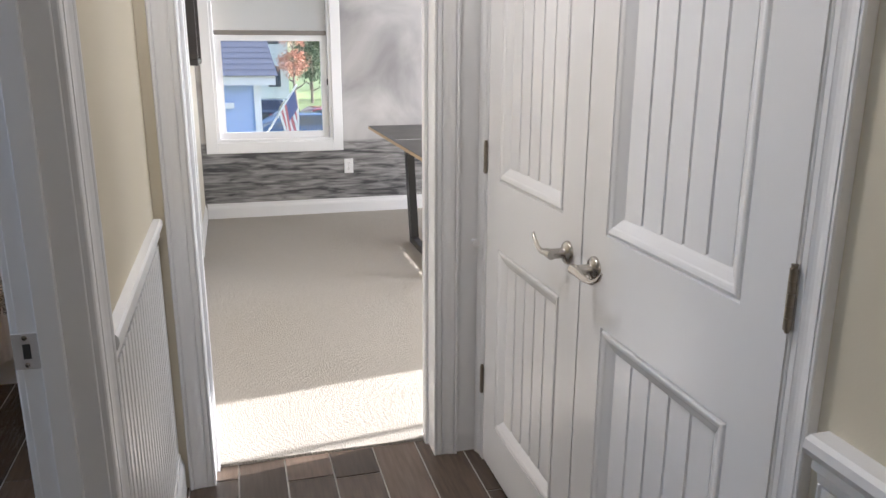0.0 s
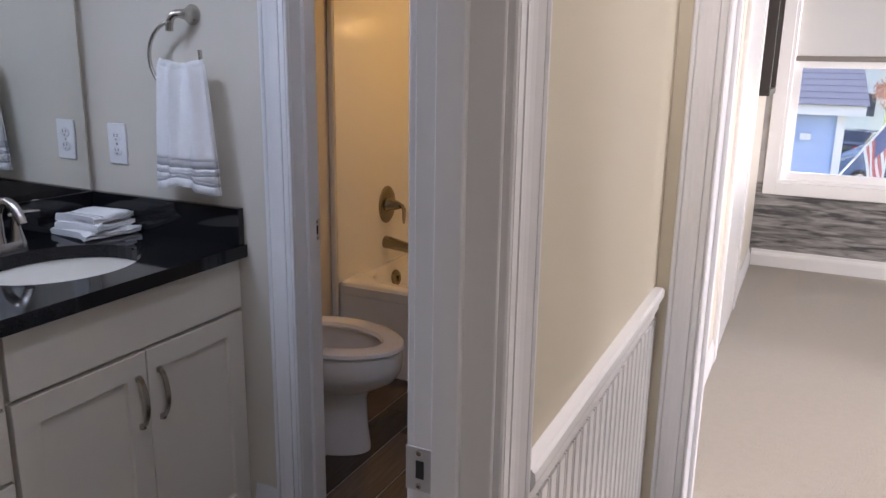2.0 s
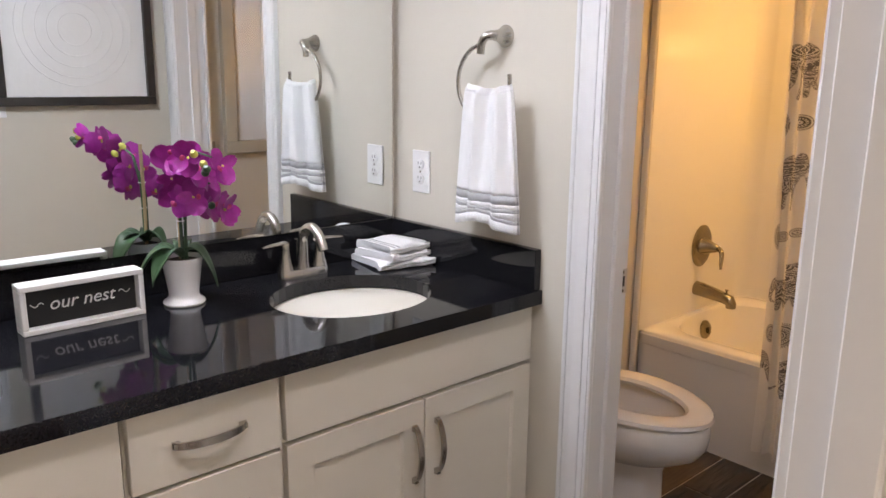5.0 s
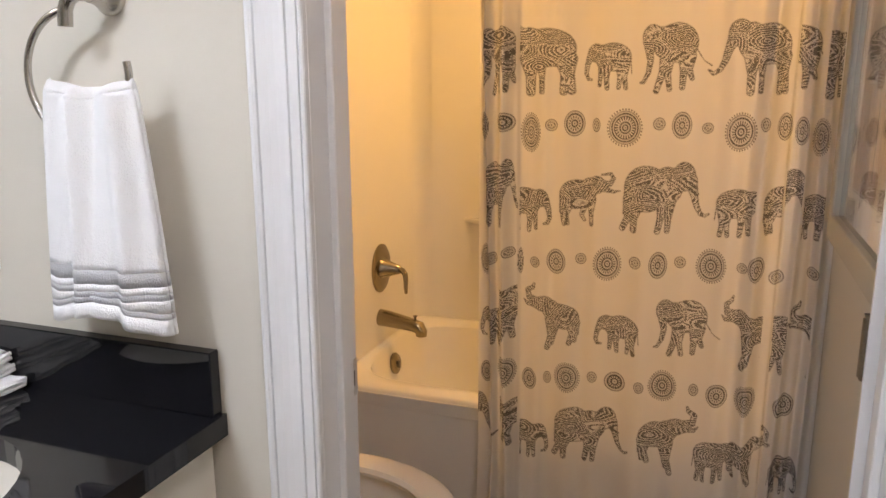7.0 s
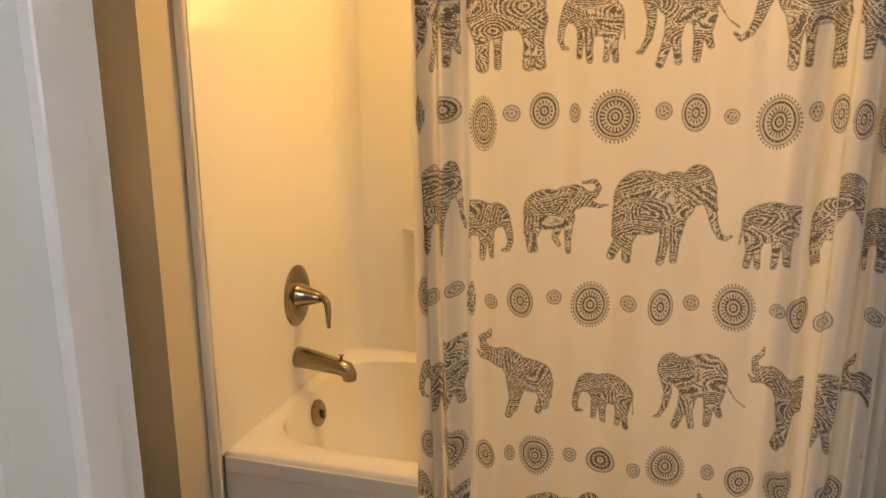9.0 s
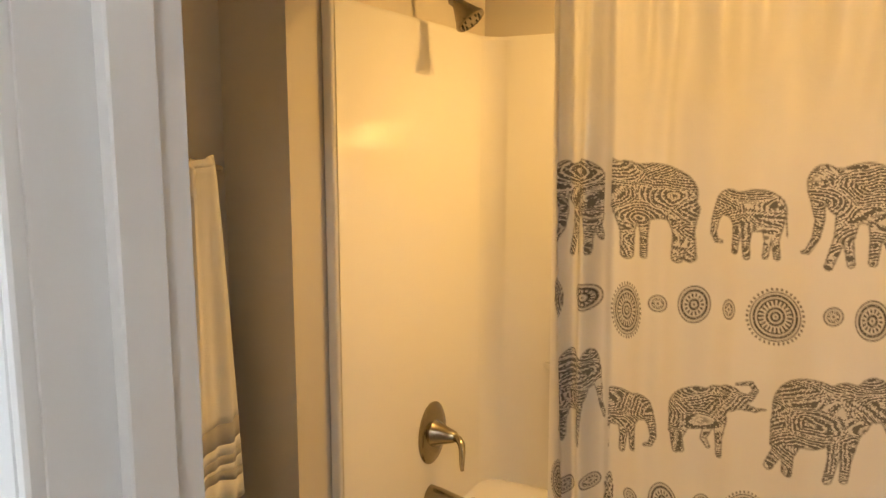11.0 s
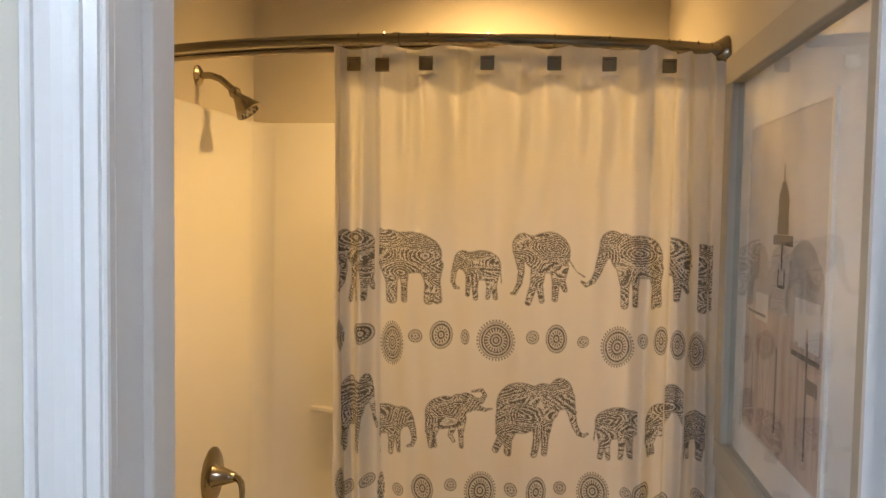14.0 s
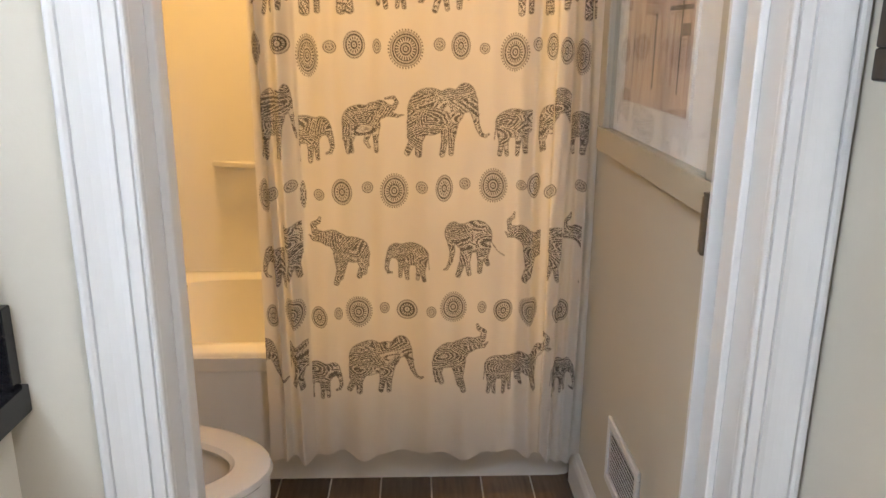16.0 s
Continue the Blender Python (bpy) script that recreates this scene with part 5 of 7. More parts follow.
def curtain_y(x, z):
    """Depth of the curtain: it hangs from the rod, falls outside the tub, and folds, sharply at the gathered ends."""
    x, z = np.asarray(x, float), np.asarray(z, float)
    f = np.clip((x - TX0) / (-0.367 - TX0), 0, 1)
    ry = 3.70 - 0.10 * f - 0.150 * (4 * f * (1 - f)) ** 0.85
    k = np.clip((CTOP - z) / (CTOP - 0.35), 0, 1)
    drop = CTOP - z
    y = ry * (1 - k) + (3.598 - 0.02 * np.sin((x + 1.2) * 3)) * k
    near = 0.45 + 0.55 * np.clip(drop / 0.5, 0, 1)
    for c, w, a in FOLDS:
        drift = c + 0.010 * np.sin(2.1 * z + 31 * c) * np.clip(drop / 0.8, 0, 1)
        y = y - 1.8 * a * near * np.exp(-((x - drift) / w) ** 2)
    # the cloth doubles back behind a crisp edge at both gathered ends
    y = y + 0.016 / (1 + np.exp(-(x + 1.1165) / 0.0016)) - 0.008
    y = y + 0.018 / (1 + np.exp(-(x + 0.4830) / 0.0016)) - 0.009
    end = np.clip((x + 0.483) / 0.02, 0, 1)
    y = y + 0.007 * end * np.sin((x + 0.37) * 150 + 0.8 * k)
    mid = np.clip((x + 1.10) / 0.05, 0, 1) * (1 - end)
    y = y + mid * 0.0035 * np.sin(x * 53 + 2.5 * np.sin(x * 6 + z))
    idx = np.interp(x, HOOKS, range(len(HOOKS)))
    tent = np.abs((idx % 1.0) - 0.5) * 2
    y = y - 0.026 * (tent - 0.5) * np.exp(-drop / 0.11)
    y = y - 0.030 * np.clip((x + 0.392) / 0.025, 0, 1) ** 2
    y = y + 0.018 * mid * np.exp(-((drop - 0.16) / 0.09) ** 2) * np.cos(4 * np.pi * idx + 0.7)
    y = y - 0.024 * mid * np.exp(-drop / 0.30) * (drop > 0.06) * np.maximum(0, np.cos(2 * np.pi * idx)) ** 3
    return y


def ellipse(X, Z, cx, cz, rx, rz, turn=0.0):
    c, s = math.cos(turn), math.sin(turn)
    p, q = (X - cx) * c + (Z - cz) * s, -(X - cx) * s + (Z - cz) * c
    return (np.sqrt((p / rx) ** 2 + (q / rz) ** 2) - 1) * min(rx, rz)


def limb(X, Z, pts, radii):
    d = np.full(X.shape, 9.0)
    for (a, b), (c, e), r0, r1 in zip(pts, pts[1:], radii, radii[1:]):
        vx, vz = c - a, e - b
        t = np.clip(((X - a) * vx + (Z - b) * vz) / (vx * vx + vz * vz + 1e-9), 0, 1)
        d = np.minimum(d, np.hypot(X - a - t * vx, Z - b - t * vz) - (r0 + (r1 - r0) * t))
    return d


# Elephants that look to -u, one unit high: trunk-side bulges (u, v, ru, rv), then limbs as points and radii.
STRIDER = (0.80, ((0.15, 0.79, 0.15, 0.18), (0.50, 0.71, 0.30, 0.28), (0.30, 0.72, 0.15, 0.22)),
           (((0.09, 0.72), (0.135, 0.46), (0.11, 0.29), (0.045, 0.16), (0.0, 0.15)), (0.075, 0.048, 0.038, 0.028, 0.018)),
           (((0.36, 0.52), (0.31, 0.29), (0.235, 0.035)), (0.10, 0.055, 0.045)), (((0.40, 0.52), (0.385, 0.27), (0.42, 0.06)), (0.085, 0.048, 0.04)),
           (((0.62, 0.52), (0.61, 0.29), (0.60, 0.085)), (0.10, 0.055, 0.043)), (((0.69, 0.52), (0.69, 0.33), (0.735, 0.215)), (0.095, 0.048, 0.038)),
           (((0.78, 0.62), (0.89, 0.46), (1.0, 0.39)), (0.010, 0.007, 0.011)))
CALF = (1.10, ((0.27, 0.77, 0.20, 0.20), (0.66, 0.68, 0.42, 0.30), (0.42, 0.70, 0.18, 0.24)),
        (((0.14, 0.72), (0.07, 0.53), (0.045, 0.34), (0.09, 0.225), (0.17, 0.21)), (0.09, 0.062, 0.048, 0.04, 0.03)),
        (((0.42, 0.5), (0.39, 0.3), (0.375, 0.09)), (0.10, 0.06, 0.05)), (((0.53, 0.5), (0.53, 0.25), (0.55, 0.03)), (0.11, 0.066, 0.055)),
        (((0.82, 0.5), (0.83, 0.25), (0.805, 0.04)), (0.10, 0.058, 0.05)), (((0.93, 0.52), (0.93, 0.25), (0.965, 0.035)), (0.12, 0.06, 0.055)),
        (((1.06, 0.62), (1.09, 0.33)), (0.012, 0.012)))
MATRIARCH = (1.125, ((0.41, 0.81, 0.17, 0.18), (0.58, 0.70, 0.20, 0.25), (0.79, 0.66, 0.325, 0.27), (0.95, 0.62, 0.17, 0.24)),
             (((0.34, 0.79), (0.26, 0.58), (0.22, 0.44), (0.16, 0.33), (0.07, 0.275), (0.0, 0.325)), (0.095, 0.062, 0.048, 0.038, 0.028, 0.018)),
             (((0.60, 0.47), (0.605, 0.26), (0.605, 0.03)), (0.12, 0.065, 0.058)), (((0.735, 0.44), (0.745, 0.23), (0.745, 0.035)), (0.06, 0.036, 0.034)),
             (((1.0, 0.5), (1.01, 0.28), (0.995, 0.04)), (0.12, 0.058, 0.05)), (((1.05, 0.5), (1.06, 0.3), (1.085, 0.045)), (0.09, 0.05, 0.045)))
BULL = (1.23, ((0.355, 0.80, 0.16, 0.20), (0.575, 0.67, 0.22, 0.26), (0.86, 0.62, 0.32, 0.32)),
        (((0.26, 0.75), (0.205, 0.55), (0.17, 0.41), (0.11, 0.295), (0.045, 0.27), (0.0, 0.30)), (0.09, 0.052, 0.04, 0.03, 0.024, 0.016)),
        (((0.62, 0.45), (0.645, 0.22), (0.68, 0.035)), (0.09, 0.05, 0.043)), (((0.53, 0.45), (0.54, 0.22), (0.55, 0.045)), (0.085, 0.045, 0.04)),
        (((0.99, 0.42), (1.02, 0.2), (1.02, 0.035)), (0.12, 0.055, 0.05)), (((1.06, 0.45), (1.11, 0.2), (1.185, 0.045)), (0.13, 0.055, 0.045)),
        (((1.165, 0.55), (1.175, 0.25)), (0.010, 0.012)), (((0.25, 0.60), (0.15, 0.575)), (0.02, 0.008)))
CALLER = (1.15, ((0.43, 0.77, 0.17, 0.16), (0.58, 0.69, 0.17, 0.20), (0.83, 0.58, 0.32, 0.27)),
          (((0.32, 0.79), (0.19, 0.79), (0.125, 0.885), (0.18, 0.975), (0.34, 0.955)), (0.075, 0.05, 0.036, 0.03, 0.02)), (((0.32, 0.71), (0.12, 0.65), (0.0, 0.67)), (0.06, 0.03, 0.010)),
          (((0.53, 0.5), (0.53, 0.25), (0.52, 0.045)), (0.10, 0.05, 0.043)), (((0.64, 0.44), (0.72, 0.21), (0.66, 0.11)), (0.08, 0.042, 0.034)),
          (((1.02, 0.5), (1.075, 0.23), (1.045, 0.035)), (0.13, 0.055, 0.045)), (((0.94, 0.42), (1.0, 0.2), (0.97, 0.045)), (0.09, 0.045, 0.04)), (((1.13, 0.55), (1.14, 0.25)), (0.010, 0.010)))
TRUMPETER = (0.84, ((0.31, 0.70, 0.15, 0.12), (0.43, 0.62, 0.14, 0.15), (0.60, 0.545, 0.235, 0.19)),
             (((0.21, 0.73), (0.085, 0.77), (0.06, 0.88), (0.145, 0.93), (0.165, 0.985)), (0.065, 0.05, 0.04, 0.033, 0.02)), (((0.21, 0.67), (0.06, 0.67), (0.0, 0.73)), (0.05, 0.03, 0.010)),
             (((0.42, 0.47), (0.42, 0.22), (0.365, 0.03)), (0.09, 0.05, 0.042)), (((0.50, 0.44), (0.465, 0.25), (0.43, 0.11)), (0.07, 0.04, 0.035)),
             (((0.73, 0.47), (0.745, 0.3), (0.70, 0.16)), (0.095, 0.045, 0.04)), (((0.78, 0.47), (0.78, 0.3), (0.775, 0.205)), (0.075, 0.04, 0.035)), (((0.82, 0.56), (0.83, 0.3)), (0.009, 0.010)))


def elephant(X, Z, x0, z0, w, h, way, kind):
    """Distance to an elephant of one kind in the box (x0, z0, w, h); way -1 looks to -x."""
    aspect, bulges, limbs = kind[0], kind[1], kind[2:]
    U = (X - x0) / w * aspect
    if way > 0:
        U = aspect - U
    V = (Z - z0) / h
    parts = [ellipse(U, V, *q) for q in bulges] + [limb(U, V, p, r) for p, r in limbs]
    d = parts[0]
    for q in parts[1:]:
        e = np.clip(0.5 + 0.5 * (q - d) / 0.022, 0, 1)
        d = q * (1 - e) + d * e - 0.022 * e * (1 - e)
    return d * h


# box (x, z, width, height), way, kind and, where a fold hides the rest, the stretch of x that shows
ROW1 = ((-1.206, 1.317, 0.088, 0.168, -1, STRIDER, -1.3, -1.122), (-1.222, 1.319, 0.250, 0.170, -1, MATRIARCH, -1.115, 0), (-0.954, 1.332, 0.113, 0.110, -1, CALF, -2, 0), (-0.820, 1.323, 0.125, 0.161, -1, STRIDER, -2, 0),
        (-0.670, 1.321, 0.173, 0.168, -1, MATRIARCH, -2, 0), (-0.553, 1.325, 0.120, 0.150, -1, STRIDER, -0.480, -0.430), (-0.500, 1.313, 0.170, 0.155, -1, MATRIARCH, -0.417, -0.385))
ROW2 = ((-1.206, 0.981, 0.095, 0.179, 1, BULL, -2, -1.118), (-1.153, 0.967, 0.125, 0.119, 1, CALF, -1.115, 0), (-1.008, 0.992, 0.150, 0.140, 1, CALLER, -2, 0), (-0.858, 0.984, 0.210, 0.179, 1, BULL, -2, 0),
        (-0.635, 0.985, 0.118, 0.119, 1, CALF, -2, -0.546), (-0.528, 0.994, 0.140, 0.136, 1, CALLER, -2, -0.485), (-0.600, 0.99, 0.190, 0.160, 1, BULL, -0.480, -0.445), (-0.455, 0.983, 0.100, 0.110, 1, CALF, -0.439, -0.395))
ROW3 = ((-1.225, 0.642, 0.120, 0.112, -1, CALF, -2, -1.163), (-1.190, 0.666, 0.120, 0.155, -1, STRIDER, -1.160, -1.118), (-1.103, 0.641, 0.153, 0.187, -1, TRUMPETER, -2, 0), (-0.910, 0.656, 0.116, 0.105, -1, CALF, -2, 0),
        (-0.756, 0.664, 0.124, 0.156, -1, STRIDER, -2, 0), (-0.600, 0.654, 0.120, 0.185, -1, TRUMPETER, -2, -0.505), (-0.510, 0.642, 0.100, 0.155, -1, STRIDER, -0.480, -0.450), (-0.449, 0.640, 0.130, 0.190, -1, TRUMPETER, -2, -0.398))
ROW4 = ((-1.375, 0.329, 0.200, 0.160, 1, BULL, -1.245, -1.118), (-1.190, 0.352, 0.110, 0.140, -1, STRIDER, -1.167, -1.118), (-1.145, 0.307, 0.115, 0.113, 1, CALF, -1.113, 0), (-1.020, 0.328, 0.209, 0.167, 1, BULL, -2, 0),
        (-0.785, 0.329, 0.149, 0.201, 1, TRUMPETER, -2, 0), (-0.646, 0.324, 0.110, 0.119, 1, CALF, -2, -0.556), (-0.564, 0.335, 0.100, 0.165, 1, TRUMPETER, -2, 0), (-0.464, 0.313, 0.070, 0.106, 1, CALF, -2, 0))
MED1 = ((-1.203, 1.241, 0.012, 0.039), (-1.146, 1.252, 0.024, 0.024), (-1.086, 1.225, 0.028, 0.051), (-1.031, 1.245, 0.016, 0.015), (-0.973, 1.25, 0.025, 0.032), (-0.92, 1.247, 0.01, 0.017), (-0.852, 1.241, 0.043, 0.047), (-0.772, 1.252, 0.014, 0.015), (-0.721, 1.249, 0.023, 0.032), (-0.663, 1.243, 0.013, 0.013), (-0.59, 1.235, 0.036, 0.046), (-0.539, 1.254, 0.01, 0.016), (-0.495, 1.248, 0.017, 0.032), (-0.458, 1.238, 0.014, 0.033), (-0.416, 1.223, 0.019, 0.045))
MED2 = ((-1.205, 0.884, 0.017, 0.044), (-1.185, 0.891, 0.013, 0.017), (-1.136, 0.913, 0.014, 0.015), (-1.112, 0.885, 0.007, 0.036), (-1.072, 0.885, 0.014, 0.015), (-1.014, 0.893, 0.026, 0.034), (-0.95, 0.905, 0.014, 0.015), (-0.883, 0.896, 0.036, 0.046), (-0.814, 0.906, 0.015, 0.016), (-0.758, 0.904, 0.022, 0.035), (-0.706, 0.915, 0.014, 0.015), (-0.634, 0.908, 0.036, 0.045), (-0.563, 0.909, 0.012, 0.013), (-0.532, 0.914, 0.019, 0.032), (-0.484, 0.888, 0.018, 0.018), (-0.404, 0.901, 0.012, 0.015))
MED3 = ((-1.207, 0.555, 0.018, 0.032), (-1.146, 0.576, 0.028, 0.044), (-1.086, 0.548, 0.022, 0.032), (-1.035, 0.559, 0.011, 0.018), (-0.98, 0.57, 0.036, 0.045), (-0.912, 0.581, 0.013, 0.016), (-0.853, 0.571, 0.028, 0.028), (-0.789, 0.572, 0.013, 0.016), (-0.731, 0.58, 0.036, 0.044), (-0.654, 0.577, 0.012, 0.017), (-0.598, 0.571, 0.026, 0.032), (-0.532, 0.577, 0.025, 0.041), (-0.44, 0.558, 0.025, 0.032))


def curtain():
    t = thing("shower_curtain", "white shower curtain printed with grey patterned elephants and medallions", "shower curtain", (-0.8, 3.55, CBOT))
    nx, nz = 620, 820
    U, V = np.meshgrid(np.linspace(0, 1, nx + 1), np.linspace(0, 1, nz + 1), indexing="ij")
    flare = 0.028 * V
    X = (CX0 - flare) + (CX1 - CX0 + flare) * U
    hem = 0.012 * np.sin(X * 22 + 1.0) + 0.008 * np.sin(X * 47) - 0.03 * np.clip(1 - np.abs(X + 0.43) / 0.12, 0, 1) - 0.02 * np.clip(1 - np.abs(X + 1.15) / 0.12, 0, 1)
    Z = CTOP + 0.006 * np.sin(X * 46 + 1.5) * (1 - V) ** 4 + (CBOT + hem - CTOP) * V
    figure, outline, medal = np.zeros(X.shape), np.zeros(X.shape), np.zeros(X.shape)
    for rows in (ROW1, ROW2, ROW3, ROW4):
        for x0, z0, w, h, way, kind, xa, xb in rows:
            m = (X > max(xa, x0 - 0.04)) & (X < min(xb, x0 + w + 0.04)) & (Z > z0 - 0.03) & (Z < z0 + h + 0.03)
            d = elephant(X[m], Z[m], x0, z0, w, h, way, kind)
            outline[m] = np.maximum(outline[m], np.clip(1.3 - np.abs(d + 0.0016) / 0.0016, 0, 1))
            figure[m] = np.maximum(figure[m], np.clip(0.5 - d / 0.0022, 0, 1))
    for rows in (MED1, MED2, MED3):
        for cx, cz, rx, rz in rows:
            m = (np.abs(X - cx) < rx * 1.2) & (np.abs(Z - cz) < rz * 1.2)
            P, Q = (X[m] - cx) / rx, (Z[m] - cz) / rz
            R, A = np.hypot(P, Q), np.arctan2(Q, P)
            big = rz > 0.04
            v = np.clip(((0.86 if big else 0.98) - R) * rz / 0.002 + 0.5, 0, 1)
            n = max(1.5, round(rz / 0.0085))
            ring = np.clip(0.64 + 0.50 * np.cos(R * n * 2 * np.pi / (0.86 if big else 0.98)), 0.12, 1)
            ring = np.where((R > 0.38) & (R < 0.56), np.clip(0.55 + 0.6 * np.cos(A * (22 if big else 14)), 0.1, 1), ring)
            v = v * ring
            if big:
                v = np.maximum(v, np.clip(0.35 + 1.2 * np.cos(A * 36), 0, 1) * np.clip(1 - np.abs(R - 0.94) / 0.055, 0, 1) ** 0.4)
            medal[m] = np.maximum(medal[m], v)
    co = np.stack([X, curtain_y(X, Z), Z], -1).reshape(-1, 3)
    idx = np.arange((nx + 1) * (nz + 1)).reshape(nx + 1, nz + 1)
    quads = np.stack([idx[:-1, :-1], idx[1:, :-1], idx[1:, 1:], idx[:-1, 1:]], -1).reshape(-1, 4)
    me = bpy.data.meshes.new("cloth")
    me.from_pydata(co.tolist(), [], quads.tolist())
    for name, values in (("figure", figure), ("outline", outline), ("medal", medal)):
        me.attributes.new(name, "FLOAT", "POINT").data.foreach_set("value", values.ravel().astype(np.float32))
    me.polygons.foreach_set("use_smooth", [True] * len(me.polygons))
    me.materials.append(CURTAIN)
    ob = new("cloth", me)
    ob.parent = t
    ob.matrix_parent_inverse = t.matrix_basis.inverted()
    # doubled heading at the top, with a scalloped lower edge
    bm = bmesh.new()
    rows = []
    for i in range(241):
        x = CX0 + 0.001 + (CX1 - CX0 - 0.002) * i / 240
        a = float(np.interp(x, HOOKS, range(len(HOOKS))))
        low = CTOP - 0.078 - 0.016 * math.sin(math.pi * (a % 1.0)) ** 2
        top = CTOP + 0.006 * math.sin(x * 46 + 1.5) - 0.002
        rows.append([bm.verts.new((x, float(curtain_y(x, z)) + 0.004, z)) for z in (low + (top - low) * j / 10 for j in range(11))])
    for a, b in zip(rows, rows[1:]):
        for j in range(10):
            bm.faces.new((a[j], b[j], b[j + 1], a[j + 1]))
    part("heading", bm, CURTAIN, t, "plain white doubled heading", True)
    for a0, a1, push in ((-0.470, -0.367, 0.020), (-1.208, -1.176, 0.024)):
        bm = bmesh.new()
        g = []
        for i in range(61):
            x = a0 + (a1 - a0) * i / 60
            e = math.sin(math.pi * i / 60) ** 0.4
            g.append([bm.verts.new((x, float(curtain_y(x, z)) + 0.008 + push * e + 0.012 * e * math.sin(x * 150 + z * 0.5), z)) for z in (0.17 + 1.68 * j / 30 for j in range(31))])
        for p, q in zip(g, g[1:]):
            for j in range(30):
                bm.faces.new((p[j], q[j], q[j + 1], p[j + 1]))
        part("gathered_fold", bm, CURTAIN, t, "plain white gathered cloth", True)
    for x in RINGS:
        y = float(curtain_y(x, 1.835))
        g = t
        if x in HOOKS:
            bm = one(x - 0.0145, x + 0.0145, y - 0.009, y - 0.004, 1.8205, 1.8505, 0.002, 2)
            for a in ((-0.0145, -0.0095, 0.006, 0.024), (0.0095, 0.0145, 0.006, 0.024), (-0.0145, 0.0145, 0.001, 0.006), (-0.0145, 0.0145, 0.024, 0.029)):
                box(bm, x + a[0], x + a[1], y - 0.0125, y - 0.0088, 1.8205 + a[2], 1.8205 + a[3])
            g = part("hook", bm, DIMNICKEL, t, "square metal curtain hook")
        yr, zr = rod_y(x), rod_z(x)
        part("ring_wire", tube(bmesh.new(), [(x, y + 0.006, 1.850), (x, yr + 0.020, 1.875), (x, yr + 0.014, zr + 0.006), (x, yr, zr + 0.0145), (x, yr - 0.0125, zr + 0.008)], 0.0016, 8), DIMNICKEL, g)
    return t


curtain()


# ---- toilet ----
def toilet():
    cy = 3.065
    t = thing("toilet", "white two-piece toilet with the lid up and seat down", "toilet", (-1.5, cy, 0))

    def oval(bm, x0, x1, hw, z, n=40, egg=0.12):
        cx, rx = (x0 + x1) / 2, (x1 - x0) / 2
        return [bm.verts.new((cx + rx * math.cos(a), cy + hw * math.sin(a) * (1 - egg * math.cos(a)), z)) for a in (2 * math.pi * k / n for k in range(n))]

    def skin(bm, rows, caps=(True, True)):
        n = len(rows[0])
        for a, b in zip(rows, rows[1:]):
            for k in range(n):
                bm.faces.new((a[k], a[(k + 1) % n], b[(k + 1) % n], b[k]))
        if caps[0]:
            bm.faces.new(rows[0][::-1])
        if caps[1]:
            bm.faces.new(rows[-1])
    bm = bmesh.new()
    rows = [oval(bm, -1.77, -1.258, 0.122, 0.0), oval(bm, -1.77, -1.258, 0.123, 0.018), oval(bm, -1.77, -1.268, 0.115, 0.09), oval(bm, -1.77, -1.272, 0.112, 0.20), oval(bm, -1.77, -1.262, 0.117, 0.228), oval(bm, -1.76, -1.215, 0.142, 0.252), oval(bm, -1.74, -1.162, 0.170, 0.285), oval(bm, -1.72, -1.140, 0.184, 0.318), oval(bm, -1.71, -1.135, 0.187, 0.345), oval(bm, -1.71, -1.135, 0.187, 0.385), oval(bm, -1.70, -1.14, 0.182, 0.393),
            oval(bm, -1.62, -1.19, 0.135, 0.392), oval(bm, -1.61, -1.20, 0.128, 0.36), oval(bm, -1.58, -1.24, 0.105, 0.28), oval(bm, -1.54, -1.32, 0.07, 0.22)]
    skin(bm, rows)
    part("bowl", bm, PORC, t, smooth=True)
    part("water", lathe(bmesh.new(), [(0.115, 0.262), (0.115, 0.264)], pose(-1.42, cy, 0), 28, 1.2, 0.8), WATER, t)
    bm = bmesh.new()
    rows = [oval(bm, -1.64, -1.135, 0.186, 0.396), oval(bm, -1.645, -1.128, 0.190, 0.404), oval(bm, -1.64, -1.132, 0.186, 0.415), oval(bm, -1.63, -1.15, 0.170, 0.420), oval(bm, -1.585, -1.205, 0.120, 0.416), oval(bm, -1.575, -1.215, 0.112, 0.406), oval(bm, -1.578, -1.212, 0.114, 0.397)]
    skin(bm, rows + [rows[0]], (False, False))
    part("seat", bm, PORC, t, "white plastic seat", True)
    bm = bmesh.new()
    rows = []
    for off, s in ((0.0, 0.98), (0.004, 1.0), (0.014, 1.0), (0.018, 0.96)):
        rows.append([bm.verts.new((-1.655 - off - 0.06 * (0.5 + 0.5 * math.sin(a)), cy + 0.19 * s * math.cos(a) * (1 - 0.1 * math.sin(a)), 0.625 + 0.205 * s * math.sin(a))) for a in (2 * math.pi * k / 40 for k in range(40))])
    skin(bm, rows)
    lid = part("lid", bm, PORC, t, "raised white seat lid", True)
    for s in (-1, 1):
        part("bumper", lathe(bmesh.new(), [(0.009, 0), (0.009, 0.007), (0.006, 0.011)], pose(-1.668, cy + s * 0.11, 0.585, 0, 80, 0), 12), PLASTIC, lid, smooth=True)
        part("seat_hinge", one(-1.675, -1.635, cy + s * 0.075 - 0.016, cy + s * 0.075 + 0.016, 0.396, 0.428, 0.005, 2), PLASTIC, t)
    part("tank", one(-1.955, -1.775, cy - 0.215, cy + 0.215, 0.375, 0.685, 0.03, 4), PORC, t, smooth=True)
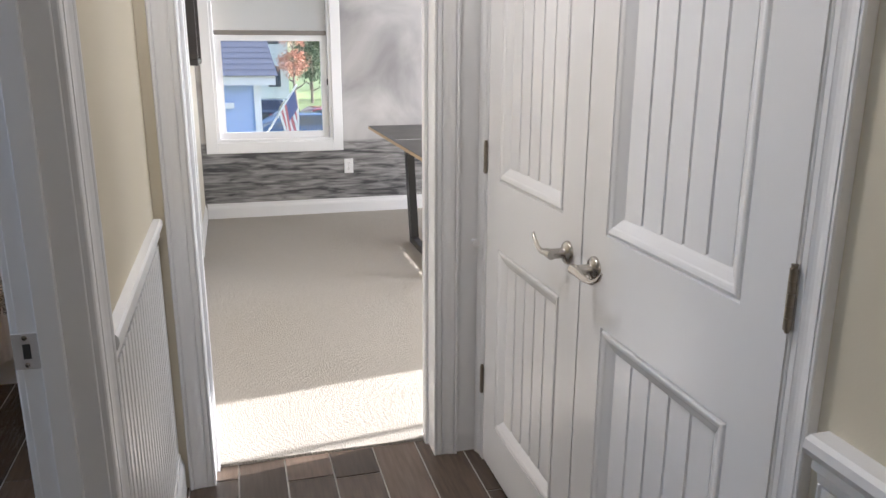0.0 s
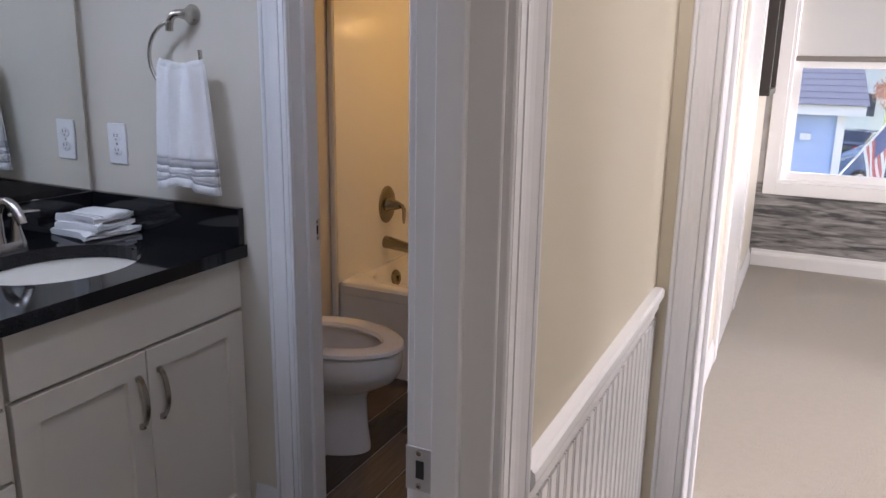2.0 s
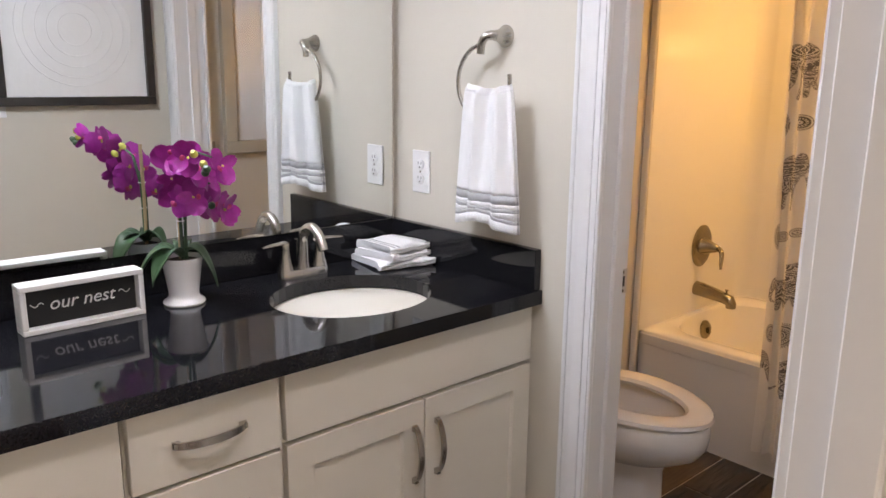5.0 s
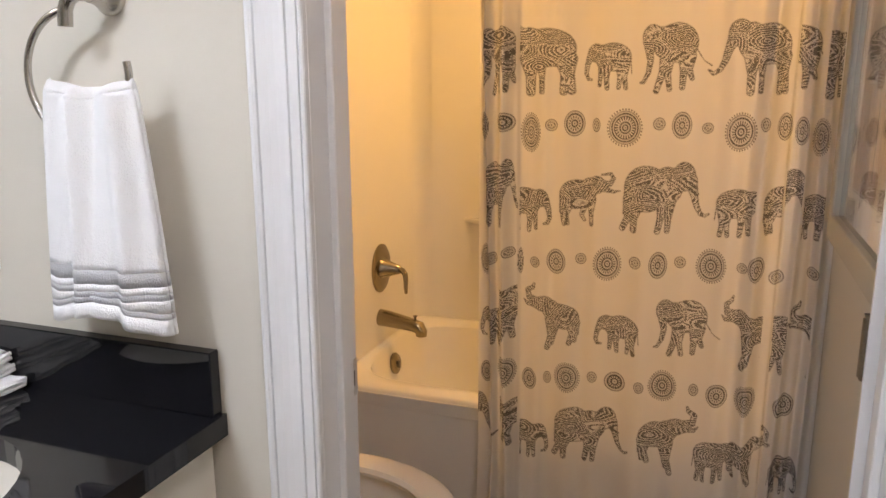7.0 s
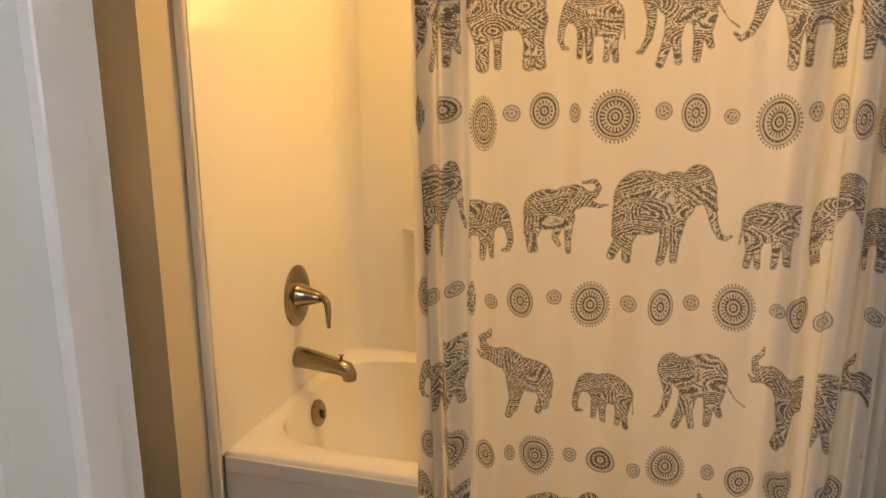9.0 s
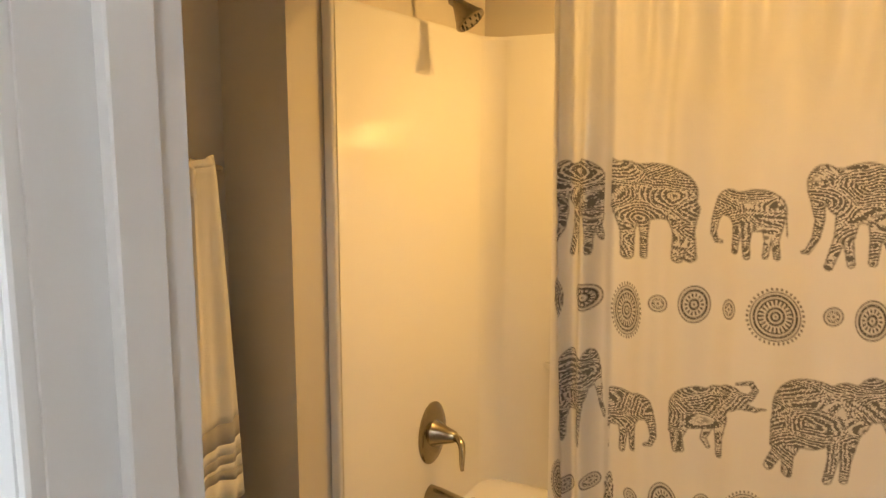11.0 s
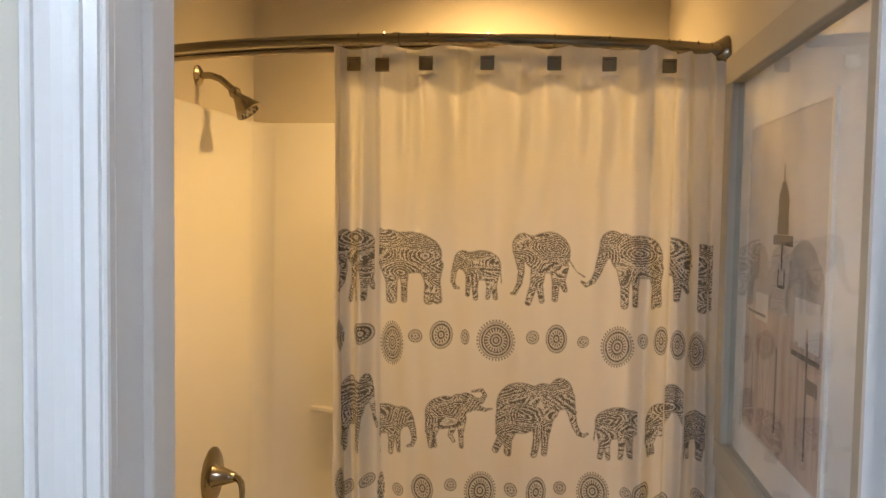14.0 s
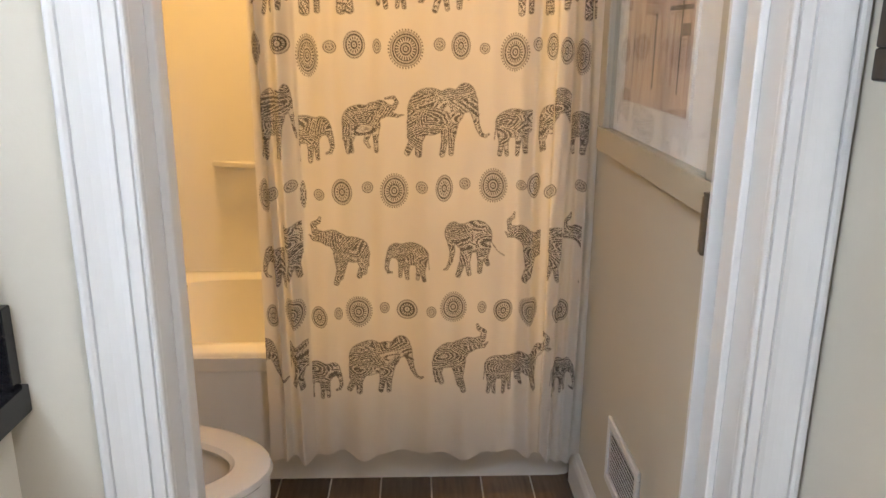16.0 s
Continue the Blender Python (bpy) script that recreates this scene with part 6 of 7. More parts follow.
    part("tank_lid", one(-1.962, -1.762, cy - 0.235, cy + 0.235, 0.685, 0.722, 0.016, 4), PORC, t, smooth=True)
    part("flush_lever", tube(bmesh.new(), [(-1.774, cy - 0.16, 0.64), (-1.758, cy - 0.16, 0.64), (-1.752, cy - 0.10, 0.633)], 0.007, 10), DIMNICKEL, t, smooth=True)
    return t


toilet()


# ---- pictures ----
def streets():
    """A faded watercolour in pinks and greys for the framed print."""
    m = mat("faded_print", (0.52, 0.40, 0.34), 0.6, var=0.5, scale=5, bump=0.0, stretch=(1, 9, 0.8))
    return m


PRINT = streets()
PRINTSKY = mat("print_sky", (0.62, 0.58, 0.55), 0.6, var=0.08, scale=4, bump=0.0)
PRINTDARK = mat("print_ink", (0.09, 0.07, 0.06), 0.6, var=0.3, scale=30, bump=0.0)
FRAMEW = mat("pale_frame_paint", (0.54, 0.50, 0.41), 0.6, var=0.06, scale=8, bump=0.08, bscale=40)
PGLASS = mat("picture_glass", (0.98, 0.98, 0.98), 0.02, bump=0.0)
PGLASS.node_tree.nodes["Principled BSDF"].inputs["Transmission Weight"].default_value = 1.0
PGLASS.node_tree.nodes["Principled BSDF"].inputs["IOR"].default_value = 1.2


def frame_boards(t, x, y0, y1, z0, z1, w, d, material):
    """Four frame boards on a wall at x, the picture looking towards -x."""
    for a in ((x - d, x, y0, y1, z0, z0 + w), (x - d, x, y0, y1, z1 - w, z1), (x - d, x, y0, y0 + w, z0 + w, z1 - w), (x - d, x, y1 - w, y1, z0 + w, z1 - w)):
        part("frame_board", one(*a, 0.003, 2), material, t)


art = thing("framed_print", "framed pink and grey street print behind glass with a wide mat", "picture", (-0.38, 3.1, 1.02))
frame_boards(art, -0.3655, 2.715, 3.465, 1.015, 1.835, 0.055, 0.034, FRAMEW)
part("mat_board", one(-0.374, -0.370, 2.77, 3.41, 1.07, 1.78), MATW, art, "white mat board")
part("inner_lip", boxes((-0.379, -0.374, 2.915, 3.343, 1.128, 1.140), (-0.379, -0.374, 2.915, 3.343, 1.682, 1.694), (-0.379, -0.374, 2.915, 2.927, 1.140, 1.682), (-0.379, -0.374, 3.331, 3.343, 1.140, 1.682)), MATW, art)
pic = part("picture", one(-0.3765, -0.3745, 2.927, 3.331, 1.14, 1.682), PRINTSKY, art, "faded print of a lamp over a street")
part("street", one(-0.3772, -0.3766, 2.93, 3.328, 1.143, 1.37), PRINT, pic)
part("dome", lathe(bmesh.new(), [(0.028, 0.0), (0.026, 0.0004)], pose(-0.3772, 3.124, 1.545, 0, -90, 0), 20), PRINTDARK, pic)
part("lamp_post", boxes((-0.3776, -0.3773, 3.1215, 3.1265, 1.57, 1.605), (-0.3776, -0.3773, 3.112, 3.136, 1.556, 1.578), (-0.3776, -0.3773, 3.096, 3.152, 1.495, 1.527), (-0.3776, -0.3773, 3.072, 3.172, 1.478, 1.494), (-0.3776, -0.3773, 3.121, 3.127, 1.44, 1.478), (-0.3776, -0.3773, 3.106, 3.111, 1.415, 1.44), (-0.3776, -0.3773, 3.137, 3.142, 1.415, 1.44), (-0.3776, -0.3773, 3.106, 3.142, 1.410, 1.415)), PRINTDARK, pic)
part("streaks", boxes(*[(-0.3778, -0.3774, 2.945 + 0.043 * i, 2.945 + 0.043 * i + 0.006 + 0.004 * (i % 3), 1.16 + 0.02 * (i % 2), 1.29 + 0.025 * ((i * 7) % 4)) for i in range(9)]), PRINT, pic)
PRINTGREY = mat("print_grey_wash", (0.40, 0.375, 0.35), 0.6, var=0.35, scale=40, bump=0.0)
PRINTPALE = mat("print_pale_wash", (0.70, 0.67, 0.63), 0.6, var=0.08, scale=20, bump=0.0)
PRINTRUST = mat("print_rust_wash", (0.42, 0.27, 0.21), 0.6, var=0.4, scale=30, bump=0.0)
for k, (y, z, ry, rz) in enumerate(((3.250, 1.425, 0.062, 0.052), (3.285, 1.385, 0.035, 0.040), (3.215, 1.390, 0.040, 0.034), (3.020, 1.440, 0.068, 0.050), (2.965, 1.420, 0.032, 0.042), (3.065, 1.395, 0.034, 0.034))):
    part("tree", lathe(bmesh.new(), [(1.0, 0.0), (0.97, 0.0001)], pose(-0.37675 - 0.00007 * k, y, z, 0, -90, 0), 28, rz, ry), PRINTGREY, pic)
part("terrace", boxes((-0.3777, -0.3773, 2.945, 3.050, 1.335, 1.405), (-0.3777, -0.3773, 3.190, 3.262, 1.345, 1.392)), PRINTPALE, pic)
part("balustrade", boxes((-0.3779, -0.3776, 2.94, 3.06, 1.318, 1.326), (-0.3779, -0.3776, 3.20, 3.31, 1.352, 1.357), (-0.3779, -0.3776, 2.945, 2.985, 1.276, 1.296)), PRINTDARK, pic)
for k in range(11):
    y = 2.952 + 0.035 * k
    part("trunk", boxes((-0.3781, -0.3778, y, y + 0.003 + 0.003 * (k % 3), 1.165 + 0.012 * (k % 4), 1.285 + 0.03 * ((k * 5) % 3))), PRINTDARK if k % 4 == 1 else PRINTRUST, pic)
for a, b in ((3.150, 3.205), (3.105, 3.060)):
    bm = bmesh.new()
    prism(bm, [(b, 1.145), (b + 0.006, 1.145), (a + 0.003, 1.325), (a, 1.325)], (-0.3784, 0, 0), (0, 1, 0), (0, 0, 1), (1, 0, 0), 0.0003)
    part("path_edge", bm, PRINTRUST, pic)
gl = part("glazing", one(-0.3865, -0.3845, 2.77, 3.41, 1.07, 1.78), PGLASS, art, "clear picture glass")
gl.visible_shadow = False

dart = thing("framed_paper_art", "white embossed paper art in a dark brown frame", "picture", (-0.38, 2.1, 1.29))
frame_boards(dart, -0.3475, 1.84, 2.42, 1.234, 1.80, 0.032, 0.034, BLACKF)
part("paper", one(-0.366, -0.3480, 1.8725, 2.3875, 1.2665, 1.7675), PAPER, dart, "white embossed paper")
for r in (0.06, 0.10, 0.14, 0.18, 0.21):
    part("embossed_ring", tube(bmesh.new(), arc((-0.3665, 2.13, 1.517), r, 0, 6.28, 40, (0, 1, 0), (0, 0, 1)), 0.0014, 6), PAPER, dart, smooth=True)

# floor register in the toilet room
vt = thing("air_vent", "white wall register with louvers above the baseboard", "vent", (-0.37, 3.16, 0.24))
frame_boards(vt, -0.3655, 3.035, 3.285, 0.235, 0.405, 0.022, 0.008, PLASTIC)
part("backing", one(-0.3665, -0.3657, 3.057, 3.263, 0.257, 0.383), SLOT, vt)
for i in range(11):
    part("slat", prism(bmesh.new(), [(0, 0), (0.002, 0), (-0.004, 0.008), (-0.006, 0.008)], (-0.3672, 3.057, 0.26 + i * 0.011), (1, 0, 0), (0, 0, 1), (0, 1, 0), 0.206), PLASTIC, vt)


# ---- bedroom ----
def sash_window():
    t = thing("window_1", "white double-hung window with a roller shade half down", "window", (0.3, 6.56, 0.52), kind="structure")
    x0, x1, z0, z1 = -0.139, 0.744, 0.598, 2.148
    f = 6.555
    for a in ((x0 - 0.085, x0, 0.515, z1 + 0.085), (x1, x1 + 0.078, 0.515, z1 + 0.085)):
        part("window_casing", one(a[0], a[1], f - 0.018, f - 0.0005, a[2], a[3], 0.004, 2), TRIM, t)
    part("window_casing", one(x0, x1, f - 0.018, f - 0.0005, 0.515, z0, 0.004, 2), TRIM, t)
    part("window_casing", one(x0, x1, f - 0.018, f - 0.0005, z1, z1 + 0.085, 0.004, 2), TRIM, t)
    for a in ((x0, x0 + 0.022, z0, z1), (x1 - 0.022, x1, z0, z1)):
        part("window_frame", one(a[0], a[1], f, 6.69, a[2], a[3]), TRIM, t)
    part("window_sill", one(x0 + 0.022, x1 - 0.022, f, 6.69, z0, z0 + 0.02), TRIM, t)
    part("window_frame", one(x0 + 0.022, x1 - 0.022, f, 6.69, z1 - 0.02, z1), TRIM, t)
    for k, (a, b, y) in enumerate(((z0 + 0.02, 1.40, 6.60), (1.36, z1 - 0.02, 6.64))):
        s = part("sash", boxes((x0 + 0.024, x0 + 0.072, y, y + 0.03, a, b), (x1 - 0.072, x1 - 0.024, y, y + 0.03, a, b), (x0 + 0.072, x1 - 0.072, y, y + 0.03, a, a + 0.05), (x0 + 0.072, x1 - 0.072, y, y + 0.03, b - 0.045, b)), TRIM, t)
        p = part("pane", one(x0 + 0.072, x1 - 0.072, y + 0.013, y + 0.017, a + 0.05, b - 0.045), GLASS, s)
        p.visible_shadow = False
    part("sash_lock", one(x1 - 0.03, x1 - 0.018, 6.585, 6.60, 1.02, 1.07, 0.002), DARKMETAL, t)
    sh = thing("roller_shade", "pale grey roller shade drawn half way down the window", "shade", (0.3, 6.58, 1.41))
    part("shade_cloth", one(x0 + 0.026, x1 - 0.026, 6.578, 6.580, 1.425, z1 - 0.02), SHADE, sh)
    part("hem_bar", one(x0 + 0.026, x1 - 0.026, 6.572, 6.586, 1.398, 1.432, 0.004, 2), HEMBAR, sh, "dark hem bar")
    return t


sash_window()


def side_window(y0, y1, z0, z1):
    t = thing("window_2", "plain white side window", "window", (3.42, y0, z0), kind="structure")
    part("window_frame", boxes((3.4, 3.5, y0, y0 + 0.02, z0, z1), (3.4, 3.5, y1 - 0.02, y1, z0, z1), (3.4, 3.5, y0 + 0.02, y1 - 0.02, z0, z0 + 0.02), (3.4, 3.5, y0 + 0.02, y1 - 0.02, z1 - 0.02, z1)), TRIM, t)
    part("mullion", one(3.43, 3.46, y0 + 0.27, y0 + 0.30, z0 + 0.02, z1 - 0.02), TRIM, t)
    return t


side_window(3.02, 3.79, 0.6, 2.15)
side_window(4.86, 5.7, 0.6, 1.33)


def game_table():
    t = thing("game_table", "dark table with a wood edge and black steel sled legs", "table", (1.6, 5.1, 0.01))
    x0, x1, y0, y1, z = 0.925, 2.45, 4.225, 5.95, 0.765
    part("tabletop", one(x0, x1, y0, y1, z - 0.004, z, 0.001), TABLETOP, t)
    part("table_edge", one(x0, x1, y0, y1, z - 0.024, z - 0.0045, 0.002), TABLEEDGE, t, "raw wood edge")
    part("centre_line", one(x0 + 0.02, x1 - 0.02, 5.08, 5.09, z, z + 0.0008), PAPER, t, "thin white line")
    for s in (x0 + 0.15, x1 - 0.24):
        fx = s + 0.04
        for y in (4.55, 5.40):
            bm = bmesh.new()
            yt = y - 0.07 if y < 5 else y - 0.02
            v = [bm.verts.new(p) for p in ((s, yt, z - 0.025), (s + 0.05, yt, z - 0.025), (s + 0.05, yt + 0.075, z - 0.025), (s, yt + 0.075, z - 0.025), (fx, y, 0.055), (fx + 0.05, y, 0.055), (fx + 0.05, y + 0.075, 0.055), (fx, y + 0.075, 0.055))]
            for q in ((0, 1, 2, 3), (7, 6, 5, 4), (0, 4, 5, 1), (1, 5, 6, 2), (2, 6, 7, 3), (3, 7, 4, 0)):
                bm.faces.new([v[i] for i in q])
            part("leg", bm, DARKMETAL, t)
        part("foot_rail", one(fx, fx + 0.05, 4.45, 5.475, 0.009, 0.055, 0.004), DARKMETAL, t)
    return t


game_table()

# bedroom side wall: a closed door with casing, and two frames
bd = thing("door_1", "closed white door on the bedroom side wall", "door", (-0.26, 5.0, 0), kind="structure")
part("door_leaf", one(-0.2655, -0.252, 4.59, 5.40, 0.012, DH - 0.02, 0.002), DOORW, bd)
for a in ((4.505, 4.588, 0.0, DH), (5.402, 5.485, 0.0, DH)):
    part("casing", one(-0.2655, -0.246, a[0], a[1], a[2], a[3], 0.003), TRIM, bd)
part("casing", one(-0.2655, -0.246, 4.505, 5.485, DH + 0.0005, DH + 0.085, 0.003), TRIM, bd)
bf = thing("framed_picture", "thin brown framed picture on the bedroom wall", "picture", (-0.262, 3.9, 1.29))
for a in ((-0.2648, -0.245, 3.60, 4.14, 1.29, 1.31), (-0.2648, -0.245, 3.60, 4.14, 1.88, 1.90), (-0.2648, -0.245, 3.60, 3.62, 1.31, 1.88), (-0.2648, -0.245, 4.12, 4.14, 1.31, 1.88)):
    part("frame_board", one(*a), BROWNF, bf)
part("picture", one(-0.2648, -0.258, 3.62, 4.12, 1.31, 1.88), PAPER, bf)
kf = thing("framed_picture", "thick black framed picture near the bedroom window", "picture", (-0.255, 5.9, 1.2))
for a in ((-0.2648, -0.20, 5.62, 6.25, 1.2, 1.235), (-0.2648, -0.20, 5.62, 6.25, 1.90, 1.935), (-0.2648, -0.20, 5.62, 5.655, 1.235, 1.90), (-0.2648, -0.20, 6.215, 6.25, 1.235, 1.90)):
    part("frame_board", one(*a, 0.002), BLACKF, kf)
part("picture", one(-0.2648, -0.25, 5.655, 6.215, 1.235, 1.90), PAPER, kf)


# ---- tub light ----
cl = thing("recessed_light", "recessed ceiling light over the tub", "ceiling light", (-0.95, 4.10, H))
part("trim_ring", lathe(bmesh.new(), [(0.095, 0), (0.095, -0.004), (0.075, -0.008), (0.07, -0.002)], pose(-0.95, 4.10, H - 0.001), 32), PLASTIC, cl, smooth=True)


# ---- floor planks ----
def planks(x0, x1, y0, y1, w, length, seed):
    rnd = random.Random(seed)
    meshes = {}
    x = x0
    row = 0
    while x < x1 - 0.01:
        xe = min(x + w, x1)
        y = y0 - rnd.random() * length
        while y < y1 - 0.005:
            a, b = max(y, y0), min(y + length, y1)
            if b - a > 0.02:
                key = (round(xe - x, 4), round(b - a, 4))
                if key not in meshes:
                    bm = one(0.0025, xe - x - 0.0025, 0.0025, b - a - 0.0025, -0.004, 0.0, 0.0012)
                    bmesh.ops.recalc_face_normals(bm, faces=bm.faces)
                    me = bpy.data.meshes.new("floor_plank")
                    bm.to_mesh(me)
                    bm.free()
                    me.materials.append(PLANK)
                    meshes[key] = me
                ob = new("floor_plank", meshes[key])
                ob.parent = FLOOR
                ob.location = (x, a, 0.0)
            y += length
        x = xe
        row += 1


planks(-0.365, 0.725, -1.3, 2.80, 0.148, 0.9, 3)
planks(-1.97, -0.365, -1.3, 2.56, 0.148, 0.9, 5)
planks(-1.97, -0.365, 2.56, 3.69, 0.148, 0.9, 8)


# ---- outdoors, seen through the window ----
GZ = -2.9
LAWN = mat("lawn_grass", (0.20, 0.27, 0.11), 0.95, var=0.35, scale=0.6, bump=0.6, bscale=30)
ASPHALT = mat("asphalt", (0.20, 0.22, 0.27), 0.9, var=0.2, scale=2, bump=0.5, bscale=40)
CONCRETE = mat("driveway_concrete", (0.42, 0.42, 0.42), 0.9, var=0.1, scale=1.5)
SIDING = mat("pale_blue_siding", (0.38, 0.49, 0.76), 0.7, var=0.05, scale=2)
SIDINGW = mat("white_siding", (0.72, 0.74, 0.78), 0.7, var=0.04, scale=2)
SHINGLE = mat("grey_shingle", (0.12, 0.135, 0.18), 0.9, var=0.35, scale=9, bump=0.6, bscale=30, stretch=(1, 1, 4))
DARKGL = mat("dark_window_glass", (0.06, 0.08, 0.11), 0.08, bump=0.0)
BARK = mat("bark", (0.22, 0.18, 0.15), 0.95, var=0.3, scale=12, bump=0.8, bscale=20)
LEAFG = mat("green_leaves", (0.10, 0.15, 0.09), 0.8, var=0.5, scale=3, bump=0.0)
LEAFO = mat("orange_leaves", (0.60, 0.30, 0.21), 0.8, var=0.4, scale=4, bump=0.0)
CARBLUE = mat("blue_car_paint", (0.05, 0.10, 0.19), 0.2, var=0.05, bump=0.0, coat=0.6)
CARRED = mat("red_car_paint", (0.32, 0.05, 0.05), 0.2, var=0.05, bump=0.0, coat=0.6)
CARDARK = mat("dark_car_paint", (0.02, 0.022, 0.03), 0.2, var=0.05, bump=0.0, coat=0.6)
RUBBER = mat("rubber", (0.02, 0.02, 0.02), 0.9)
FRED, FBLUE, FWHITE = mat("flag_red", (0.58, 0.17, 0.19), 0.8), mat("flag_blue", (0.12, 0.15, 0.34), 0.8), mat("flag_white", (0.80, 0.80, 0.80), 0.8)
TAIL = mat("tail_light_red", (0.5, 0.02, 0.02), 0.2, bump=0.0)

structure("ground", boxes((-400, 400, 7.2, 900, GZ - 0.2, GZ)), LAWN, "green lawn reaching into the distance", "ground")
structure("road", boxes((-60, 60, 44.0, 51.0, GZ + 0.001, GZ + 0.02)), ASPHALT, "grey asphalt residential road", "road")
structure("driveway", boxes((0.6, 7.0, 9.0, 44.0, GZ + 0.001, GZ + 0.03)), CONCRETE, "pale concrete driveway beside the neighbouring house", "driveway")


def siding_wall(bm, x0, x1, y, z0, z1, step=0.16):
    """Lapped boards on a wall that looks towards -y."""
    k = int((z1 - z0) / step)
    for i in range(k):
        a = z0 + i * (z1 - z0) / k
        b = z0 + (i + 1) * (z1 - z0) / k
        v = [bm.verts.new(p) for p in ((x0, y - 0.008, a), (x1, y - 0.008, a), (x1, y, b), (x0, y, b))]
        bm.faces.new(v)
        v = [bm.verts.new(p) for p in ((x0, y, a), (x1, y, a), (x1, y - 0.008, a), (x0, y - 0.008, a))]
        bm.faces.new(v)
    return bm


nh = thing("house", "pale blue sided neighbouring house with a grey shingle roof", "house", (-3.0, 18.0, GZ))
part("wall", boxes((-7.0, 0.45, 15.02, 22.0, GZ, 0.66)), SIDING, nh)
part("siding", siding_wall(bmesh.new(), -7.0, 0.38, 15.0, GZ, 0.64), SIDING, nh)
part("corner_board", one(0.38, 0.50, 14.96, 15.1, GZ, 0.64), SIDINGW, nh, "white corner board")
part("fascia", one(-7.3, 0.76, 14.66, 15.0, 0.62, 0.78), SIDINGW, nh, "white eave board")
bm = bmesh.new()
v = [bm.verts.new(p) for p in ((-7.4, 14.6, 0.78), (0.80, 14.6, 0.78), (0.80, 22.4, 0.78), (-7.4, 22.4, 0.78), (-7.0, 18.5, 3.3), (0.32, 18.5, 3.3))]
for q in ((0, 1, 5, 4), (1, 2, 5), (2, 3, 4, 5), (3, 0, 4), (3, 2, 1, 0)):
    bm.faces.new([v[i] for i in q])
rf = part("roof", bm, SHINGLE, nh, "grey shingle roof")
for i in range(26):
    f = i / 26
    part("shingle_course", one(-7.35 + 0.3 * f, 0.79 - 0.46 * f, 14.6 + 3.9 * f, 14.6 + 3.9 * f + 0.02, 0.783 + 2.52 * f, 0.788 + 2.52 * f), SHINGLE, rf)
part("wall_lamp", one(-0.14, 0.02, 14.86, 14.98, 0.20, 0.30), SIDINGW, nh)

fh = thing("house", "white far house with blue-grey windows", "house", (-0.5, 62.0, GZ))
part("wall", boxes((-4.0, 4.2, 60.0, 70.0, GZ, 4.6)), SIDINGW, fh)
bm = bmesh.new()
v = [bm.verts.new(p) for p in ((-4.4, 59.6, 4.6), (4.6, 59.6, 4.6), (4.6, 70.4, 4.6), (-4.4, 70.4, 4.6), (-4.4, 65, 8.0), (4.6, 65, 8.0))]
for q in ((0, 1, 5, 4), (1, 2, 5), (2, 3, 4, 5), (3, 0, 4), (3, 2, 1, 0)):
    bm.faces.new([v[i] for i in q])
part("roof", bm, SHINGLE, fh)
for wx in (0.4, 2.6):
    for wz in (-1.9, 1.2):
        w = part("window", one(wx, wx + 1.1, 59.93, 60.0, wz, wz + 1.7), SIDINGW, fh)
        part("pane", one(wx + 0.1, wx + 1.0, 59.91, 59.93, wz + 0.1, wz + 1.6), DARKGL, w)


def tree(name, label, x, y, height, crown, leafmat, seed, count, bare=0.35, leafsize=0.12):
    t = thing(name, label, "tree", (x, y, GZ))
    rnd = random.Random(seed)
    bm = bmesh.new()
    tube(bm, [(x, y, GZ), (x + 0.05, y, GZ + height * 0.3), (x - 0.03, y, GZ + height * 0.6), (x, y, GZ + height * 0.9)], [0.11, 0.08, 0.05, 0.015], 8)
    for k in range(9):
        a = k * 2.4
        z = GZ + height * (bare + 0.06 * k)
        r = crown * rnd.uniform(0.6, 0.9)
        tube(bm, [(x, y, z), (x + 0.5 * r * math.cos(a), y + 0.5 * r * math.sin(a), z + 0.25 * r), (x + r * math.cos(a), y + r * math.sin(a), z + 0.7 * r)], [0.05, 0.03, 0.008], 6)
    part("trunk", bm, BARK, t, smooth=True)
    verts, faces = [], []
    clumps = [(rnd.gauss(0, 0.45) * crown, rnd.gauss(0, 0.45) * crown, GZ + height * (bare + 0.1 + (1 - bare) * rnd.random() ** 0.8), crown * rnd.uniform(0.2, 0.42)) for _ in range(34)]
    for i in range(count):
        cx, cy, cz, cr = clumps[i % len(clumps)]
        p = Vector((x + cx + rnd.gauss(0, cr * 0.6), y + cy + rnd.gauss(0, cr * 0.6), cz + rnd.gauss(0, cr * 0.5)))
        s = rnd.uniform(0.5, 1.0) * leafsize
        q = Euler((rnd.random() * 6, rnd.random() * 6, rnd.random() * 6)).to_matrix()
        b = len(verts)
        verts += [p + q @ Vector(c) * s for c in ((-1, 0, 0), (0, -0.5, 0.1), (1, 0, 0), (0, 0.5, 0.1))]
        faces.append((b, b + 1, b + 2, b + 3))
    me = bpy.data.meshes.new("crown")
    me.from_pydata(verts, [], faces)
    me.materials.append(leafmat)
    ob = new("crown", me)
    ob.parent = t
    ob.matrix_parent_inverse = t.matrix_basis.inverted()
    tagged(ob, kind="stuff")
    return t


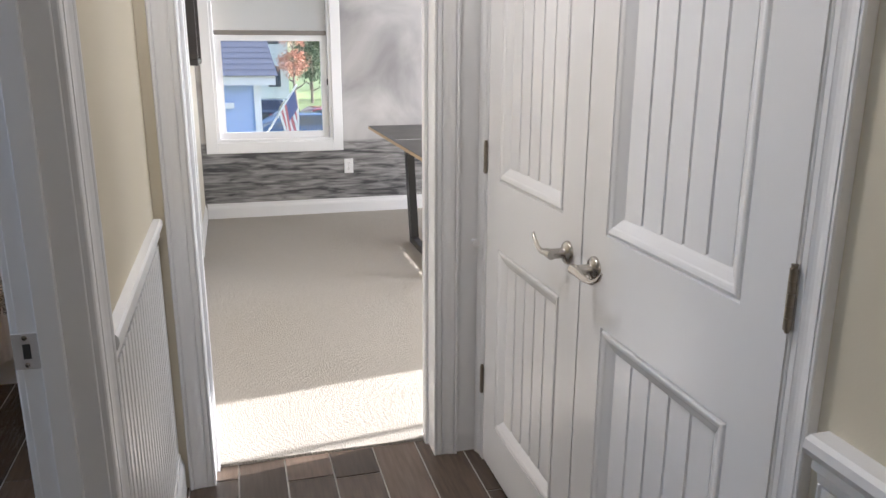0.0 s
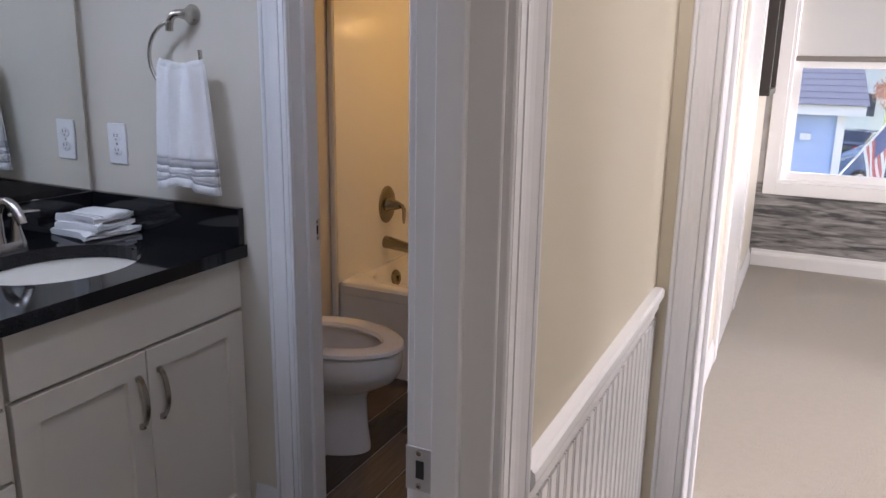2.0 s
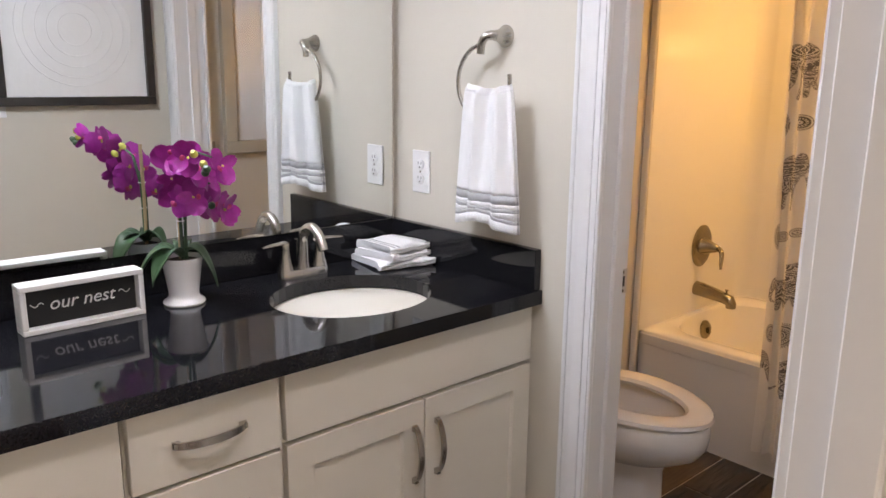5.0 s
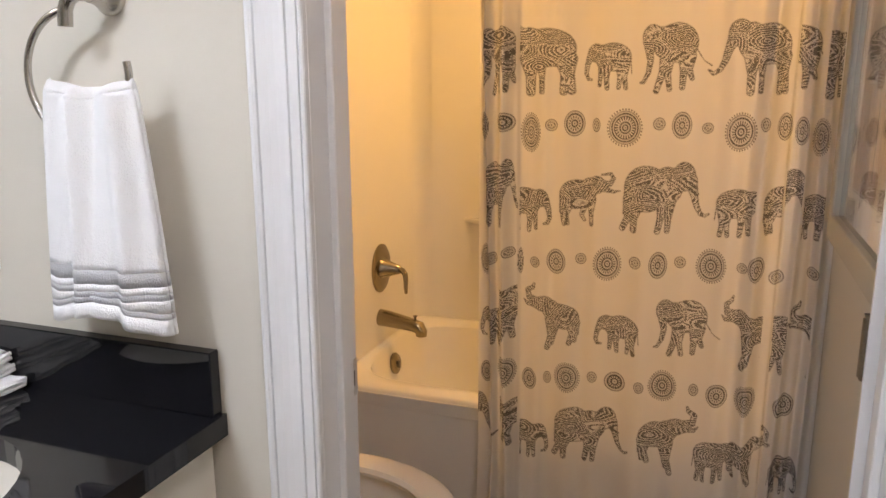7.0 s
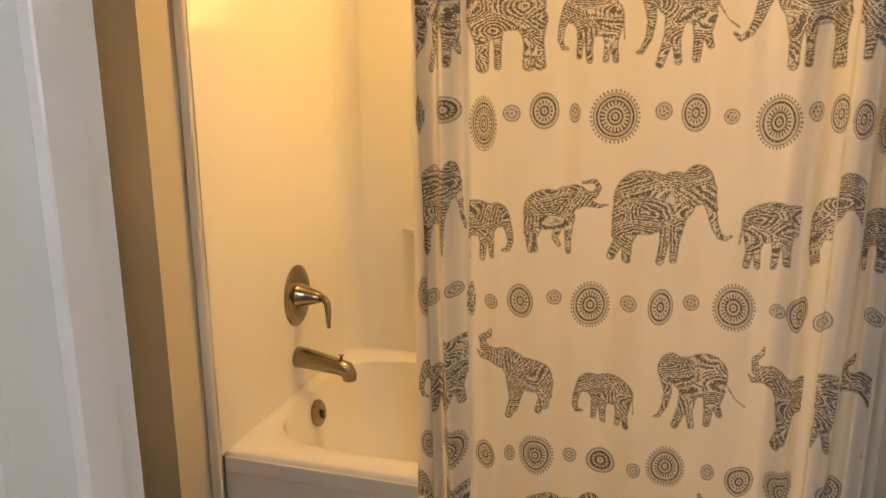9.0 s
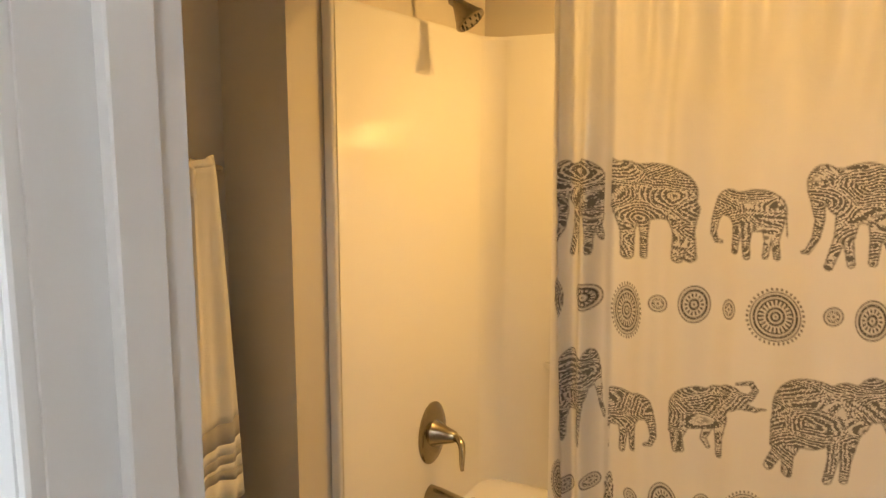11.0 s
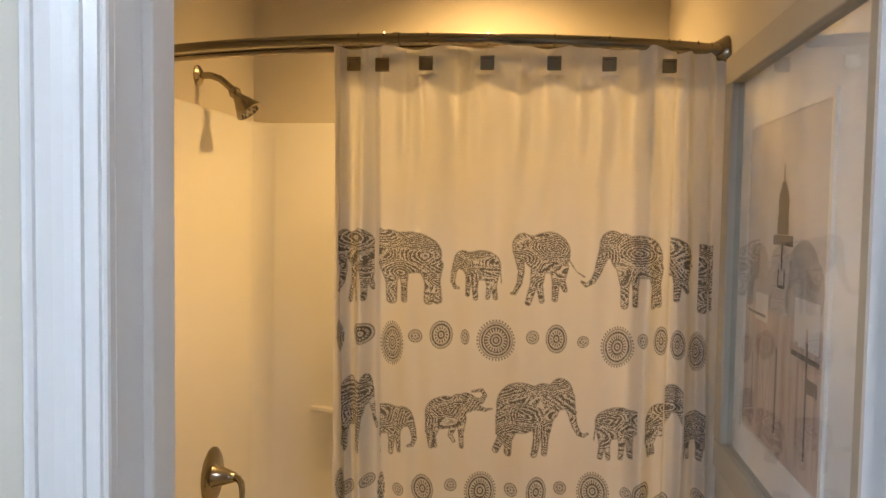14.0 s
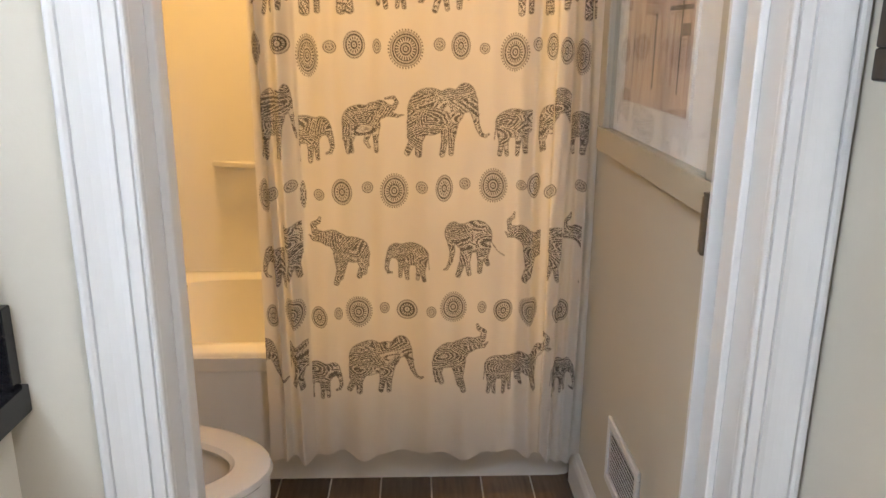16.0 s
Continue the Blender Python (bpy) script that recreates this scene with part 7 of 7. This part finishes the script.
tree("tree", "young autumn tree with orange leaves on the lawn", 2.6, 34.0, 4.7, 0.62, LEAFO, 2, 4200, 0.50, 0.055)
tree("tree", "tall dark green tree across the road", 5.7, 58.0, 7.0, 1.7, LEAFG, 5, 6000, 0.12, 0.15)
tree("tree", "tall dark green tree across the road", 8.6, 62.0, 8.0, 2.2, LEAFG, 6, 6000, 0.1, 0.16)
tree("tree", "tall dark green tree across the road", 7.2, 74.0, 8.0, 2.4, LEAFG, 7, 5000, 0.08, 0.2)


def car(label, x, y, turn, paint):
    t = thing("car", label, "car", (x, y, GZ + 0.03))
    m = pose(x, y, GZ + 0.03, 0, 0, turn)

    def put(name, bm, material, parent=None, lab="", smooth=False):
        bm.transform(m)
        return part(name, bm, material, parent or t, lab, smooth)
    prof = [(-2.15, 0.35), (2.15, 0.35), (2.2, 0.6), (2.1, 0.85), (1.1, 0.95), (0.55, 1.42), (-1.0, 1.45), (-1.75, 1.0), (-2.15, 0.92)]
    bm = bmesh.new()
    prism(bm, prof, (0, -0.85, 0), (1, 0, 0), (0, 0, 1), (0, 1, 0), 1.7)
    bmesh.ops.bevel(bm, geom=list(bm.edges), offset=0.06, segments=2, affect="EDGES", profile=0.5)
    put("body", bm, paint, smooth=True)
    for s in (-0.862, 0.842):
        bm = bmesh.new()
        prism(bm, [(-1.45, 0.98), (0.9, 0.98), (0.5, 1.36), (-0.95, 1.38)], (0, s, 0), (1, 0, 0), (0, 0, 1), (0, 1, 0), 0.02)
        put("side_window", bm, DARKGL)
    for wx in (-1.35, 1.35):
        for s in (-0.78, 0.78):
            w = put("wheel", tube(bmesh.new(), [(wx, s - 0.1, 0.33), (wx, s + 0.1, 0.33)], 0.33, 20), RUBBER, smooth=True)
            put("rim", tube(bmesh.new(), [(wx, s - 0.105, 0.33), (wx, s + 0.105, 0.33)], 0.2, 16), NICKEL, w, smooth=True)
    for s in (-0.7, 0.5):
        put("tail_light", one(-2.19, -2.1, s, s + 0.2, 0.7, 0.85, 0.02), TAIL)
    return t


car("dark parked car with red tail lights", 2.0, 41.5, 70, CARDARK)
car("blue parked car on the driveway", 2.9, 33.0, 10, CARBLUE)
car("red parked car on the driveway", 4.4, 35.5, 5, CARRED)

# flag on a wall-mounted pole
fg = thing("flag", "striped flag hanging from a slanted white pole", "flag", (0.75, 15.0, -0.4))
part("pole", tube(bmesh.new(), [(0.52, 14.98, -0.35), (1.12, 14.6, 0.62)], 0.018, 8), FWHITE, fg, smooth=True)
TOPF = [(0.80, 14.80, 0.10), (1.08, 14.62, 0.56)]
for i in range(9):
    a = Vector(TOPF[0]).lerp(Vector(TOPF[1]), i / 9)
    b = Vector(TOPF[0]).lerp(Vector(TOPF[1]), (i + 1) / 9)
    bm = bmesh.new()
    canton = i >= 4
    sag = Vector((0.12, 0.02, -0.78))

    def strip(u, v, a=a, b=b, i=i):
        p = a.lerp(b, u)
        return p + sag * v + Vector((0.03 * math.sin(v * 5 + i * 0.7), 0.03 * math.sin(i * 1.9), 0)) * v + Vector((0.10 * v * (0.5 - i / 9), 0, 0))
    cloth(bm, lambda u, v: strip(u, v * (0.45 if canton else 1.0)), 1, 10)
    part("stripe", bm, FBLUE if canton else (FRED if i % 2 else FWHITE), fg)
    if canton:
        bm = bmesh.new()
        cloth(bm, lambda u, v: strip(u, 0.45 + 0.55 * v), 1, 10)
        part("stripe", bm, FRED if i % 2 else FWHITE, fg)
